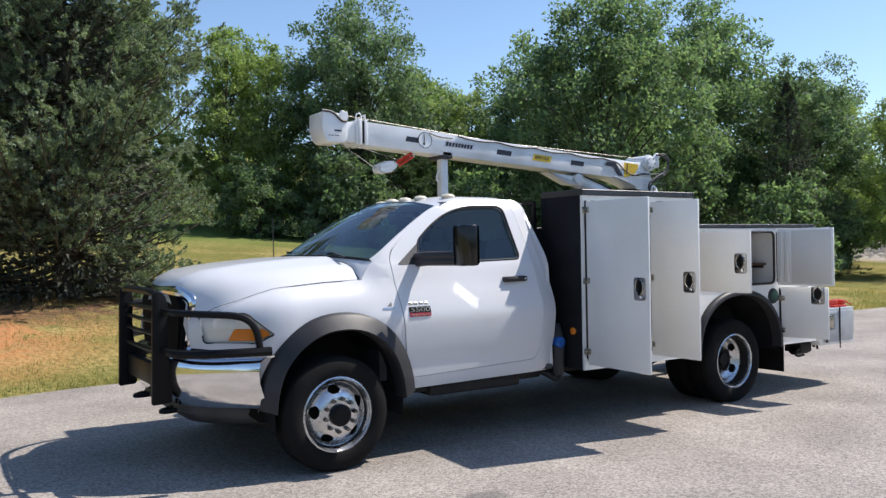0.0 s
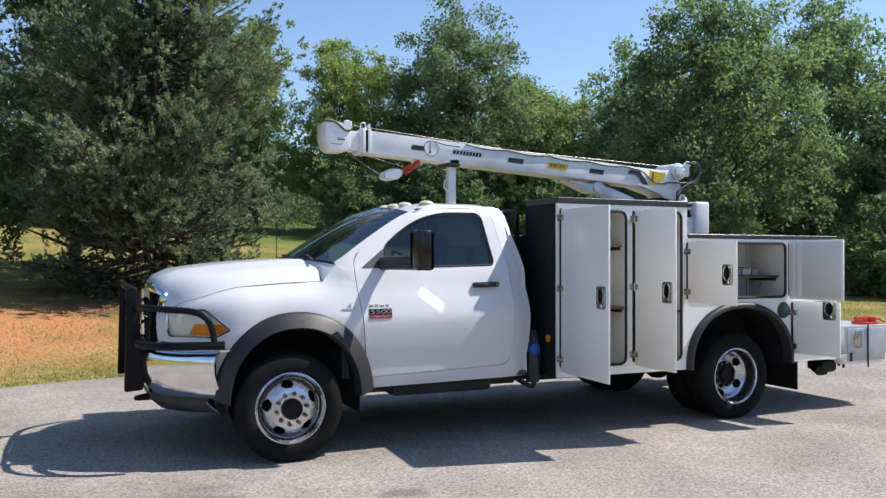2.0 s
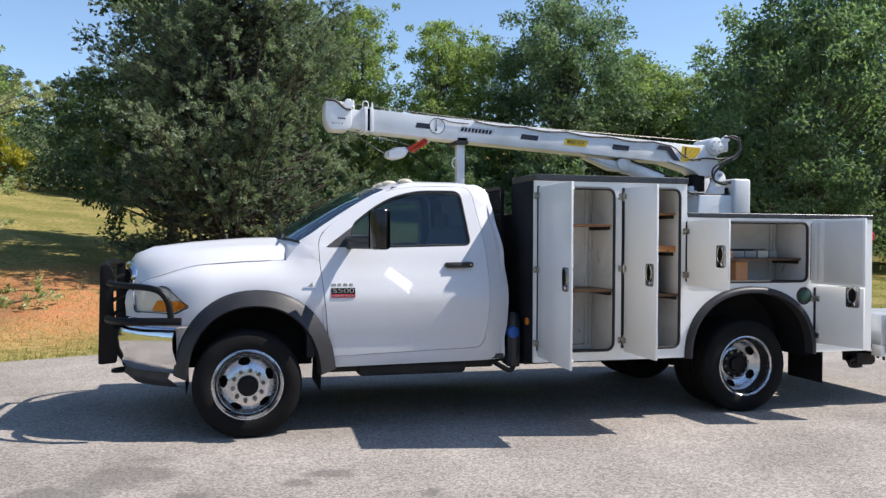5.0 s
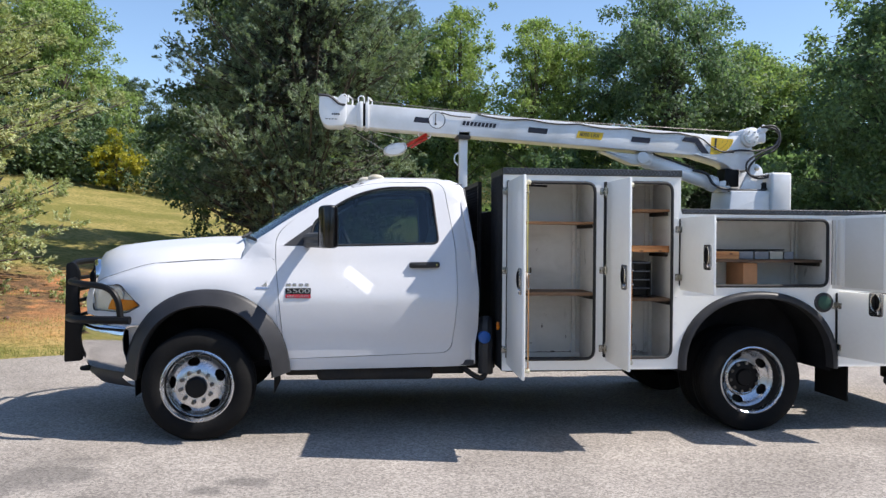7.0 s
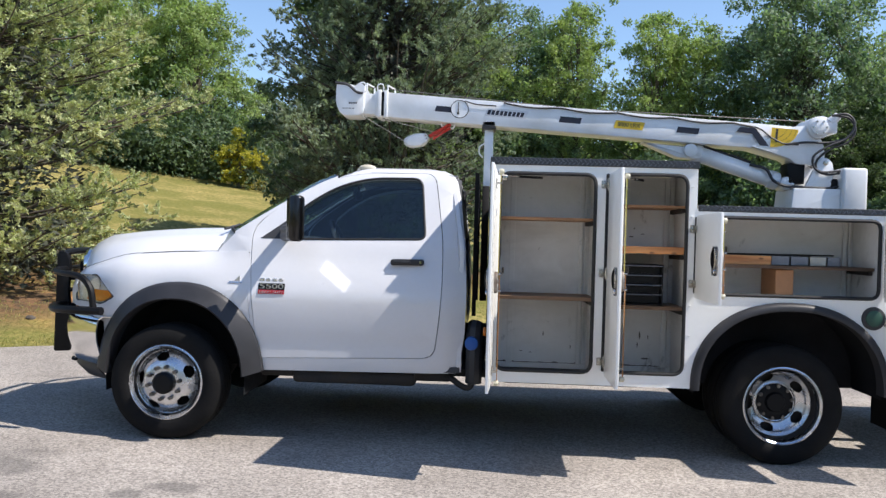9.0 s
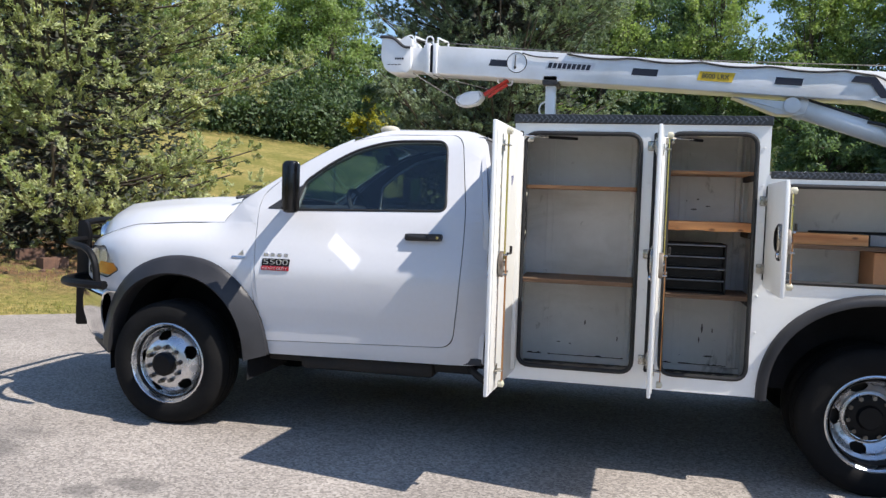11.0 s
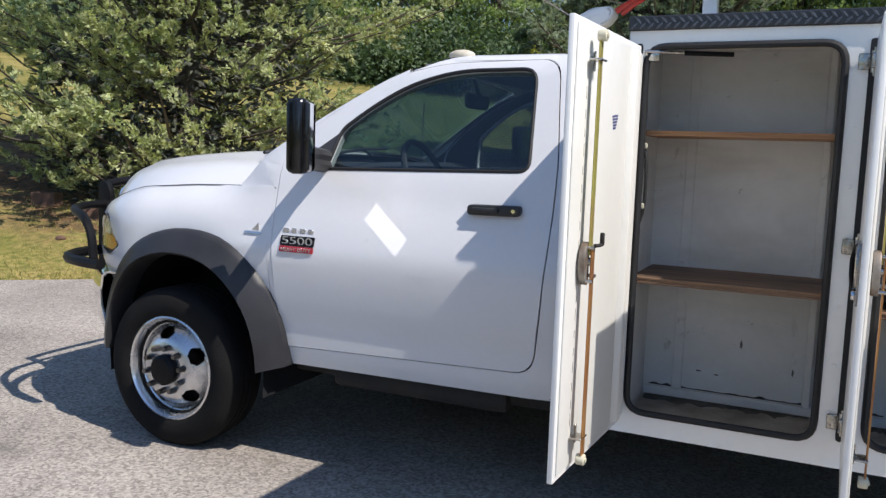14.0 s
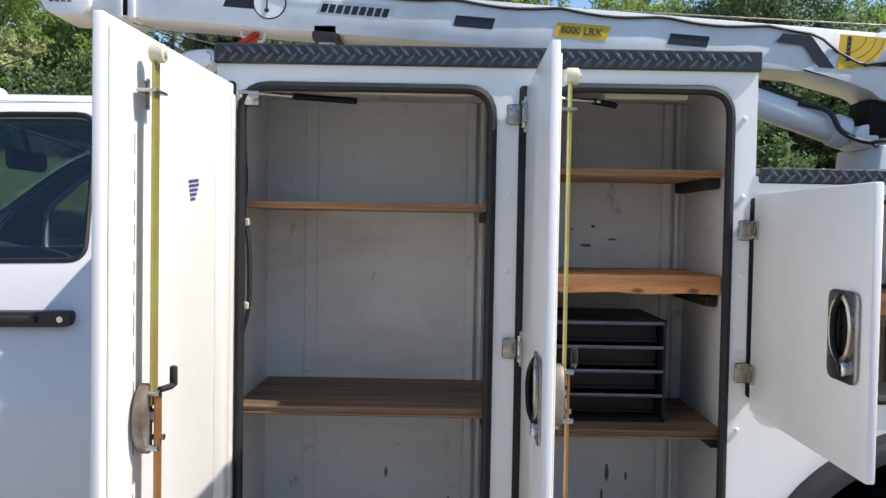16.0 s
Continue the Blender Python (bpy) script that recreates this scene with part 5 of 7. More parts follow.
bm.faces.new([r[1] for r in rows])
part("rear_wheel_tub", bm, LINER, service_body)

# filler door
bm = B()
cyl(bm, (4.80, -0.012, 1.015), (4.80, 0.01, 1.015), 0.078, None, 32, 0.008)
cap = part("filler_ring", bm, BLACKPLASTIC, service_body, "black filler ring")
part("filler_lid", cyl(B(), (4.80, -0.02, 1.015), (4.80, -0.008, 1.015), 0.055, None, 28, 0.006), GREEN, cap, "dark green filler lid")

# marker lamps
bm = B()
cyl(bm, (TX0 - 0.025, 0.12, 0.83), (TX0 - 0.004, 0.12, 0.83), 0.032, None, 18, 0.008)
part("side_marker", bm, ORANGE, service_body, "round amber marker lamp")
bm = B()
box(bm, 5.53, 5.56, 0.05, 0.26, 1.46, 1.62, 0.008)
tail = part("tail_lamp", bm, BODYWHITE, service_body, "red round tail lamp in a white box")
part("tail_lens", cyl(B(), (5.545, 0.045, 1.545), (5.545, 0.06, 1.545), 0.05, None, 20, 0.006), REDLENS, tail)
# rivets along the frame of the openings
for x in (2.995, 3.085, 3.597):
    for k in range(7):
        z = 0.66 + 0.2 * k
        ob = part("rivet", ball(B(), (x, -0.002, z), 0.007, (1, 0.6, 1), 8), BODYWHITE, service_body)

# ---- cabinet doors
def hinge(bm, x, y, z, turn):
    """A stainless strap hinge: two leaves and a knuckle."""
    def put(b):
        return shift(b, Matrix.Translation((x, y, z)) @ Matrix.Rotation(turn, 4, "Z"))
    t = B()
    box(t, -0.048, -0.012, -0.008, -0.002, -0.026, 0.026, 0.006, 2)
    cyl(t, (0, -0.012, -0.034), (0, -0.012, 0.034), 0.011, None, 12)
    cyl(t, (0, -0.012, -0.045), (0, -0.012, 0.045), 0.005, None, 8)
    for dz in (-0.018, 0.018):
        cyl(t, (-0.038, -0.012, dz), (-0.038, -0.006, dz), 0.007, None, 8)
    me = bpy.data.meshes.new("tmp")
    put(t).to_mesh(me)
    t.free()
    bm.from_mesh(me)
    bpy.data.meshes.remove(me)


LATCHGREY = material("dark_latch_metal", (0.36, 0.36, 0.37), 0.22, 0.95, scale=15, fine=60, vary=0.2)


def cabinet_door(hx, width, z0, z1, angle, hinges, latch_z, opens=1, rods=True, latch_out=True, seal_edge=False):
    """A hinged steel door, built closed from the hinge along +x (opens=1) or -x, then swung out by the angle."""
    root = B()
    box(root, 0.012, width, -0.011, 0.008, z0, z1, 0.004, 2)
    door = part("cabinet_door", root, BODYWHITE, truck, "white steel cabinet door standing open")
    kids = []

    def add(name, bm, mat, label="", sm=35):
        k = part(name, bm, mat, door, label, sm)
        kids.append(k)
        return k
    # inner folded pan
    b = B()
    box(b, 0.165, width - 0.02, 0.008, 0.014, z0 + 0.02, z1 - 0.02, 0.003, 2)
    add("inner_pan", b, CREAM)
    b = B()
    prism(b, [(0.085, 0.008), (0.15, 0.008), (0.135, 0.03), (0.10, 0.03)], "z", z0 + 0.03, z1 - 0.03, 0.003)
    add("inner_rib", b, CREAM)
    b = B()
    box(b, 0.03, 0.055, 0.008, 0.02, z0 + 0.03, z1 - 0.03, 0.003, 1)
    add("hinge_flange", b, CREAM)
    # hinge seal strip
    b = B()
    box(b, 0.0, 0.012, -0.008, 0.004, z0 + 0.03, z1 - 0.03, 0.002, 1)
    add("edge_seal", b, SEAL)
    for hz in hinges:
        b = B()
        box(b, 0.008, 0.052, -0.018, -0.0115, hz - 0.024, hz + 0.024, 0.006, 2)
        for dz in (-0.018, 0.018):
            cyl(b, (0.045, -0.022, hz + dz), (0.045, -0.017, hz + dz), 0.006, None, 8)
        add("hinge_leaf", b, ZINC, "worn zinc hinge leaf")
    if latch_z:
        b = B()
        lx = width - 0.098
        prism(b, rounded(rect(lx - 0.064, lx + 0.064, latch_z - 0.094, latch_z + 0.084), 0.026), "y", -0.017, -0.0105, 0.0025)
        add("latch_bezel", b, LATCHGREY, "dark metal paddle latch plate")
        b = B()
        ring = [(lx + 0.042 * math.cos(t), -0.019, latch_z + 0.010 + 0.062 * math.sin(t)) for t in np.linspace(0, 2 * math.pi, 24, endpoint=False)]
        pts = [(lx + 0.040 * math.cos(t), latch_z + 0.010 + 0.059 * math.sin(t)) for t in np.linspace(0, 2 * math.pi, 24, endpoint=False)]
        prism(b, pts, "y", -0.0185, -0.0155)
        add("latch_well", b, BLACKPAINT)
        b = B()
        tube(b, curve_pts([(lx + 0.006, -0.019, latch_z - 0.055), (lx - 0.004, -0.028, latch_z - 0.03), (lx - 0.006, -0.031, latch_z + 0.015), (lx - 0.004, -0.028, latch_z + 0.05), (lx + 0.006, -0.019, latch_z + 0.075)], 4), 0.007, 8)
        add("latch_ring", tube(B(), ring, 0.006, 6, True), ZINC, "worn bright oval rim")
        add("latch_pull", b, BLACKPAINT, "black pull loop")
        b = B()
        cyl(b, (lx + 0.02, -0.028, latch_z - 0.066), (lx + 0.02, -0.016, latch_z - 0.066), 0.014, None, 12, 0.003)
        add("latch_lock", b, CHROME)
    if rods:
        rx = width - 0.135
        mid = latch_z or (z0 + z1) / 2
        b = B()
        box(b, rx - 0.014, rx + 0.014, 0.042, 0.047, mid + 0.02, z1 - 0.06, 0.001, 1)
        add("upper_rod", b, ROD, "yellow zinc latch rod")
        b = B()
        box(b, rx - 0.014, rx + 0.014, 0.050, 0.055, z0 + 0.06, mid + 0.045, 0.001, 1)
        add("lower_rod", b, RODORANGE, "rusty zinc latch rod")
        for z in (z1 - 0.045, z0 + 0.045):
            b = B()
            cyl(b, (rx, 0.035, z), (rx, 0.062, z), 0.0175, None, 20, 0.004)
            cyl(b, (rx, 0.062, z), (rx, 0.066, z), 0.007, None, 10)
            add("rod_roller", b, NYLON, "cream nylon roller")
        for z in (z1 - 0.115, z0 + 0.115):
            b = B()
            box(b, rx - 0.03, rx + 0.03, 0.018, 0.056, z - 0.003, z + 0.003, 0.002, 1)
            box(b, rx - 0.03, rx - 0.022, 0.016, 0.022, z - 0.03, z + 0.03, 0.002, 1)
            add("rod_guide", b, ZINC)
        b = B()
        prism(b, [(rx - 0.005 + 0.048 * math.cos(t), mid - 0.005 + 0.068 * math.sin(t)) for t in np.linspace(-1.35, 1.35, 16)] + [(rx - 0.005, mid + 0.055), (rx - 0.005, mid - 0.065)], "y", 0.02, 0.042, 0.004)
        add("latch_gear", b, GEAR, "worn grey latch sector")
        b = B()
        cyl(b, (rx, 0.02, mid), (rx, 0.054, mid), 0.013, None, 18, 0.003)
        add("latch_hub", b, ZINC)
        for dx, dz in ((-0.008, -0.042), (0.016, 0.044), (0.020, -0.056)):
            add("latch_bolt", cyl(B(), (rx + dx, 0.04, mid + dz), (rx + dx, 0.062, mid + dz), 0.006, None, 8), ZINC)
        b = B()
        tube(b, [(rx + 0.01, 0.06, mid + 0.050), (rx - 0.022, 0.068, mid + 0.050), (rx - 0.030, 0.07, mid + 0.053)], 0.006, 6)
        box(b, rx - 0.038, rx - 0.024, 0.063, 0.077, mid + 0.048, mid + 0.088, 0.005)
        add("inner_handle", b, DARKSTEEL, "dark inner release lever")
        b = B()
        for k in range(int((z1 - z0 - 0.3) / 0.055)):
            box(b, rx + 0.0185, rx + 0.0205, 0.0138, 0.0146, z0 + 0.15 + 0.055 * k, z0 + 0.175 + 0.055 * k + 0.012 * (k % 3 == 0))
        add("slot_strip", b, SEAL)
    if opens < 0:
        for ob in [door] + kids:
            for v in ob.data.vertices:
                v.co.x = -v.co.x
            ob.data.flip_normals()
    door.matrix_basis = Matrix.Translation((hx, -0.004, 0)) @ Matrix.Rotation(radians(angle), 4, "Z")
    return door


GEAR = material("worn_grey_casting", (0.30, 0.28, 0.25), 0.5, 0.5, second=(0.17, 0.13, 0.10), scale=18, fine=80, vary=0.15)
DOOR_1 = cabinet_door(2.285, 0.735, 0.555, 1.925, -92.6, (1.855, 1.26, 0.665), 1.215)
cabinet_door(3.048, 0.55, 0.575, 1.93, -90.8, (1.86, 1.263, 0.669), 1.235)
cabinet_door(3.632, 0.622, 1.115, 1.668, -91.0, (1.576, 1.210), 1.38)
cabinet_door(4.862, 0.585, 1.125, 1.69, 96.0, (1.60, 1.20), None, -1, False)
cabinet_door(4.915, 0.47, 0.595, 1.105, -76.0, (0.99, 0.665), 1.03, 1, False)
for x, zs in ((2.285, (1.855, 1.26, 0.665)), (3.035, (1.86, 1.263, 0.669)), (3.632, (1.576, 1.210)), (4.915, (0.99, 0.665))):
    for z in zs:
        bm = B()
        hinge(bm, x, -0.004, z, 0)
        part("hinge", bm, ZINC, service_body, "worn zinc door hinge")

for x, z0, z1 in ((2.285, 0.60, 1.935), (3.035, 0.60, 1.935), (3.632, 1.145, 1.66), (4.915, 0.61, 1.09)):
    bm = B()
    prism(bm, rounded(rect(x - 0.016, x + 0.010, z0, z1), 0.0125), "y", -0.0035, 0.001)
    part("hinge_channel", bm, SEAL, service_body, "black rubber hinge channel")
# gas struts at the top of each tall opening
for x0, x1 in ((OP1[0] + 0.0, OP1[0] + 0.36), (OP2[0] - 0.02, OP2[0] + 0.25)):
    z = OP1[3] - 0.026
    bm = B()
    tube(bm, [(x0, -0.02, z + 0.003), (x0 + 0.15, 0.025, z)], 0.005, 6)
    strut = part("door_strut", bm, ZINC, service_body, "small gas strut")
    bm = B()
    tube(bm, [(x0 + 0.13, 0.02, z), (x1 - 0.07, 0.075, z - 0.002)], 0.0085, 8)
    part("strut_body", bm, BLACKPAINT, strut)
    bm = B()
    box(bm, x0 + 0.0, x0 + 0.05, -0.01, 0.03, z - 0.03, z + 0.012, 0.006)
    part("strut_bracket", bm, ZINC, strut)


# ---- shelves
def shelf(x0, x1, z, thick, y0, mat, label, depth=DEEP - 0.03):
    bm = B()
    layers = 3 if thick < 0.03 else 1
    for k in range(layers):
        a = z - thick + thick * k / layers
        box(bm, x0 + 0.002 * (k % 2), x1, y0 + 0.0025 * (k % 2), depth, a, a + thick / layers, 0.0015, 1)
    part("shelf", bm, mat, service_body, label)
    bm = B()
    box(bm, x1 - 0.03, x1, y0 + 0.03, depth, z - thick - 0.03, z - thick, 0.003, 1)
    part("shelf_bracket", bm, DARKSTEEL, service_body)


shelf(2.285, 2.97, 1.632, 0.018, 0.08, PLYWOOD, "plywood shelf with a layered edge")
shelf(2.285, 2.97, 1.09, 0.024, 0.05, PLYDARK, "worn dark plywood shelf")
shelf(3.075, 3.58, 1.735, 0.018, 0.10, PLYWOOD, "plywood shelf with a layered edge")
bm = B()
_edge = [3.075 + 0.505 * k / 24 for k in range(25)]
prism(bm, [(x, 1.401 + 0.005 * noise.noise((x * 9, 0, 1)) + 0.004 * noise.noise((x * 31, 0, 4))) for x in _edge] + [(x, 1.451 + 0.003 * noise.noise((x * 8, 0, 9))) for x in reversed(_edge)], "y", 0.10, DEEP - 0.03, 0.003)
part("shelf", bm, PINE, service_body, "knotty pine board shelf")
part("shelf_bracket", box(B(), 3.55, 3.58, 0.13, DEEP - 0.03, 1.366, 1.394, 0.003, 1), DARKSTEEL, service_body)
shelf(3.075, 3.58, 1.045, 0.022, 0.04, PLYDARK, "worn plywood shelf with a rounded front")
shelf(3.665, 4.845, 1.347, 0.022, 0.10, PLYDARK, "worn dark plywood shelf")

# wooden floors in the tall cabinets, wiring on the front jamb, sticker on the door
for x0, x1 in ((2.285, 2.97), (3.075, 3.58)):
    bm = B()
    box(bm, x0, x1, 0.03, DEEP - 0.03, 0.5265, 0.54, 0.002, 1)
    part("floor_board", bm, FLOORWOOD, service_body, "dirty worn plywood floor board")
    bm = B()
    box(bm, x0, x1, DEEP - 0.05, DEEP - 0.024, 0.54, 0.575, 0.003, 1)
    part("floor_trim", bm, INNER, service_body)
bm = B()
tube(bm, curve_pts([(2.300, 0.06, 1.90), (2.300, 0.07, 1.78), (2.297, 0.10, 1.68), (2.303, 0.06, 1.60), (2.318, 0.05, 1.53), (2.322, 0.05, 1.42), (2.318, 0.05, 1.34), (2.298, 0.06, 1.27)], 5), 0.0065, 6)
wire = part("lamp_wire", bm, SEAL, service_body, "black wire down the jamb")
for z in (1.575, 1.355):
    part("wire_clip", box(B(), 2.296, 2.322, 0.040, 0.06, z - 0.010, z + 0.010, 0.003, 1), NYLON, wire, "white wire clip")
for x0, x1 in ((OP1[0] + 0.22, OP1[1] - 0.05), (OP2[0] + 0.16, OP2[1] - 0.08)):
    part("roof_lamp_strip", box(B(), x0, x1, 0.12, 0.15, OP1[3] - 0.002, OP1[3] + 0.012, 0.003, 1), NYLON, service_body, "slim white lamp strip")
for k, w in enumerate((0.062, 0.060, 0.050, 0.040, 0.030)):
    part("sticker_bar", shift(box(B(), -w, 0, 0.0140, 0.0148, 0, 0.0068), Matrix.Translation((0.345 - 0.003 * k, 0, 1.656 - 0.0095 * k)) @ Matrix.Rotation(radians(6), 4, "Y")), INK, DOOR_1)
# black rub marks on the cabinet backs: each a ragged blot
for x, z, w, h in ((2.66, 0.79, 0.018, 0.05), (2.50, 0.66, 0.045, 0.012), (2.57, 0.652, 0.03, 0.010), (2.86, 0.70, 0.014, 0.05), (2.43, 0.74, 0.014, 0.05), (3.36, 0.80, 0.022, 0.10), (3.42, 0.79, 0.014, 0.05), (3.345, 0.73, 0.016, 0.06), (3.28, 1.52, 0.06, 0.016), (3.36, 1.54, 0.05, 0.010), (3.23, 1.57, 0.03, 0.012), (3.30, 1.58, 0.02, 0.018), (3.40, 0.632, 0.10, 0.022), (3.22, 0.63, 0.06, 0.012)):
    rim = []
    for k in range(18):
        t = 2 * math.pi * k / 18
        r = 0.36 * (0.5 + 0.9 * abs(noise.noise((x * 13 + math.cos(t) * 1.6, z * 11 + math.sin(t) * 1.6, 2.0))) + 0.25 * (k % 2))
        rim.append((x + w * r * math.cos(t), z + h * r * math.sin(t)))
    part("rub_mark", prism(B(), rim, "y", DEEP - 0.0232, DEEP - 0.0222), SCUFF, service_body)
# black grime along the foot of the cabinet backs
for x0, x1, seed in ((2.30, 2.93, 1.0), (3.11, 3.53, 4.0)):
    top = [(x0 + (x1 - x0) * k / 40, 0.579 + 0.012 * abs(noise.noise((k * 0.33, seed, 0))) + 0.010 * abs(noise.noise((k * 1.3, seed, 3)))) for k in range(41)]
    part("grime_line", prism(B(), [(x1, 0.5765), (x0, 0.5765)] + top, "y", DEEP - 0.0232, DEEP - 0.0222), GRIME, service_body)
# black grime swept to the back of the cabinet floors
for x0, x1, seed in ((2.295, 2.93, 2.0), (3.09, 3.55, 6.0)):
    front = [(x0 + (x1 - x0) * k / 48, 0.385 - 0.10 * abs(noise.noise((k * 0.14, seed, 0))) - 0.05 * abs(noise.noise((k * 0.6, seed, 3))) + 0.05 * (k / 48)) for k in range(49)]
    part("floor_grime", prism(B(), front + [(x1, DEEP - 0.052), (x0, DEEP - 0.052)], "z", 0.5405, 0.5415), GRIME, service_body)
# ---------------------------------------------------------------- crane
SILVER = material("silver_decal", (0.70, 0.70, 0.72), 0.4, scale=8, fine=40, vary=0.06)
BY = 2.0                                              # the boom's near face
bm = B()
prism(bm, rounded([(4.93, 1.80), (5.45, 1.80), (5.45, 2.008), (4.95, 2.004)], 0.012), "y", 1.92, 2.38, 0.008)
box(bm, 4.98, 5.5, 1.95, 2.35, 1.735, 1.802, 0.01)
crane = part("crane", bm, CRANEWHITE, truck, "white stowed telescopic service crane")
bm = B()
box(bm, 5.36, 5.58, 1.88, 2.40, 1.80, 2.195, 0.025, 3)
part("winch_housing", bm, CRANEWHITE, crane)
for y in (1.955, 2.27):
    bm = B()
    prism(bm, rounded([(5.055, 2.005), (5.28, 2.005), (5.312, 2.13), (5.30, 2.25), (5.22, 2.30), (5.155, 2.22)], [0.01, 0.02, 0.05, 0.05, 0.05, 0.05]), "y", y, y + 0.035, 0.006)
    part("turret_plate", bm, CRANEWHITE, crane)
bm = B()
cyl(bm, (5.232, 1.935, 2.238), (5.232, 2.33, 2.238), 0.022, None, 20, 0.004)
part("pivot_pin", bm, ZINC, crane)
# main boom: a tapered box
def boom_box(x0, zt0, zb0, x1, zt1, zb1, y0, y1, bevel=0.005):
    b = B()
    prism(b, [(x0, zb0), (x1, zb1), (x1, zt1), (x0, zt0)], "y", y0, y1, bevel)
    return b


def boom_mid(x):
    return 2.70 + (2.445 - 2.70) * (x - 1.2) / (5.0 - 1.2)


bm = boom_box(1.16, 2.812, 2.588, 4.95, 2.565, 2.342, BY, BY + 0.27)
boom = part("boom", bm, CRANEWHITE, crane, "white box-section boom with decals")
bm = boom_box(1.02, 2.80, 2.61, 1.2, 2.79, 2.60, BY + 0.02, BY + 0.25)
part("inner_boom", bm, CRANEWHITE, boom)
for x in (1.185, 1.245):
    bm = B()
    z = boom_mid(x)
    box(bm, x, x + 0.035, BY - 0.018, BY + 0.288, z - 0.125, z + 0.125, 0.006)
    part("boom_collar", bm, CRANEWHITE, boom)
bm = B()
box(bm, 1.222, 1.244, BY - 0.012, BY + 0.28, boom_mid(1.23) - 0.11, boom_mid(1.23) + 0.11)
part("wear_pad", bm, BLACKPAINT, boom)
bm = B()
prism(bm, rounded([(0.80, 2.875), (0.795, 2.70), (0.845, 2.585), (1.03, 2.585), (1.06, 2.63), (1.06, 2.78), (1.0, 2.85), (0.95, 2.868)], [0.02, 0.04, 0.05, 0.02, 0.02, 0.02, 0.03, 0.02]), "y", BY - 0.02, BY + 0.29, 0.008)
head = part("boom_head", bm, CRANEWHITE, boom, "white boom head box")
bm = B()
tube(bm, curve_pts([(0.79, BY - 0.022, 2.88), (0.9, BY - 0.022, 2.868), (0.99, BY - 0.022, 2.80), (1.05, BY - 0.02, 2.79)], 5), 0.014, 6)
part("head_trim", bm, BLACKPLASTIC, head)
for k in range(4):
    part("head_mark", box(B(), 0.86 + 0.03 * k, 0.88 + 0.03 * k, BY - 0.0225, BY - 0.02, 2.645, 2.652), NAVY, head)
    part("head_mark", box(B(), 0.92 + 0.02 * k, 0.935 + 0.02 * k, BY - 0.0225, BY - 0.02, 2.69, 2.705), NAVY, head)
bm = B()
cyl(bm, (1.02, BY - 0.03, 2.835), (1.02, BY + 0.3, 2.835), 0.045, None, 20)
part("sheave", bm, CRANEWHITE, head)
for x in (1.09, 1.285):
    bm = B()
    z = boom_mid(x) + 0.115
    tube(bm, [(x - 0.012, BY + 0.03, z), (x - 0.012, BY + 0.03, z + 0.065), (x + 0.03, BY + 0.24, z + 0.065), (x + 0.03, BY + 0.24, z)], 0.009, 6)
    part("cable_guide", bm, CRANEWHITE, boom)
# rear knuckle of the boom
bm = B()
prism(bm, rounded([(4.58, 2.372), (4.95, 2.562), (5.07, 2.575), (5.20, 2.47), (5.24, 2.36), (5.24, 2.26), (5.15, 2.22), (4.98, 2.23), (4.93, 2.275)], [0.01, 0.02, 0.03, 0.05, 0.05, 0.06, 0.05, 0.03, 0.05]), "y", BY - 0.012, BY + 0.27, 0.008)
part("boom_heel", bm, CRANEWHITE, boom)
bm = B()
cyl(bm, (5.17, BY - 0.05, 2.555), (5.17, BY + 0.3, 2.555), 0.10, None, 28, 0.014)
cyl(bm, (5.17, BY - 0.07, 2.555), (5.17, BY - 0.05, 2.555), 0.075, None, 24, 0.006)
drum = part("winch_drum", bm, CRANEWHITE, boom, "white winch drum and motor")
bm = B()
box(bm, 5.19, 5.33, BY - 0.06, BY + 0.2, 2.50, 2.61, 0.02)
cyl(bm, (5.27, BY - 0.02, 2.60), (5.34, BY - 0.02, 2.665), 0.045, 0.038, 16, 0.005)
cyl(bm, (5.22, BY + 0.05, 2.58), (5.25, BY + 0.05, 2.66), 0.05, 0.04, 16, 0.005)
part("winch_motor", bm, CRANEWHITE, drum)
for a in range(6):
    t = a * math.pi / 3
    part("drum_bolt", cyl(B(), (5.17 + 0.058 * math.cos(t), BY - 0.078, 2.555 + 0.058 * math.sin(t)), (5.17 + 0.058 * math.cos(t), BY - 0.069, 2.555 + 0.058 * math.sin(t)), 0.009, None, 6), ZINC, drum, "", 0)
bm = B()
prism(bm, rounded([(3.62, 2.405), (4.10, 2.36), (4.18, 2.28), (4.10, 2.26), (3.95, 2.27)], 0.02), "y", BY + 0.05, BY + 0.21, 0.006)
cyl(bm, (4.06, BY + 0.02, 2.335), (4.06, BY + 0.24, 2.335), 0.062, None, 22, 0.006)
part("cylinder_lug", bm, CRANEWHITE, boom)
# lift cylinder
bm = B()
cyl(bm, (4.12, BY + 0.13, 2.325), (4.88, BY + 0.13, 2.075), 0.075, None, 28, 0.01)
cyl(bm, (4.105, BY + 0.13, 2.33), (4.165, BY + 0.13, 2.31), 0.088, None, 28, 0.006)
cyl(bm, (4.80, BY + 0.13, 2.101), (4.87, BY + 0.13, 2.078), 0.084, None, 28, 0.006)
cyl(bm, (4.93, BY + 0.02, 2.055), (4.93, BY + 0.24, 2.055), 0.06, None, 20, 0.006)
cylinder = part("lift_cylinder", bm, CRANEWHITE, crane, "white hydraulic lift cylinder")
bm = B()
cyl(bm, (4.02, BY + 0.13, 2.36), (4.14, BY + 0.13, 2.318), 0.04, None, 20)
part("cylinder_rod", bm, CHROME, cylinder)
bm = B()
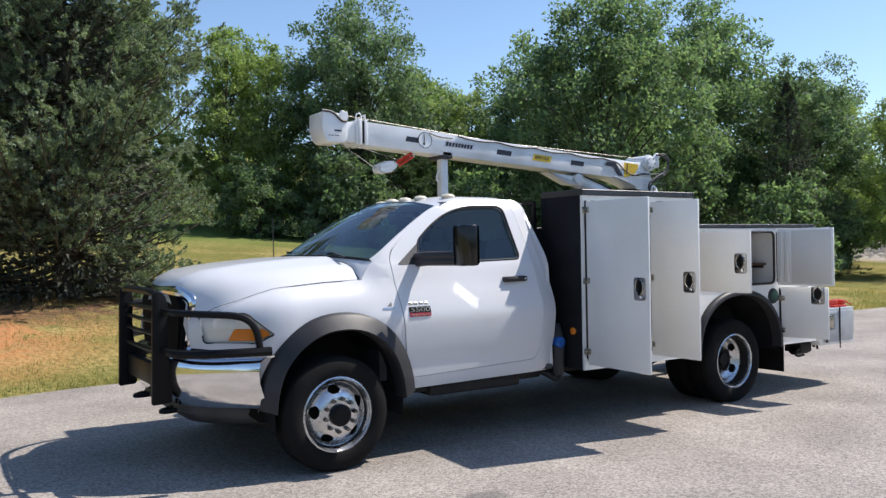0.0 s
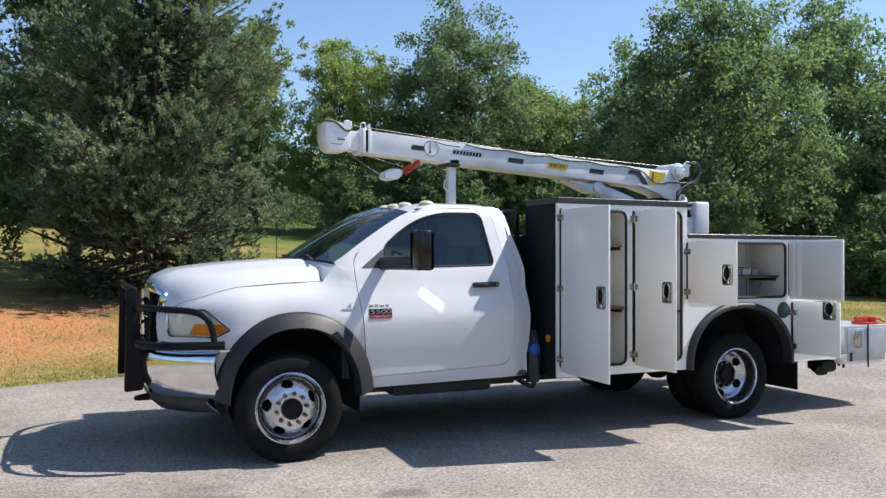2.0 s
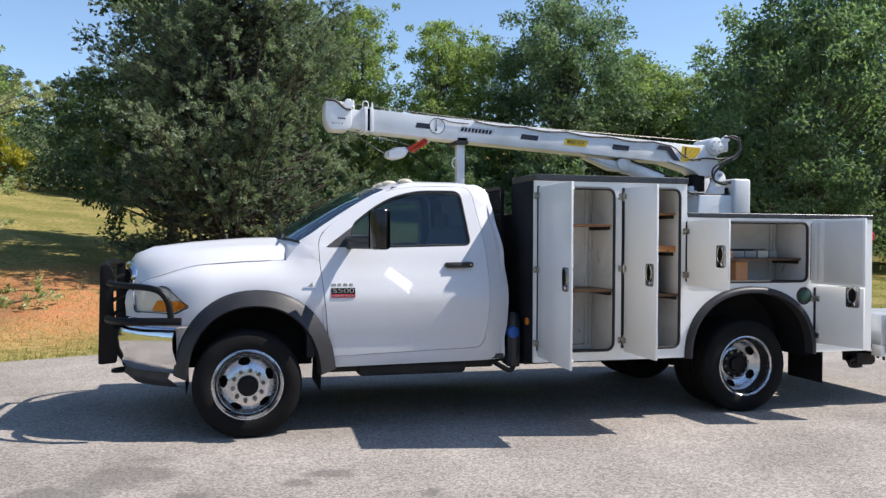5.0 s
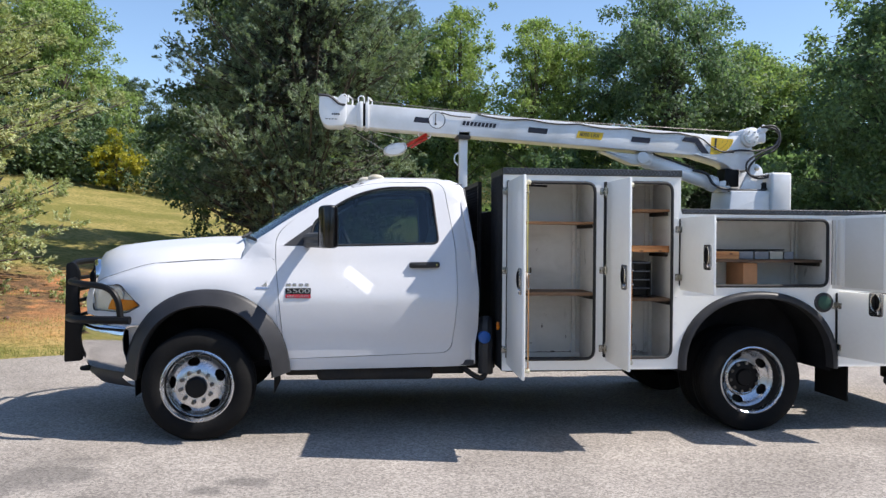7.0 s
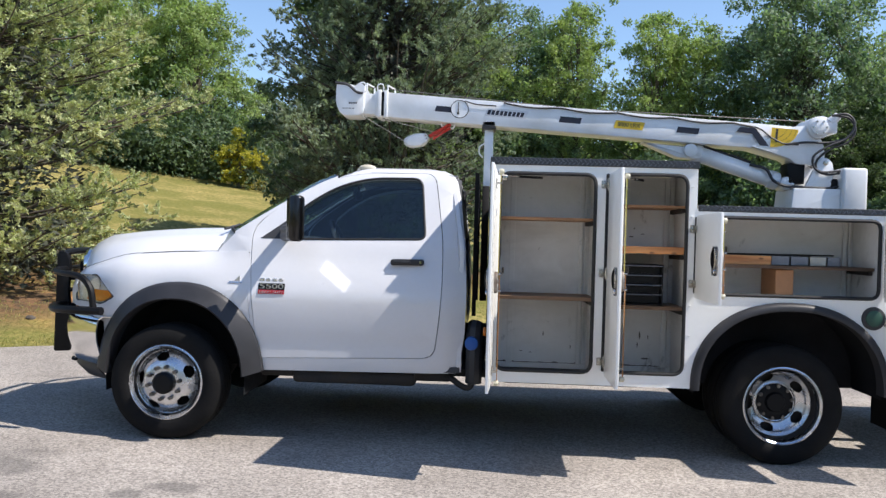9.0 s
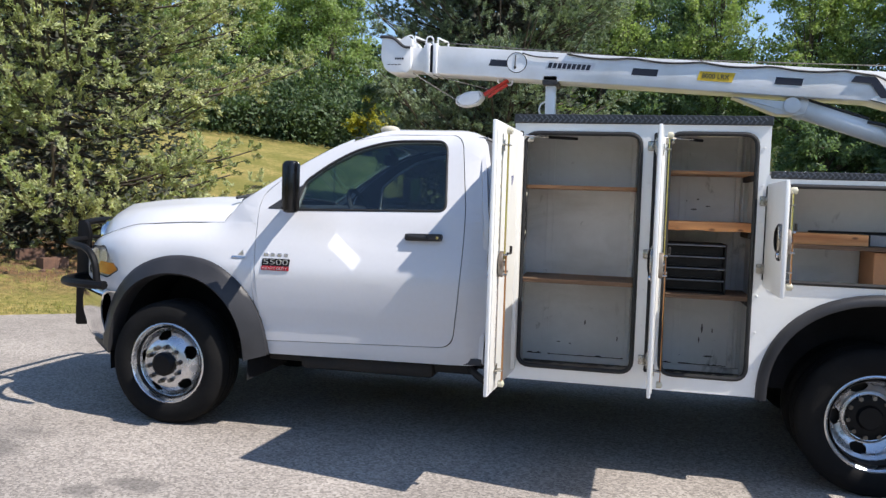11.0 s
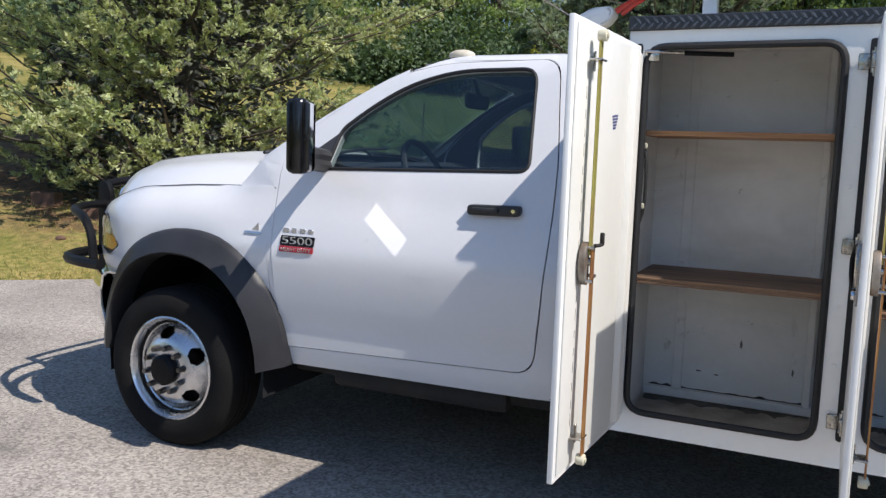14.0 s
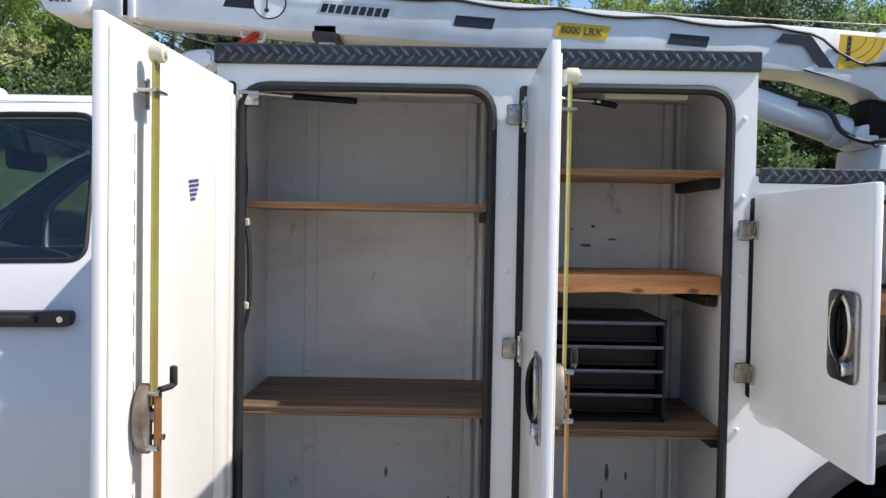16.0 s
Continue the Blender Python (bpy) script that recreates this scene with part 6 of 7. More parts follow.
tube(bm, [(4.18, BY + 0.10, 2.385), (4.62, BY + 0.10, 2.245)], 0.012, 6)
tube(bm, curve_pts([(4.6, BY + 0.06, 2.22), (4.74, BY + 0.04, 2.18), (4.80, BY + 0.02, 2.08), (4.9, BY + 0.0, 2.03), (5.05, BY - 0.02, 2.02)], 5), 0.014, 6)
part("cylinder_hose", bm, BLACKPLASTIC, cylinder)
bm = B()
box(bm, 4.93, 5.08, BY + 0.02, BY + 0.22, 2.05, 2.24, 0.01)
part("valve_block", bm, BLACKPAINT, crane)
bm = B()
box(bm, 5.285, 5.357, BY - 0.03, BY + 0.2, 2.01, 2.10, 0.012)
cyl(bm, (5.30, BY - 0.045, 2.075), (5.30, BY - 0.03, 2.075), 0.02, None, 12, 0.003)
part("swing_motor", bm, BLACKPAINT, crane, "black swing motor")
bm = B()
tube(bm, curve_pts([(4.93, BY - 0.05, 2.0), (5.0, BY - 0.055, 2.014), (5.12, BY - 0.06, 2.018), (5.25, BY - 0.055, 2.016), (5.35, BY - 0.05, 2.03)], 5), 0.009, 6)
part("base_hose", bm, BLACKPLASTIC, crane)
part("base_gasket", box(B(), 4.96, 5.56, BY - 0.095, BY + 0.36, 1.728, 1.742, 0.003, 1), SEAL, crane)
# loops of hydraulic hose
for pts in ([(5.30, BY - 0.05, 2.66), (5.42, BY - 0.06, 2.64), (5.48, BY - 0.06, 2.54), (5.42, BY - 0.06, 2.43), (5.28, BY - 0.06, 2.37), (5.16, BY - 0.06, 2.27), (5.15, BY - 0.06, 2.18), (5.24, BY - 0.06, 2.135), (5.36, BY - 0.05, 2.15)],
            [(5.27, BY - 0.06, 2.66), (5.40, BY - 0.08, 2.67), (5.465, BY - 0.08, 2.58), (5.40, BY - 0.08, 2.46), (5.25, BY - 0.08, 2.39), (5.12, BY - 0.08, 2.30), (5.12, BY - 0.08, 2.20), (5.2, BY - 0.07, 2.155), (5.36, BY - 0.06, 2.17)],
            [(4.88, BY - 0.03, 2.40), (5.05, BY - 0.04, 2.42), (5.25, BY - 0.05, 2.42), (5.4, BY - 0.06, 2.46)]):
    bm = B()
    tube(bm, curve_pts(pts, 5), 0.011, 6)
    part("hydraulic_hose", bm, BLACKPLASTIC, crane, "black looping hydraulic hose")
# wire along the boom's top, and the winch rope
bm = B()
pts = []
for k in range(34):
    x = 2.35 + k * (4.62 - 2.35) / 33
    pts.append((x, BY - 0.008, boom_mid(x) + 0.104 - 0.022 * abs(math.sin(k * 0.42)) ))
pts += [(4.68, BY - 0.012, boom_mid(4.68) + 0.06), (4.76, BY - 0.014, boom_mid(4.76) - 0.0), (4.86, BY - 0.014, 2.41), (5.0, BY - 0.02, 2.40)]
tube(bm, pts, 0.0075, 6)
tube(bm, curve_pts([(1.99, BY - 0.012, boom_mid(1.99) + 0.09), (2.1, BY - 0.012, boom_mid(2.1) + 0.068), (2.28, BY - 0.012, boom_mid(2.28) + 0.068)], 5), 0.006, 6)
part("control_cable", bm, BLACKPLASTIC, boom, "thin black control cable")
bm = B()
tube(bm, [(1.0, BY + 0.13, 2.88), (3.0, BY + 0.13, boom_mid(3.0) + 0.13), (5.15, BY + 0.13, 2.63)], 0.004, 5)
part("winch_rope", bm, DARKZINC, boom, "thin steel winch rope")
bm = B()
tube(bm, [(1.04, BY + 0.13, 2.60), (1.45, BY + 0.13, 2.36)], 0.005, 5)
tube(bm, [(1.06, BY + 0.13, 2.62), (1.72, BY + 0.13, 2.46)], 0.004, 5)
part("hook_rope", bm, ZINC, boom)
# hook block stowed on a red strap
bm = B()
prism(bm, rounded([(1.43, 2.335), (1.50, 2.31), (1.62, 2.335), (1.665, 2.40), (1.64, 2.445), (1.52, 2.44), (1.43, 2.39)], 0.035), "y", BY + 0.06, BY + 0.20, 0.02)
part("hook_block", bm, CRANEWHITE, boom, "white pear-shaped hook block")
bm = B()
tube(bm, curve_pts([(1.66, BY + 0.13, 2.42), (1.72, BY + 0.13, 2.455), (1.80, BY + 0.13, 2.50), (1.86, BY + 0.13, 2.54)], 4), 0.019, 8)
tube(bm, curve_pts([(1.70, BY + 0.12, 2.40), (1.78, BY + 0.1, 2.45), (1.86, BY + 0.1, 2.50)], 4), 0.013, 8)
part("hook", bm, RED, boom, "red steel hook")
bm = B()
tube(bm, curve_pts([(1.78, BY + 0.13, 2.56), (1.78, BY + 0.13, 2.52), (1.88, BY + 0.13, 2.50), (1.90, BY + 0.13, 2.56)], 4), 0.008, 6)
part("hook_eye", bm, CRANEWHITE, boom)
# decals: thin plates that follow the boom's slope
SLOPE = math.atan2(2.445 - 2.70, 5.0 - 1.2)


def on_boom(bm, x, dz=0.0, out=0.0):
    return shift(bm, Matrix.Translation((x, BY + out, boom_mid(x) + dz)) @ Matrix.Rotation(-SLOPE, 4, "Y"))


for x in (1.80, 2.957, 4.02):
    b = B()
    prism(b, [(-0.085, -0.026), (0.075, -0.026), (0.085, 0.026), (-0.07, 0.026)] if x < 2 else [(-0.10, -0.027), (0.095, -0.027), (0.105, 0.027), (-0.09, 0.027)], "y", -0.003, 0.001)
    part("boom_stripe", on_boom(b, x, 0.0), NAVY, boom, "dark blue stripe decal")
b = B()
prism(b, [(-0.11, 0.005), (-0.08, 0.05), (0.06, 0.05), (0.19, -0.10), (0.11, -0.10), (0.03, 0.0)], "y", -0.003, 0.001)
part("boom_chevron", on_boom(b, 4.56, 0.02, -0.0125), NAVY, boom, "dark chevron decal")
b = B()
cyl(b, (0, -0.006, 0), (0, 0.001, 0), 0.082, None, 36)
disc = part("boom_dial", on_boom(b, 1.945, 0.012), CRANEWHITE, boom, "round white boom angle dial")
b = B()
tube(b, [(0.08 * math.cos(t), -0.006, 0.08 * math.sin(t)) for t in np.linspace(0, 2 * math.pi, 30, endpoint=False)], 0.0035, 5, True)
tube(b, [(-0.015, -0.008, 0.06), (-0.01, -0.008, -0.035)], 0.004, 5)
ball(b, (-0.01, -0.01, -0.04), 0.012, seg=8)
part("dial_needle", on_boom(b, 1.945, 0.012), DARKSTEEL, disc)
b = B()
prism(b, [(-0.20, -0.038), (0.18, -0.038), (0.20, 0.036), (-0.17, 0.036)], "y", -0.0015, 0.001)
part("name_backing", on_boom(b, 2.375, 0.012), SILVER, boom, "silver nameplate")
for k in range(9):
    b = B()
    prism(b, [(-0.178 + 0.038 * k, -0.021), (-0.150 + 0.038 * k, -0.021), (-0.139 + 0.038 * k, 0.021), (-0.167 + 0.038 * k, 0.021)], "y", -0.0045, -0.001)
    part("name_bar", on_boom(b, 2.375, 0.008), NAVY, boom, "slanted dark blue nameplate bar")
b = B()
prism(b, [(-0.135, -0.036), (0.125, -0.036), (0.145, 0.036), (-0.12, 0.036)], "y", -0.003, 0.001)
plate_y = part("capacity_plate", on_boom(b, 3.49, 0.0), YELLOW, boom, "yellow model plate")
b = shift(text_mesh("8000 LRX", 0.05, 0.001, 1.0), Matrix.Translation((0, -0.0045, 0)))
part("capacity_words", on_boom(b, 3.49, 0.0), NAVY, plate_y, "black model lettering", 0)
b = B()
prism(b, [(-0.10, 0.075)] + [(-0.10 + 0.235 * math.cos(t), 0.075 - 0.175 * math.sin(t)) for t in np.linspace(0, math.pi / 2, 12)], "y", -0.003, 0.001)
fan = part("angle_plate", on_boom(b, 4.86, 0.015, -0.0125), YELLOW, boom, "yellow quadrant angle chart")
b = B()
for k in range(5):
    box(b, -0.062, -0.043, -0.0042, -0.003, -0.055 + 0.025 * k, -0.033 + 0.025 * k)
for r in (0.55, 0.75, 0.92):
    tube(b, [(-0.10 + 0.235 * r * math.cos(t), -0.0032, 0.075 - 0.175 * r * math.sin(t)) for t in np.linspace(0.05, 1.4, 14)], 0.0012, 4)
part("chart_marks", on_boom(b, 4.86, 0.015, -0.0125), NAVY, fan)
# boom rest post behind the cab
bm = B()
box(bm, 2.18, 2.262, 2.06, 2.15, 1.965, 2.49, 0.006)
rest = part("boom_rest", bm, CRANEWHITE, truck, "white boom rest post with a black pad")
part("rest_pad", box(B(), 2.155, 2.285, 2.0, 2.28, 2.485, 2.565, 0.012), BLACKPLASTIC, rest)
bm = B()
tube(bm, curve_pts([(2.18, 2.08, 2.36), (2.14, 2.08, 2.33), (2.135, 2.08, 2.27), (2.17, 2.08, 2.23)], 5), 0.008, 6)
part("rest_handle", bm, CRANEWHITE, rest)
bm = B()
box(bm, 2.175, 2.24, 2.05, 2.16, 0.90, 1.965, 0.006)
part("rest_foot", bm, DARKSTEEL, rest)
# expanded-metal cab guard
bm = B()
guard_frame = part("cab_guard", box(bm, 2.13, 2.16, 0.50, 0.53, 0.9, 1.955), BLACKPAINT, truck, "black expanded-metal cab guard")
part("guard_post", box(B(), 2.13, 2.16, 2.15, 2.18, 0.9, 1.955), BLACKPAINT, guard_frame)
for z in (1.45, 1.93):
    part("guard_rail", box(B(), 2.13, 2.16, 0.531, 2.149, z, z + 0.03), BLACKPAINT, guard_frame)
bm = B()
n = 34
for k in range(-12, n):
    y0 = 0.53 + k * 0.048
    for a, b_ in (((y0, 1.46), (y0 + 0.47, 1.93)), ((y0 + 0.47, 1.46), (y0, 1.93))):
        (ya, za), (yb, zb) = a, b_
        t0 = max(0, (0.53 - min(ya, yb)) / 0.47)
        t1 = min(1, (2.15 - min(ya, yb)) / 0.47)
        if t1 <= t0:
            continue
        if ya < yb:
            p, q = (ya + 0.47 * t0, za + 0.47 * t0), (ya + 0.47 * t1, za + 0.47 * t1)
        else:
            p, q = (yb + 0.47 * t0, zb - 0.47 * t0), (yb + 0.47 * t1, zb - 0.47 * t1)
        tube(bm, [(2.145, *p), (2.145, *q)], 0.0065, 4)
tagged(part("guard_mesh", bm, BLACKPAINT, guard_frame), kind="stuff")
# rear step bumper, locker and vice
bm = B()
box(bm, 5.53, 6.42, 0.16, 2.24, 0.50, 0.54, 0.01)
for k in range(21):
    box(bm, 5.56 + 0.04 * k, 5.58 + 0.04 * k, 0.145, 0.165, 0.495, 0.545)
rear = part("rear_bumper", bm, BLACKPAINT, truck, "black grated rear step bumper")
LOCKER = material("dull_locker_steel", (0.50, 0.52, 0.55), 0.4, 0.3, second=(0.40, 0.42, 0.45), scale=6, fine=50, vary=0.08)
locker = part("bumper_locker", box(B(), 5.66, 6.28, 0.03, 0.62, 0.545, 0.83, 0.012), LOCKER, rear, "grey steel locker on the rear bumper")
part("locker_skirt", box(B(), 5.665, 6.275, 0.035, 0.155, 0.44, 0.544, 0.006), BODYWHITE, rear)
part("locker_door", box(B(), 5.70, 6.24, 0.016, 0.03, 0.47, 0.80, 0.006), LOCKER, rear)
part("locker_strap", box(B(), 5.97, 5.985, 0.004, 0.016, 0.40, 0.84, 0.003, 1), DARKSTEEL, rear, "dark steel strap")
part("locker_latch_plate", box(B(), 5.80, 5.90, 0.012, 0.017, 0.60, 0.78, 0.003, 1), GREYBIN, rear)
part("locker_latch", box(B(), 5.78, 5.86, 0.006, 0.016, 0.62, 0.76, 0.004), ZINC, rear, "steel locker latch")
part("locker_hinge", box(B(), 5.72, 5.75, 0.006, 0.016, 0.47, 0.56, 0.003), DARKSTEEL, rear)
bm = B()
box(bm, 5.55, 5.75, 0.20, 0.40, 0.36, 0.46, 0.012)
cyl(bm, (5.55, 0.30, 0.38), (5.80, 0.30, 0.38), 0.055, None, 16, 0.01)
tube(bm, curve_pts([(5.52, 0.2, 0.40), (5.47, 0.2, 0.38), (5.47, 0.2, 0.34), (5.52, 0.2, 0.33), (5.60, 0.2, 0.335)], 4), 0.014)
tube(bm, curve_pts([(5.78, 0.2, 0.40), (5.80, 0.2, 0.49), (5.84, 0.2, 0.49), (5.85, 0.2, 0.38)], 4), 0.013)
box(bm, 5.56, 5.70, 0.25, 0.35, 0.45, 0.505)
part("pintle_hitch", bm, DARKSTEEL, rear, "rusty pintle hitch")
bm = B()
box(bm, 5.96, 6.20, 0.06, 0.2, 0.831, 0.855, 0.008)
box(bm, 5.98, 6.05, 0.07, 0.19, 0.855, 0.91, 0.01)
box(bm, 6.11, 6.18, 0.07, 0.19, 0.855, 0.91, 0.01)
tube(bm, [(6.18, 0.13, 0.88), (6.30, 0.13, 0.88)], 0.014)
tube(bm, [(6.29, 0.06, 0.85), (6.29, 0.2, 0.90)], 0.007)
part("bench_vice", bm, RED, rear, "red bench vice")

# white rope guards over the boom's head
for x in (1.03, 1.20):
    bm = B()
    top = boom_mid(x) + 0.175
    tube(bm, curve_pts([(x - 0.02, BY + 0.03, top - 0.09), (x - 0.02, BY + 0.03, top), (x + 0.03, BY + 0.03, top), (x + 0.03, BY + 0.03, top - 0.09)], 4), 0.006, 6)
    part("rope_guard", bm, CRANEWHITE, boom)
# ---------------------------------------------------------------- trees
def leaf_mesh(name, pos, axis, length, width, mat, rng, tri=False):
    """Many small leaves: each a bent blade at pos along axis."""
    n = len(pos)
    axis = axis / (np.linalg.norm(axis, axis=1, keepdims=True) + 1e-9)
    rnd = rng.normal(size=(n, 3)) * 0.75 + np.array([0.75, -0.25, 0.75])
    side = np.cross(axis, rnd)
    side /= np.linalg.norm(side, axis=1, keepdims=True) + 1e-9
    L, W = length[:, None], width[:, None]
    tip = pos + axis * L
    if tri:
        v = np.stack([pos - side * W * 0.5, pos + side * W * 0.5, tip], 1).reshape(-1, 3)
        k = 3
    else:
        mid = pos + axis * L * 0.5
        v = np.stack([pos, mid + side * W * 0.5, tip, mid - side * W * 0.5], 1).reshape(-1, 3)
        k = 4
    me = bpy.data.meshes.new(name)
    me.vertices.add(n * k)
    me.vertices.foreach_set("co", v.astype(np.float32).ravel())
    me.loops.add(n * k)
    me.loops.foreach_set("vertex_index", np.arange(n * k, dtype=np.int32))
    me.polygons.add(n)
    me.polygons.foreach_set("loop_start", np.arange(0, n * k, k, dtype=np.int32))
    me.update(calc_edges=True)
    me.materials.append(mat)
    return me


def twig_tubes(bm, lines, seg=4):
    for pts, r0, r1 in lines:
        tube(bm, pts, r0, seg, False, r1)


def cedar(seed, height, radius, n_limbs, per_limb, mat, skirt=0.06, leaf=1.0, taper=0.75, fan=6):
    """An eastern cedar: boughs in ragged layers from the ground up, each hung with separate tufts of short sprays."""
    rng = np.random.default_rng(seed)
    tree = thing("cedar_tree", "dense dark green cedar with limbs down to the grass", "tree")
    lines = [([(0, 0, -0.4), (0.05, 0.03, height * 0.3), (-0.05, 0.05, height * 0.65), (0.02, 0, height * 0.97)], 0.22, 0.03)]
    P, A = [], []
    for i in range(n_limbs):
        if i % fan == 0:
            bough = ((i + fan * rng.random()) / n_limbs, rng.uniform(0.66, 1.18), i // fan * 2.4 + rng.normal() * 0.4, rng.uniform(-0.12, 0.30))
        t = min(max(bough[0] + rng.normal() * 0.010, 0.0), 0.995)
        z = height * (skirt + (0.97 - skirt) * t ** 0.9)
        reach = radius * (min(1, 0.84 + 0.8 * t) if t < 0.22 else ((1 - t) / 0.78) ** taper) * bough[1] * rng.uniform(0.75, 1.08) + 0.12
        az = bough[2] + rng.normal() * 0.26
        rise = bough[3] + rng.normal() * 0.05 + 0.6 * t
        d = np.array([math.cos(az), math.sin(az), 0])
        m = max(5, int(reach * 4))
        s = np.linspace(0, 1, m)
        sag = -0.25 * reach * np.sin(s * math.pi) * (1 - t)
        limb = np.array([0, 0, z]) + np.outer(s * reach, d) + np.outer(s * reach * rise * (0.35 + 0.65 * s) + sag * 0.5, [0, 0, 1])
        limb += np.cumsum(rng.normal(scale=0.025, size=limb.shape), 0)
        limb[:, 2] = np.maximum(limb[:, 2], 0.12)
        lines.append(([tuple(q) for q in limb[::2]] + [tuple(limb[-1])], 0.03 * (1 - t) + 0.010, 0.005))
        across = np.array([-d[1], d[0], 0.0])
        # tufts stand along the limb and on its side twigs, with air between them
        nodes = max(3, int(2 + reach * 3.4))
        u = np.append(0.2 + 0.78 * rng.random(nodes - 1) ** 0.75, 1.0)
        at = np.stack([np.interp(u, s, limb[:, c]) for c in range(3)], 1)
        side = rng.normal(size=nodes) * (0.06 + 0.32 * (1.05 - u) * reach / 2.0)
        tuft = at + np.outer(side, across) + np.outer(np.abs(side) * 0.4, d) + np.outer(rng.normal(scale=0.09, size=nodes), [0, 0, 1])
        k = max(nodes, int(per_limb * (0.3 + reach / radius) / 7))
        pick = rng.integers(0, nodes, k)
        off = rng.normal(size=(k, 3)) * [0.085, 0.085, 0.06] * leaf
        base = tuft[pick] + off
        grow = off * 5.5 + d * 0.45 + np.array([0, 0, 1]) * rng.uniform(0.1, 0.75, k)[:, None] + rng.normal(scale=0.25, size=(k, 3))
        grow /= np.linalg.norm(grow, axis=1, keepdims=True)
        # each shoot is a short plume: leaves set round its axis, closing to a tip
        for b, g, w in zip(base, grow, rng.uniform(0.55, 1.35, k)):
            q = int(44 * w)
            along = rng.random((q, 1)) ** 0.85
            ray = rng.normal(size=(q, 3))
            ray -= np.outer(ray @ g, g)
            ray /= np.linalg.norm(ray, axis=1, keepdims=True) + 1e-9
            P.append(b + g * along * 0.19 * w * leaf + ray * (1.05 - along) * 0.05 * w * leaf * rng.random((q, 1)) ** 0.5)
            A.append(g * 0.9 + ray * 0.65 + rng.normal(scale=0.25, size=(q, 3)))
    P, A = np.concatenate(P), np.concatenate(A)
    n = len(P)
    crown = new("crown", leaf_mesh("crown", P, A, leaf * rng.uniform(0.036, 0.076, n), leaf * rng.uniform(0.022, 0.039, n), mat, rng, True))
    crown.parent = tree
    # old dead sprays fill the inside, coloured dark so the gaps read as shade
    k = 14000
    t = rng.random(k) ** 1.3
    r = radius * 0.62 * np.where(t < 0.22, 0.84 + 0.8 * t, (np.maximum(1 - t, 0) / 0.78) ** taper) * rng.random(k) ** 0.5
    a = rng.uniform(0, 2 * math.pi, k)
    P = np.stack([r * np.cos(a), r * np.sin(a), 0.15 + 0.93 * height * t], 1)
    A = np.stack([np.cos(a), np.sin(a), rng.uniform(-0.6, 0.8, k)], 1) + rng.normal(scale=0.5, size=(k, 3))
    inside = new("old_shade_sprays", leaf_mesh("old_shade_sprays", P, A, rng.uniform(0.09, 0.18, k), rng.uniform(0.04, 0.08, k), SHADESPRAY, rng, True))
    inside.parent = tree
    bm = B()
    twig_tubes(bm, lines)
    part("trunk", bm, BARK, tree)
    return tree


def broadleaf(seed, height, width, n_boughs, leaves, mat, leaf=0.13, airy=0.0, base=0.14, label="full green broadleaf tree at the field's edge"):
    """A broadleaf tree: forked trunk, boughs, and leaf clumps with gaps between them."""
    rng = np.random.default_rng(seed)
    tree = thing("broadleaf_tree", label, "tree")
    lines = [([(0, 0, -0.4), (0.08, 0, height * 0.2), (0.0, 0.1, height * 0.5), (0.1, 0, height * 0.85)], 0.16, 0.03)]
    P, A, S = [], [], []
    for i in range(n_boughs):
        t = (i + rng.random()) / n_boughs
        z0 = height * (base * 0.5 + 0.6 * t)
        az = i * 2.399 + rng.normal() * 0.4
        zc = height * (base + (0.96 - base) * t)
        prof = math.sin(math.pi * min(1, 0.12 + 0.86 * t) ** 0.85) ** 0.7
        reach = 0.5 * width * prof * rng.uniform(0.35, 1.1) ** 0.6
        c = np.array([math.cos(az) * reach, math.sin(az) * reach, zc + rng.normal() * 0.25])
        lines.append(([(0, 0, z0 * 0.8), tuple(c * [0.5, 0.5, 0] + [0, 0, (z0 * 0.8 + c[2]) / 2]), tuple(c)], 0.05, 0.012))
        for _ in range(12):
            cc = c + rng.normal(scale=0.5 * width / 5, size=3) * [1, 1, 0.8]
            if _ % 2 == 0:
                lines.append(([tuple(c), tuple((c + cc) / 2 + rng.normal(scale=0.06, size=3)), tuple(cc)], 0.014, 0.004))
            k = int(leaves * 0.47 * rng.uniform(0.5, 1.5))
            rad = rng.uniform(0.2, 0.46) * width / 5
            q = rng.normal(size=(k, 3))
            q /= np.linalg.norm(q, axis=1, keepdims=True)
            q *= rad * rng.random((k, 1)) ** 0.45 * [1.1, 1.1, 0.9]
            P.append(cc + q)
            A.append(q / rad * 0.6 + rng.normal(scale=0.7, size=(k, 3)) + [0, 0, -0.15])
    P, A = np.concatenate(P), np.concatenate(A)
    n = len(P)
    crown = new("crown", leaf_mesh("crown", P, A, rng.uniform(0.7, 1.3, n) * leaf, rng.uniform(0.6, 0.95, n) * leaf, mat, rng, True))
    crown.parent = tree
    bm = B()
    twig_tubes(bm, lines)
    part("trunk", bm, BARK, tree)
    return tree


def stand(tree, x, y, scale=(1, 1, 1), turn=0.0, sink=0.1):
    tree.matrix_basis = Matrix.Translation((x, y, ground_z(x, y) - sink)) @ Matrix.Rotation(turn, 4, "Z") @ Matrix.Diagonal((*scale, 1))
    return tree


def plant(tree, x, y, s, turn, tall=1.0):
    ob = copy_thing(tree, Matrix.Translation((x, y, ground_z(x, y) - 0.1)) @ Matrix.Rotation(turn, 4, "Z"))
    ob.scale = (s, s, s * tall)
    return ob


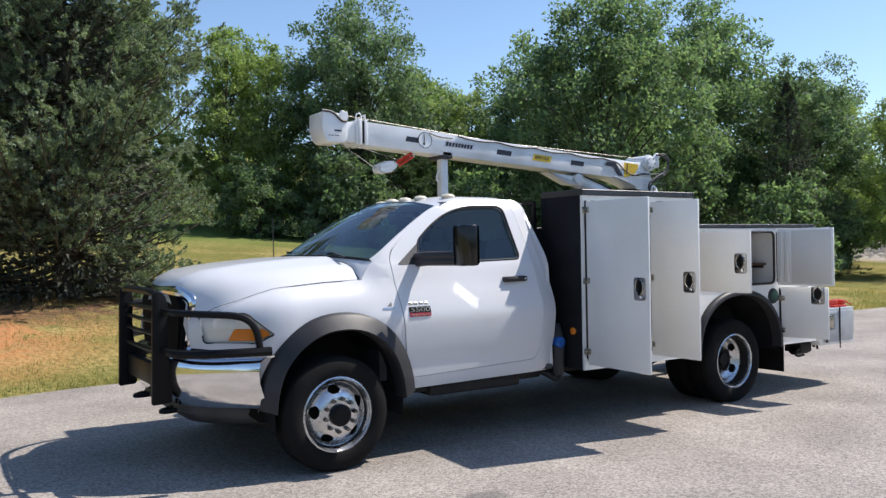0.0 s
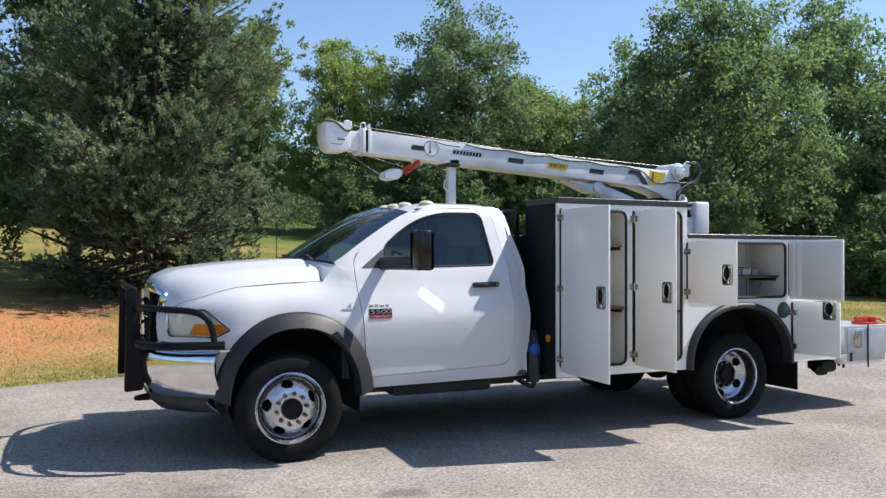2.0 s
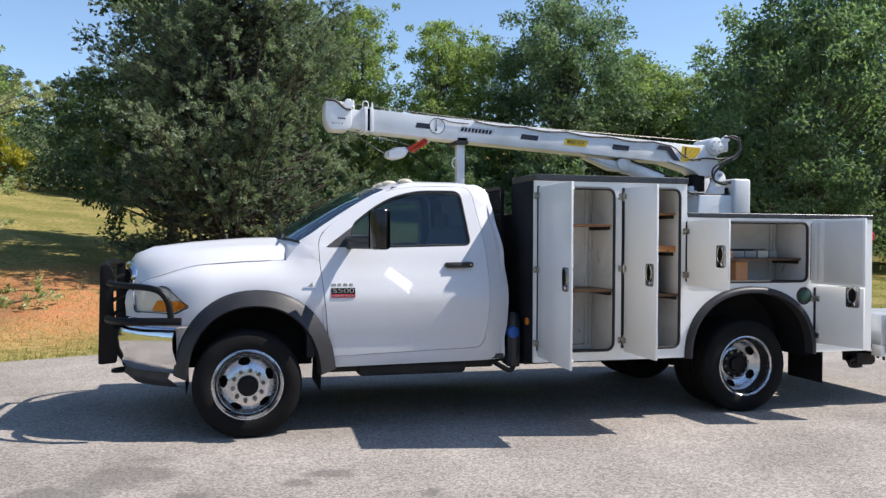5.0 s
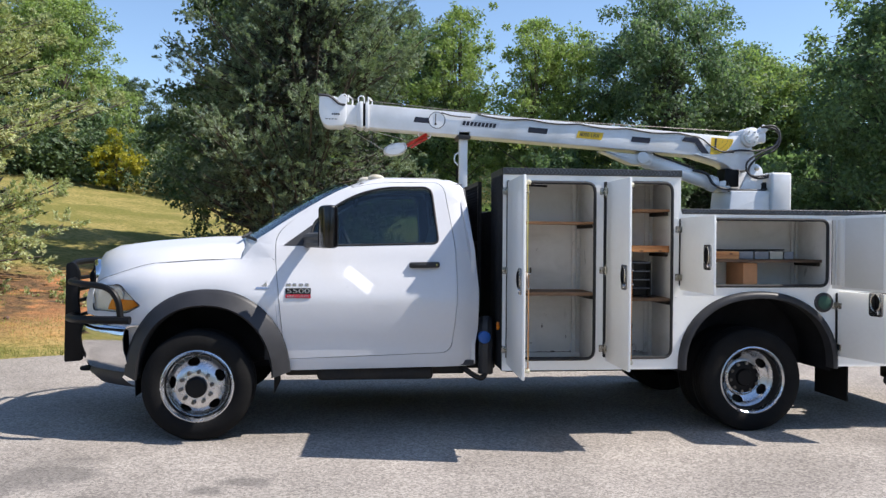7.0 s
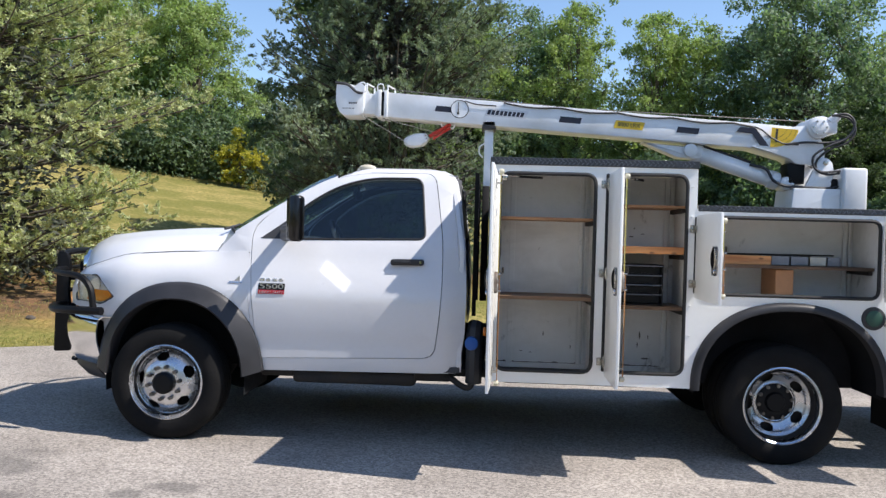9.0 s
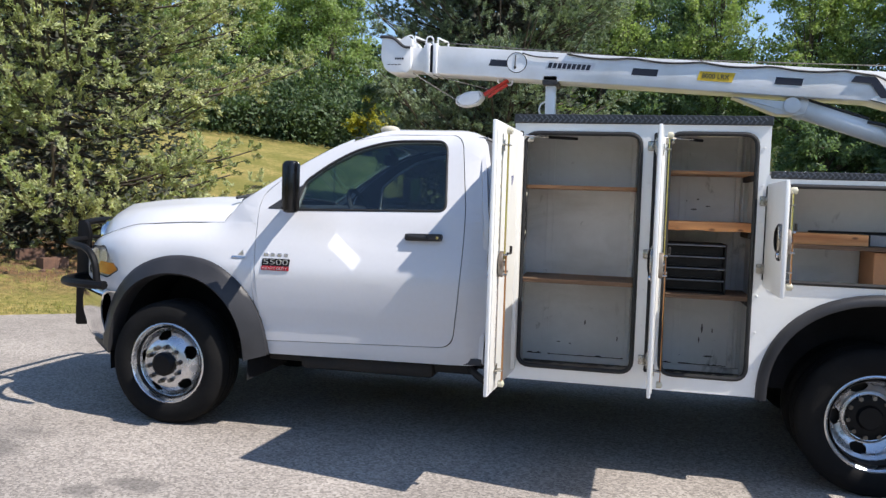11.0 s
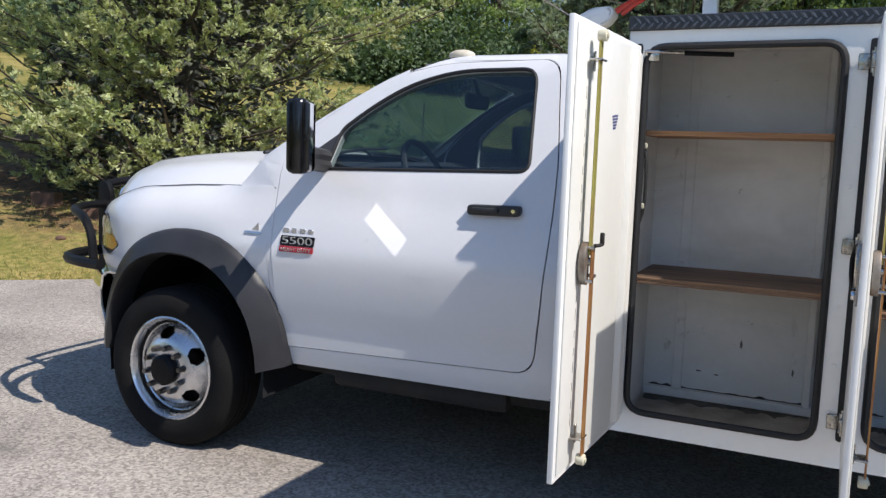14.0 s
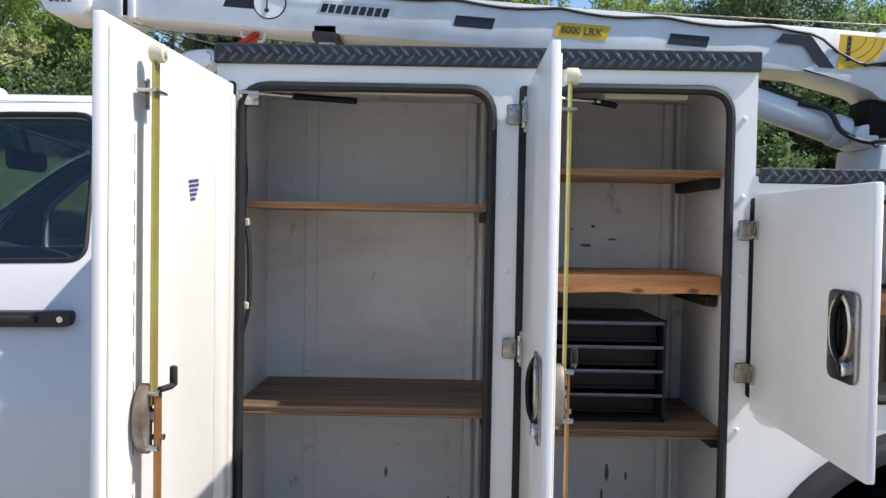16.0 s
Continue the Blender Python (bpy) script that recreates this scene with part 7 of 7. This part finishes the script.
stand(cedar(11, 9.8, 3.05, 540, 130, CEDARDARK, 0.04, 1.0, 0.95, 5), 0.1, 12.5)
stand(cedar(12, 8.2, 3.3, 380, 130, CEDARLEAF, 0.02, 1.0, 0.75, 4), -7.05, 7.95, (1.2, 1.2, 1.06), 0.0, 0.45)
dark_cedar = stand(cedar(13, 11.0, 3.2, 150, 65, LEAFDARK, leaf=1.45), 13.8, 26.3, (0.9, 0.9, 0.72))
oak = broadleaf(21, 10.0, 7.0, 50, 180, LEAFMID, 0.138)
stand(oak, 18.8, 16.9)
maple = broadleaf(22, 9.6, 5.8, 42, 150, LEAFPALE, 0.134)
stand(maple, -13.6, 38.3, (1.1, 1.1, 0.98))
ash = broadleaf(23, 9.8, 4.6, 30, 110, LEAFPALE, 0.13, 0.4, 0.2, "airy pale green tree with bare lower stems")
stand(ash, 9.4, 30.6, (0.95, 0.95, 0.92))
shade_oak = broadleaf(26, 8.2, 3.8, 34, 150, LEAFDARK, 0.115, label="dark green broadleaf tree beside the near cedar")
stand(shade_oak, -1.5, 16.4)
shrub = broadleaf(24, 3.0, 3.4, 26, 70, LEAFMID, 0.15, 0, 0.05, "bushy green shrub at the field's edge")
stand(shrub, 23.0, 12.5)
PLANTED = [(oak, 28.2, 20.5, 1.15, 1.3, 1.0), (oak, 21.5, 34.5, 1.0, 2.2, 1.0), (oak, -0.9, 35.0, 1.0, 0.4, 0.95), (oak, 31.5, 17.0, 0.85, 4.0, 1.0), (oak, 14.9, 29.0, 1.0, 5.0, 1.08), (oak, 23.5, 26.0, 1.0, 0.9, 1.0), (oak, 4.0, 34.5, 0.92, 2.9, 0.98),
           (maple, -18.8, 37.0, 1.1, 0.7, 0.9), (maple, -24.5, 40.0, 1.1, 2.0, 1.0), (maple, 1.2, 33.0, 0.95, 3.0, 1.0), (maple, 11.6, 31.5, 0.92, 1.0, 0.95), (maple, 18.8, 29.0, 0.95, 4.4, 0.85), (maple, 21.0, 29.4, 1.05, 5.4, 0.88), (maple, -16.4, 41.0, 1.1, 1.9, 1.0), (maple, 26.5, 24.5, 1.0, 2.6, 1.0), (maple, 34.5, 18.5, 0.85, 0.2, 1.0), (maple, 29.5, 11.2, 0.72, 1.2, 1.0),
           (ash, 6.2, 32.6, 1.0, 3.3, 1.0), (ash, 20.3, 33.0, 1.05, 1.7, 1.0), (shade_oak, -7.4, 44.5, 0.95, 1.0, 0.9), (shade_oak, -4.6, 39.5, 0.95, 2.0, 0.9), (shade_oak, -10.4, 52.0, 0.95, 4.0, 0.85), (shade_oak, -14.0, 54.0, 1.0, 5.0, 0.85), (shade_oak, 15.9, 26.4, 0.8, 3.0, 0.8),
           (dark_cedar, 20.8, 22.0, 0.85, 1.0, 1.0), (dark_cedar, 25.6, 14.0, 0.72, 2.5, 1.0), (dark_cedar, -1.5, 41.0, 0.75, 2.0, 1.0), (dark_cedar, -28.0, 30.0, 0.75, 2.0, 1.0)]
for tree, x, y, s, turn, tall in PLANTED:
    plant(tree, x, y, s, turn, tall)
for x, y, s, turn in ((26.5, 14.5, 1.2, 1.0), (20.0, 18.5, 1.0, 2.0), (16.5, 22.0, 1.1, 0.5), (12.5, 25.0, 1.1, 4.0), (9.5, 27.0, 0.9, 3.0), (18.5, 20.5, 1.2, 5.0), (-15.0, 36.0, 1.0, 1.1), (-18.5, 34.5, 1.0, 2.1), (-12.0, 37.0, 1.1, 3.1), (-1.5, 33.0, 1.1, 5.1), (3.0, 31.5, 1.1, 0.1), (-21.0, 35.0, 1.2, 2.4)):
    plant(shrub, x, y, s, turn)
gold = broadleaf(25, 2.6, 2.4, 16, 90, LEAFGOLD, 0.12, 0, 0.1, "yellow flowering bush before the wood")
stand(gold, -9.9, 34.0)
# the wood behind, as one mass of leaves
rng = np.random.default_rng(77)
P, A = [], []
for k in range(1080):
    # from 600 on: unseen clumps added round the camera to cut horizon light
    a = radians(rng.uniform(-55, 75) if k < 600 else rng.uniform(78, 238) if k < 980 else rng.uniform(238, 302))
    r = rng.uniform(40, 56) if k < 600 else rng.uniform(27, 38) if k < 980 else rng.uniform(60, 80)
    c = np.array([3 + r * math.sin(a), -4 + r * math.cos(a), 0])
    c[2] = ground_z(c[0], c[1]) + rng.uniform(0.3, 8.0 if 600 <= k < 980 else 5.0) * (0.75 + 0.3 * math.sin(a * 9 + 1))
    q = rng.normal(size=(300 if k < 600 else 60, 3)) * [1.1, 1.1, 0.8]
    P.append(c + q)
    A.append(q + rng.normal(size=q.shape))
P, A = np.concatenate(P), np.concatenate(A)
wood_and_light_screen = new("wood_and_light_screen", leaf_mesh("wood_and_light_screen", P, A, np.where(np.arange(len(P)) < 180000, 1.0, 2.6) * rng.uniform(0.14, 0.27, len(P)), np.where(np.arange(len(P)) < 180000, 1.0, 2.6) * rng.uniform(0.10, 0.2, len(P)), LEAFDARK, rng, True))
tagged(wood_and_light_screen, "distant dark green woodland behind the field, with unseen leaf clumps added round the camera", "woodland", kind="stuff")
# grass
n = 90000
gx = rng.uniform(-14, 22, n)
gy = np.array([road_edge(float(x)) for x in gx]) + 0.02 + 9.0 * rng.random(n) ** 1.6
keep = np.array([noise.noise((float(x) * 0.9, float(y) * 0.9, 5)) > -0.12 - (0.5 if y - road_edge(float(x)) < 0.7 else 0) for x, y in zip(gx, gy)])
gx, gy = gx[keep], gy[keep]
P = np.stack([gx, gy, np.array([ground_z(float(x), float(y)) for x, y in zip(gx, gy)]) - 0.01], 1)
A = rng.normal(scale=0.45, size=P.shape) + [0, 0, 1.0]
grass = new("grass", leaf_mesh("grass", P, A, rng.uniform(0.03, 0.09, len(P)), rng.uniform(0.006, 0.014, len(P)), GRASSBLADE, rng, True))
tagged(grass, "short dry grass blades along the road's edge", "grass", kind="stuff")
# cinder blocks, stones and a plank in the litter below the cedars
BLOCK = material("red_brown_block", (0.17, 0.092, 0.062), 0.9, second=(0.10, 0.06, 0.042), scale=9, fine=60, vary=0.2, bump=0.003)


def block(x, y, turn):
    bm = B()
    W, D, H, c = 0.40, 0.20, 0.19, 0.034
    for a, b in ((0, c), (W / 2 - c / 2, W / 2 + c / 2), (W - c, W)):
        box(bm, a, b, 0, D, 0, H, 0.003, 1)
    box(bm, c, W / 2 - c / 2, 0, c, 0, H), box(bm, W / 2 + c / 2, W - c, 0, c, 0, H)
    box(bm, c, W / 2 - c / 2, D - c, D, 0, H), box(bm, W / 2 + c / 2, W - c, D - c, D, 0, H)
    ob = part("hollow_block", bm, BLOCK)
    ob.matrix_basis = Matrix.Translation((x, y, ground_z(x, y) - 0.02)) @ Matrix.Rotation(turn, 4, "Z")
    return tagged(ob, "reddish hollow building block lying in the brown litter", "block", "blocks below the cedars")


for x, y, turn in ((-6.65, 5.35, 0.5), (-6.15, 5.95, 0.75), (-7.7, 5.4, 0.2), (-5.5, 5.75, 1.2)):
    block(x, y, turn)
for k in range(12):
    r = random.Random(900 + k)
    x, y = r.uniform(-9.5, -3.8), 0
    y = road_edge(x) + r.uniform(1.6, 3.2)
    bm = B()
    bmesh.ops.create_icosphere(bm, subdivisions=2, radius=r.uniform(0.03, 0.08))
    for v in bm.verts:
        v.co *= 1 + 0.35 * noise.noise(v.co * 14 + Vector((k, 0, 0)))
        v.co.z *= 0.6
    ob = part("stone", bm, BLOCK if k % 3 else BARK)
    ob.location = (x, y, ground_z(x, y) + 0.01)
    tagged(ob, "weathered brown stone in the litter", "stone", "stones below the cedars")
# ---------------------------------------------------------------- things in the cabinets
drawers = thing("drawer_rack", "black steel slide rack with four open trays, on a plywood shelf", "drawer rack")
bm = B()
X0, X1, Y0, Y1, Z0, Z1 = 3.105, 3.445, 0.13, 0.455, 1.046, 1.325
box(bm, X0, X0 + 0.008, Y0, Y1, Z0, Z1)
box(bm, X1 - 0.008, X1, Y0, Y1, Z0, Z1)
box(bm, X0, X1, Y1 - 0.008, Y1, Z0, Z1)
box(bm, X0 - 0.002, X1 + 0.002, Y0 - 0.002, Y1, Z1 - 0.01, Z1, 0.002, 1)
box(bm, X0, X1, Y0, Y1, Z0, Z0 + 0.008)
part("rack_shell", bm, DRAWER, drawers)
for k in range(4):
    z = Z0 + 0.015 + 0.066 * k
    bm = B()
    box(bm, X0 + 0.01, X1 - 0.012, Y0 + 0.05, Y1 - 0.02, z, z + 0.006)
    box(bm, X0 + 0.012, X1 - 0.014, Y0 + 0.06, Y0 + 0.066, z, z + 0.045)
    tray = part("tray", bm, DRAWER, drawers)
    bm = B()
    tube(bm, [(X0 + 0.008, Y0 - 0.003, z + 0.058), (X1 - 0.008, Y0 - 0.003, z + 0.058)], 0.005, 6)
    part("tray_lip", bm, EDGE, tray, "worn grey tray lip")

bins = [(4.18, 4.303, GREYBIN, "grey cardboard parts bin"), (4.307, 4.43, GREYBIN, "grey cardboard parts bin"), (4.436, 4.55, PALEBIN, "pale cream parts bin"), (4.553, 4.64, GREYBIN, "grey cardboard parts bin")]
for x0, x1, mat, lab in bins:
    bm = B()
    y0, y1, z0, z1 = 0.16, 0.44, 1.3475, 1.409
    box(bm, x0, x1, y0, y0 + 0.005, z0, z1)
    box(bm, x0, x1, y1 - 0.005, y1, z0, z1)
    box(bm, x0, x0 + 0.004, y0, y1, z0, z1)
    box(bm, x1 - 0.004, x1, y0, y1, z0, z1)
    box(bm, x0, x1, y0, y1, z0, z0 + 0.004)
    ob = part("parts_bin", bm, mat)
    tagged(ob, lab + " on the dark plywood shelf", "bin", "bins on the shelf")
bm = B()
box(bm, 3.70, 4.172, 0.14, 0.44, 1.3475, 1.41, 0.002, 1)
tagged(part("plank_offcut", bm, PINE), "pine board offcut lying on the dark shelf", "board")
bm = B()
box(bm, 4.205, 4.325, 0.14, 0.44, 1.112, 1.318, 0.003, 1)
tagged(part("cardboard_box", bm, CARD), "brown cardboard box on the cabinet floor", "box")
bm = B()
box(bm, 3.9, 4.50, 0.30, 0.34, 1.411, 1.423, 0.003, 1)
tube(bm, [(3.95, 0.31, 1.418), (4.7, 0.42, 1.421)], 0.006, 6)
tagged(part("metal_bar", bm, DARKSTEEL), "dark steel bar lying across the bins", "bar")
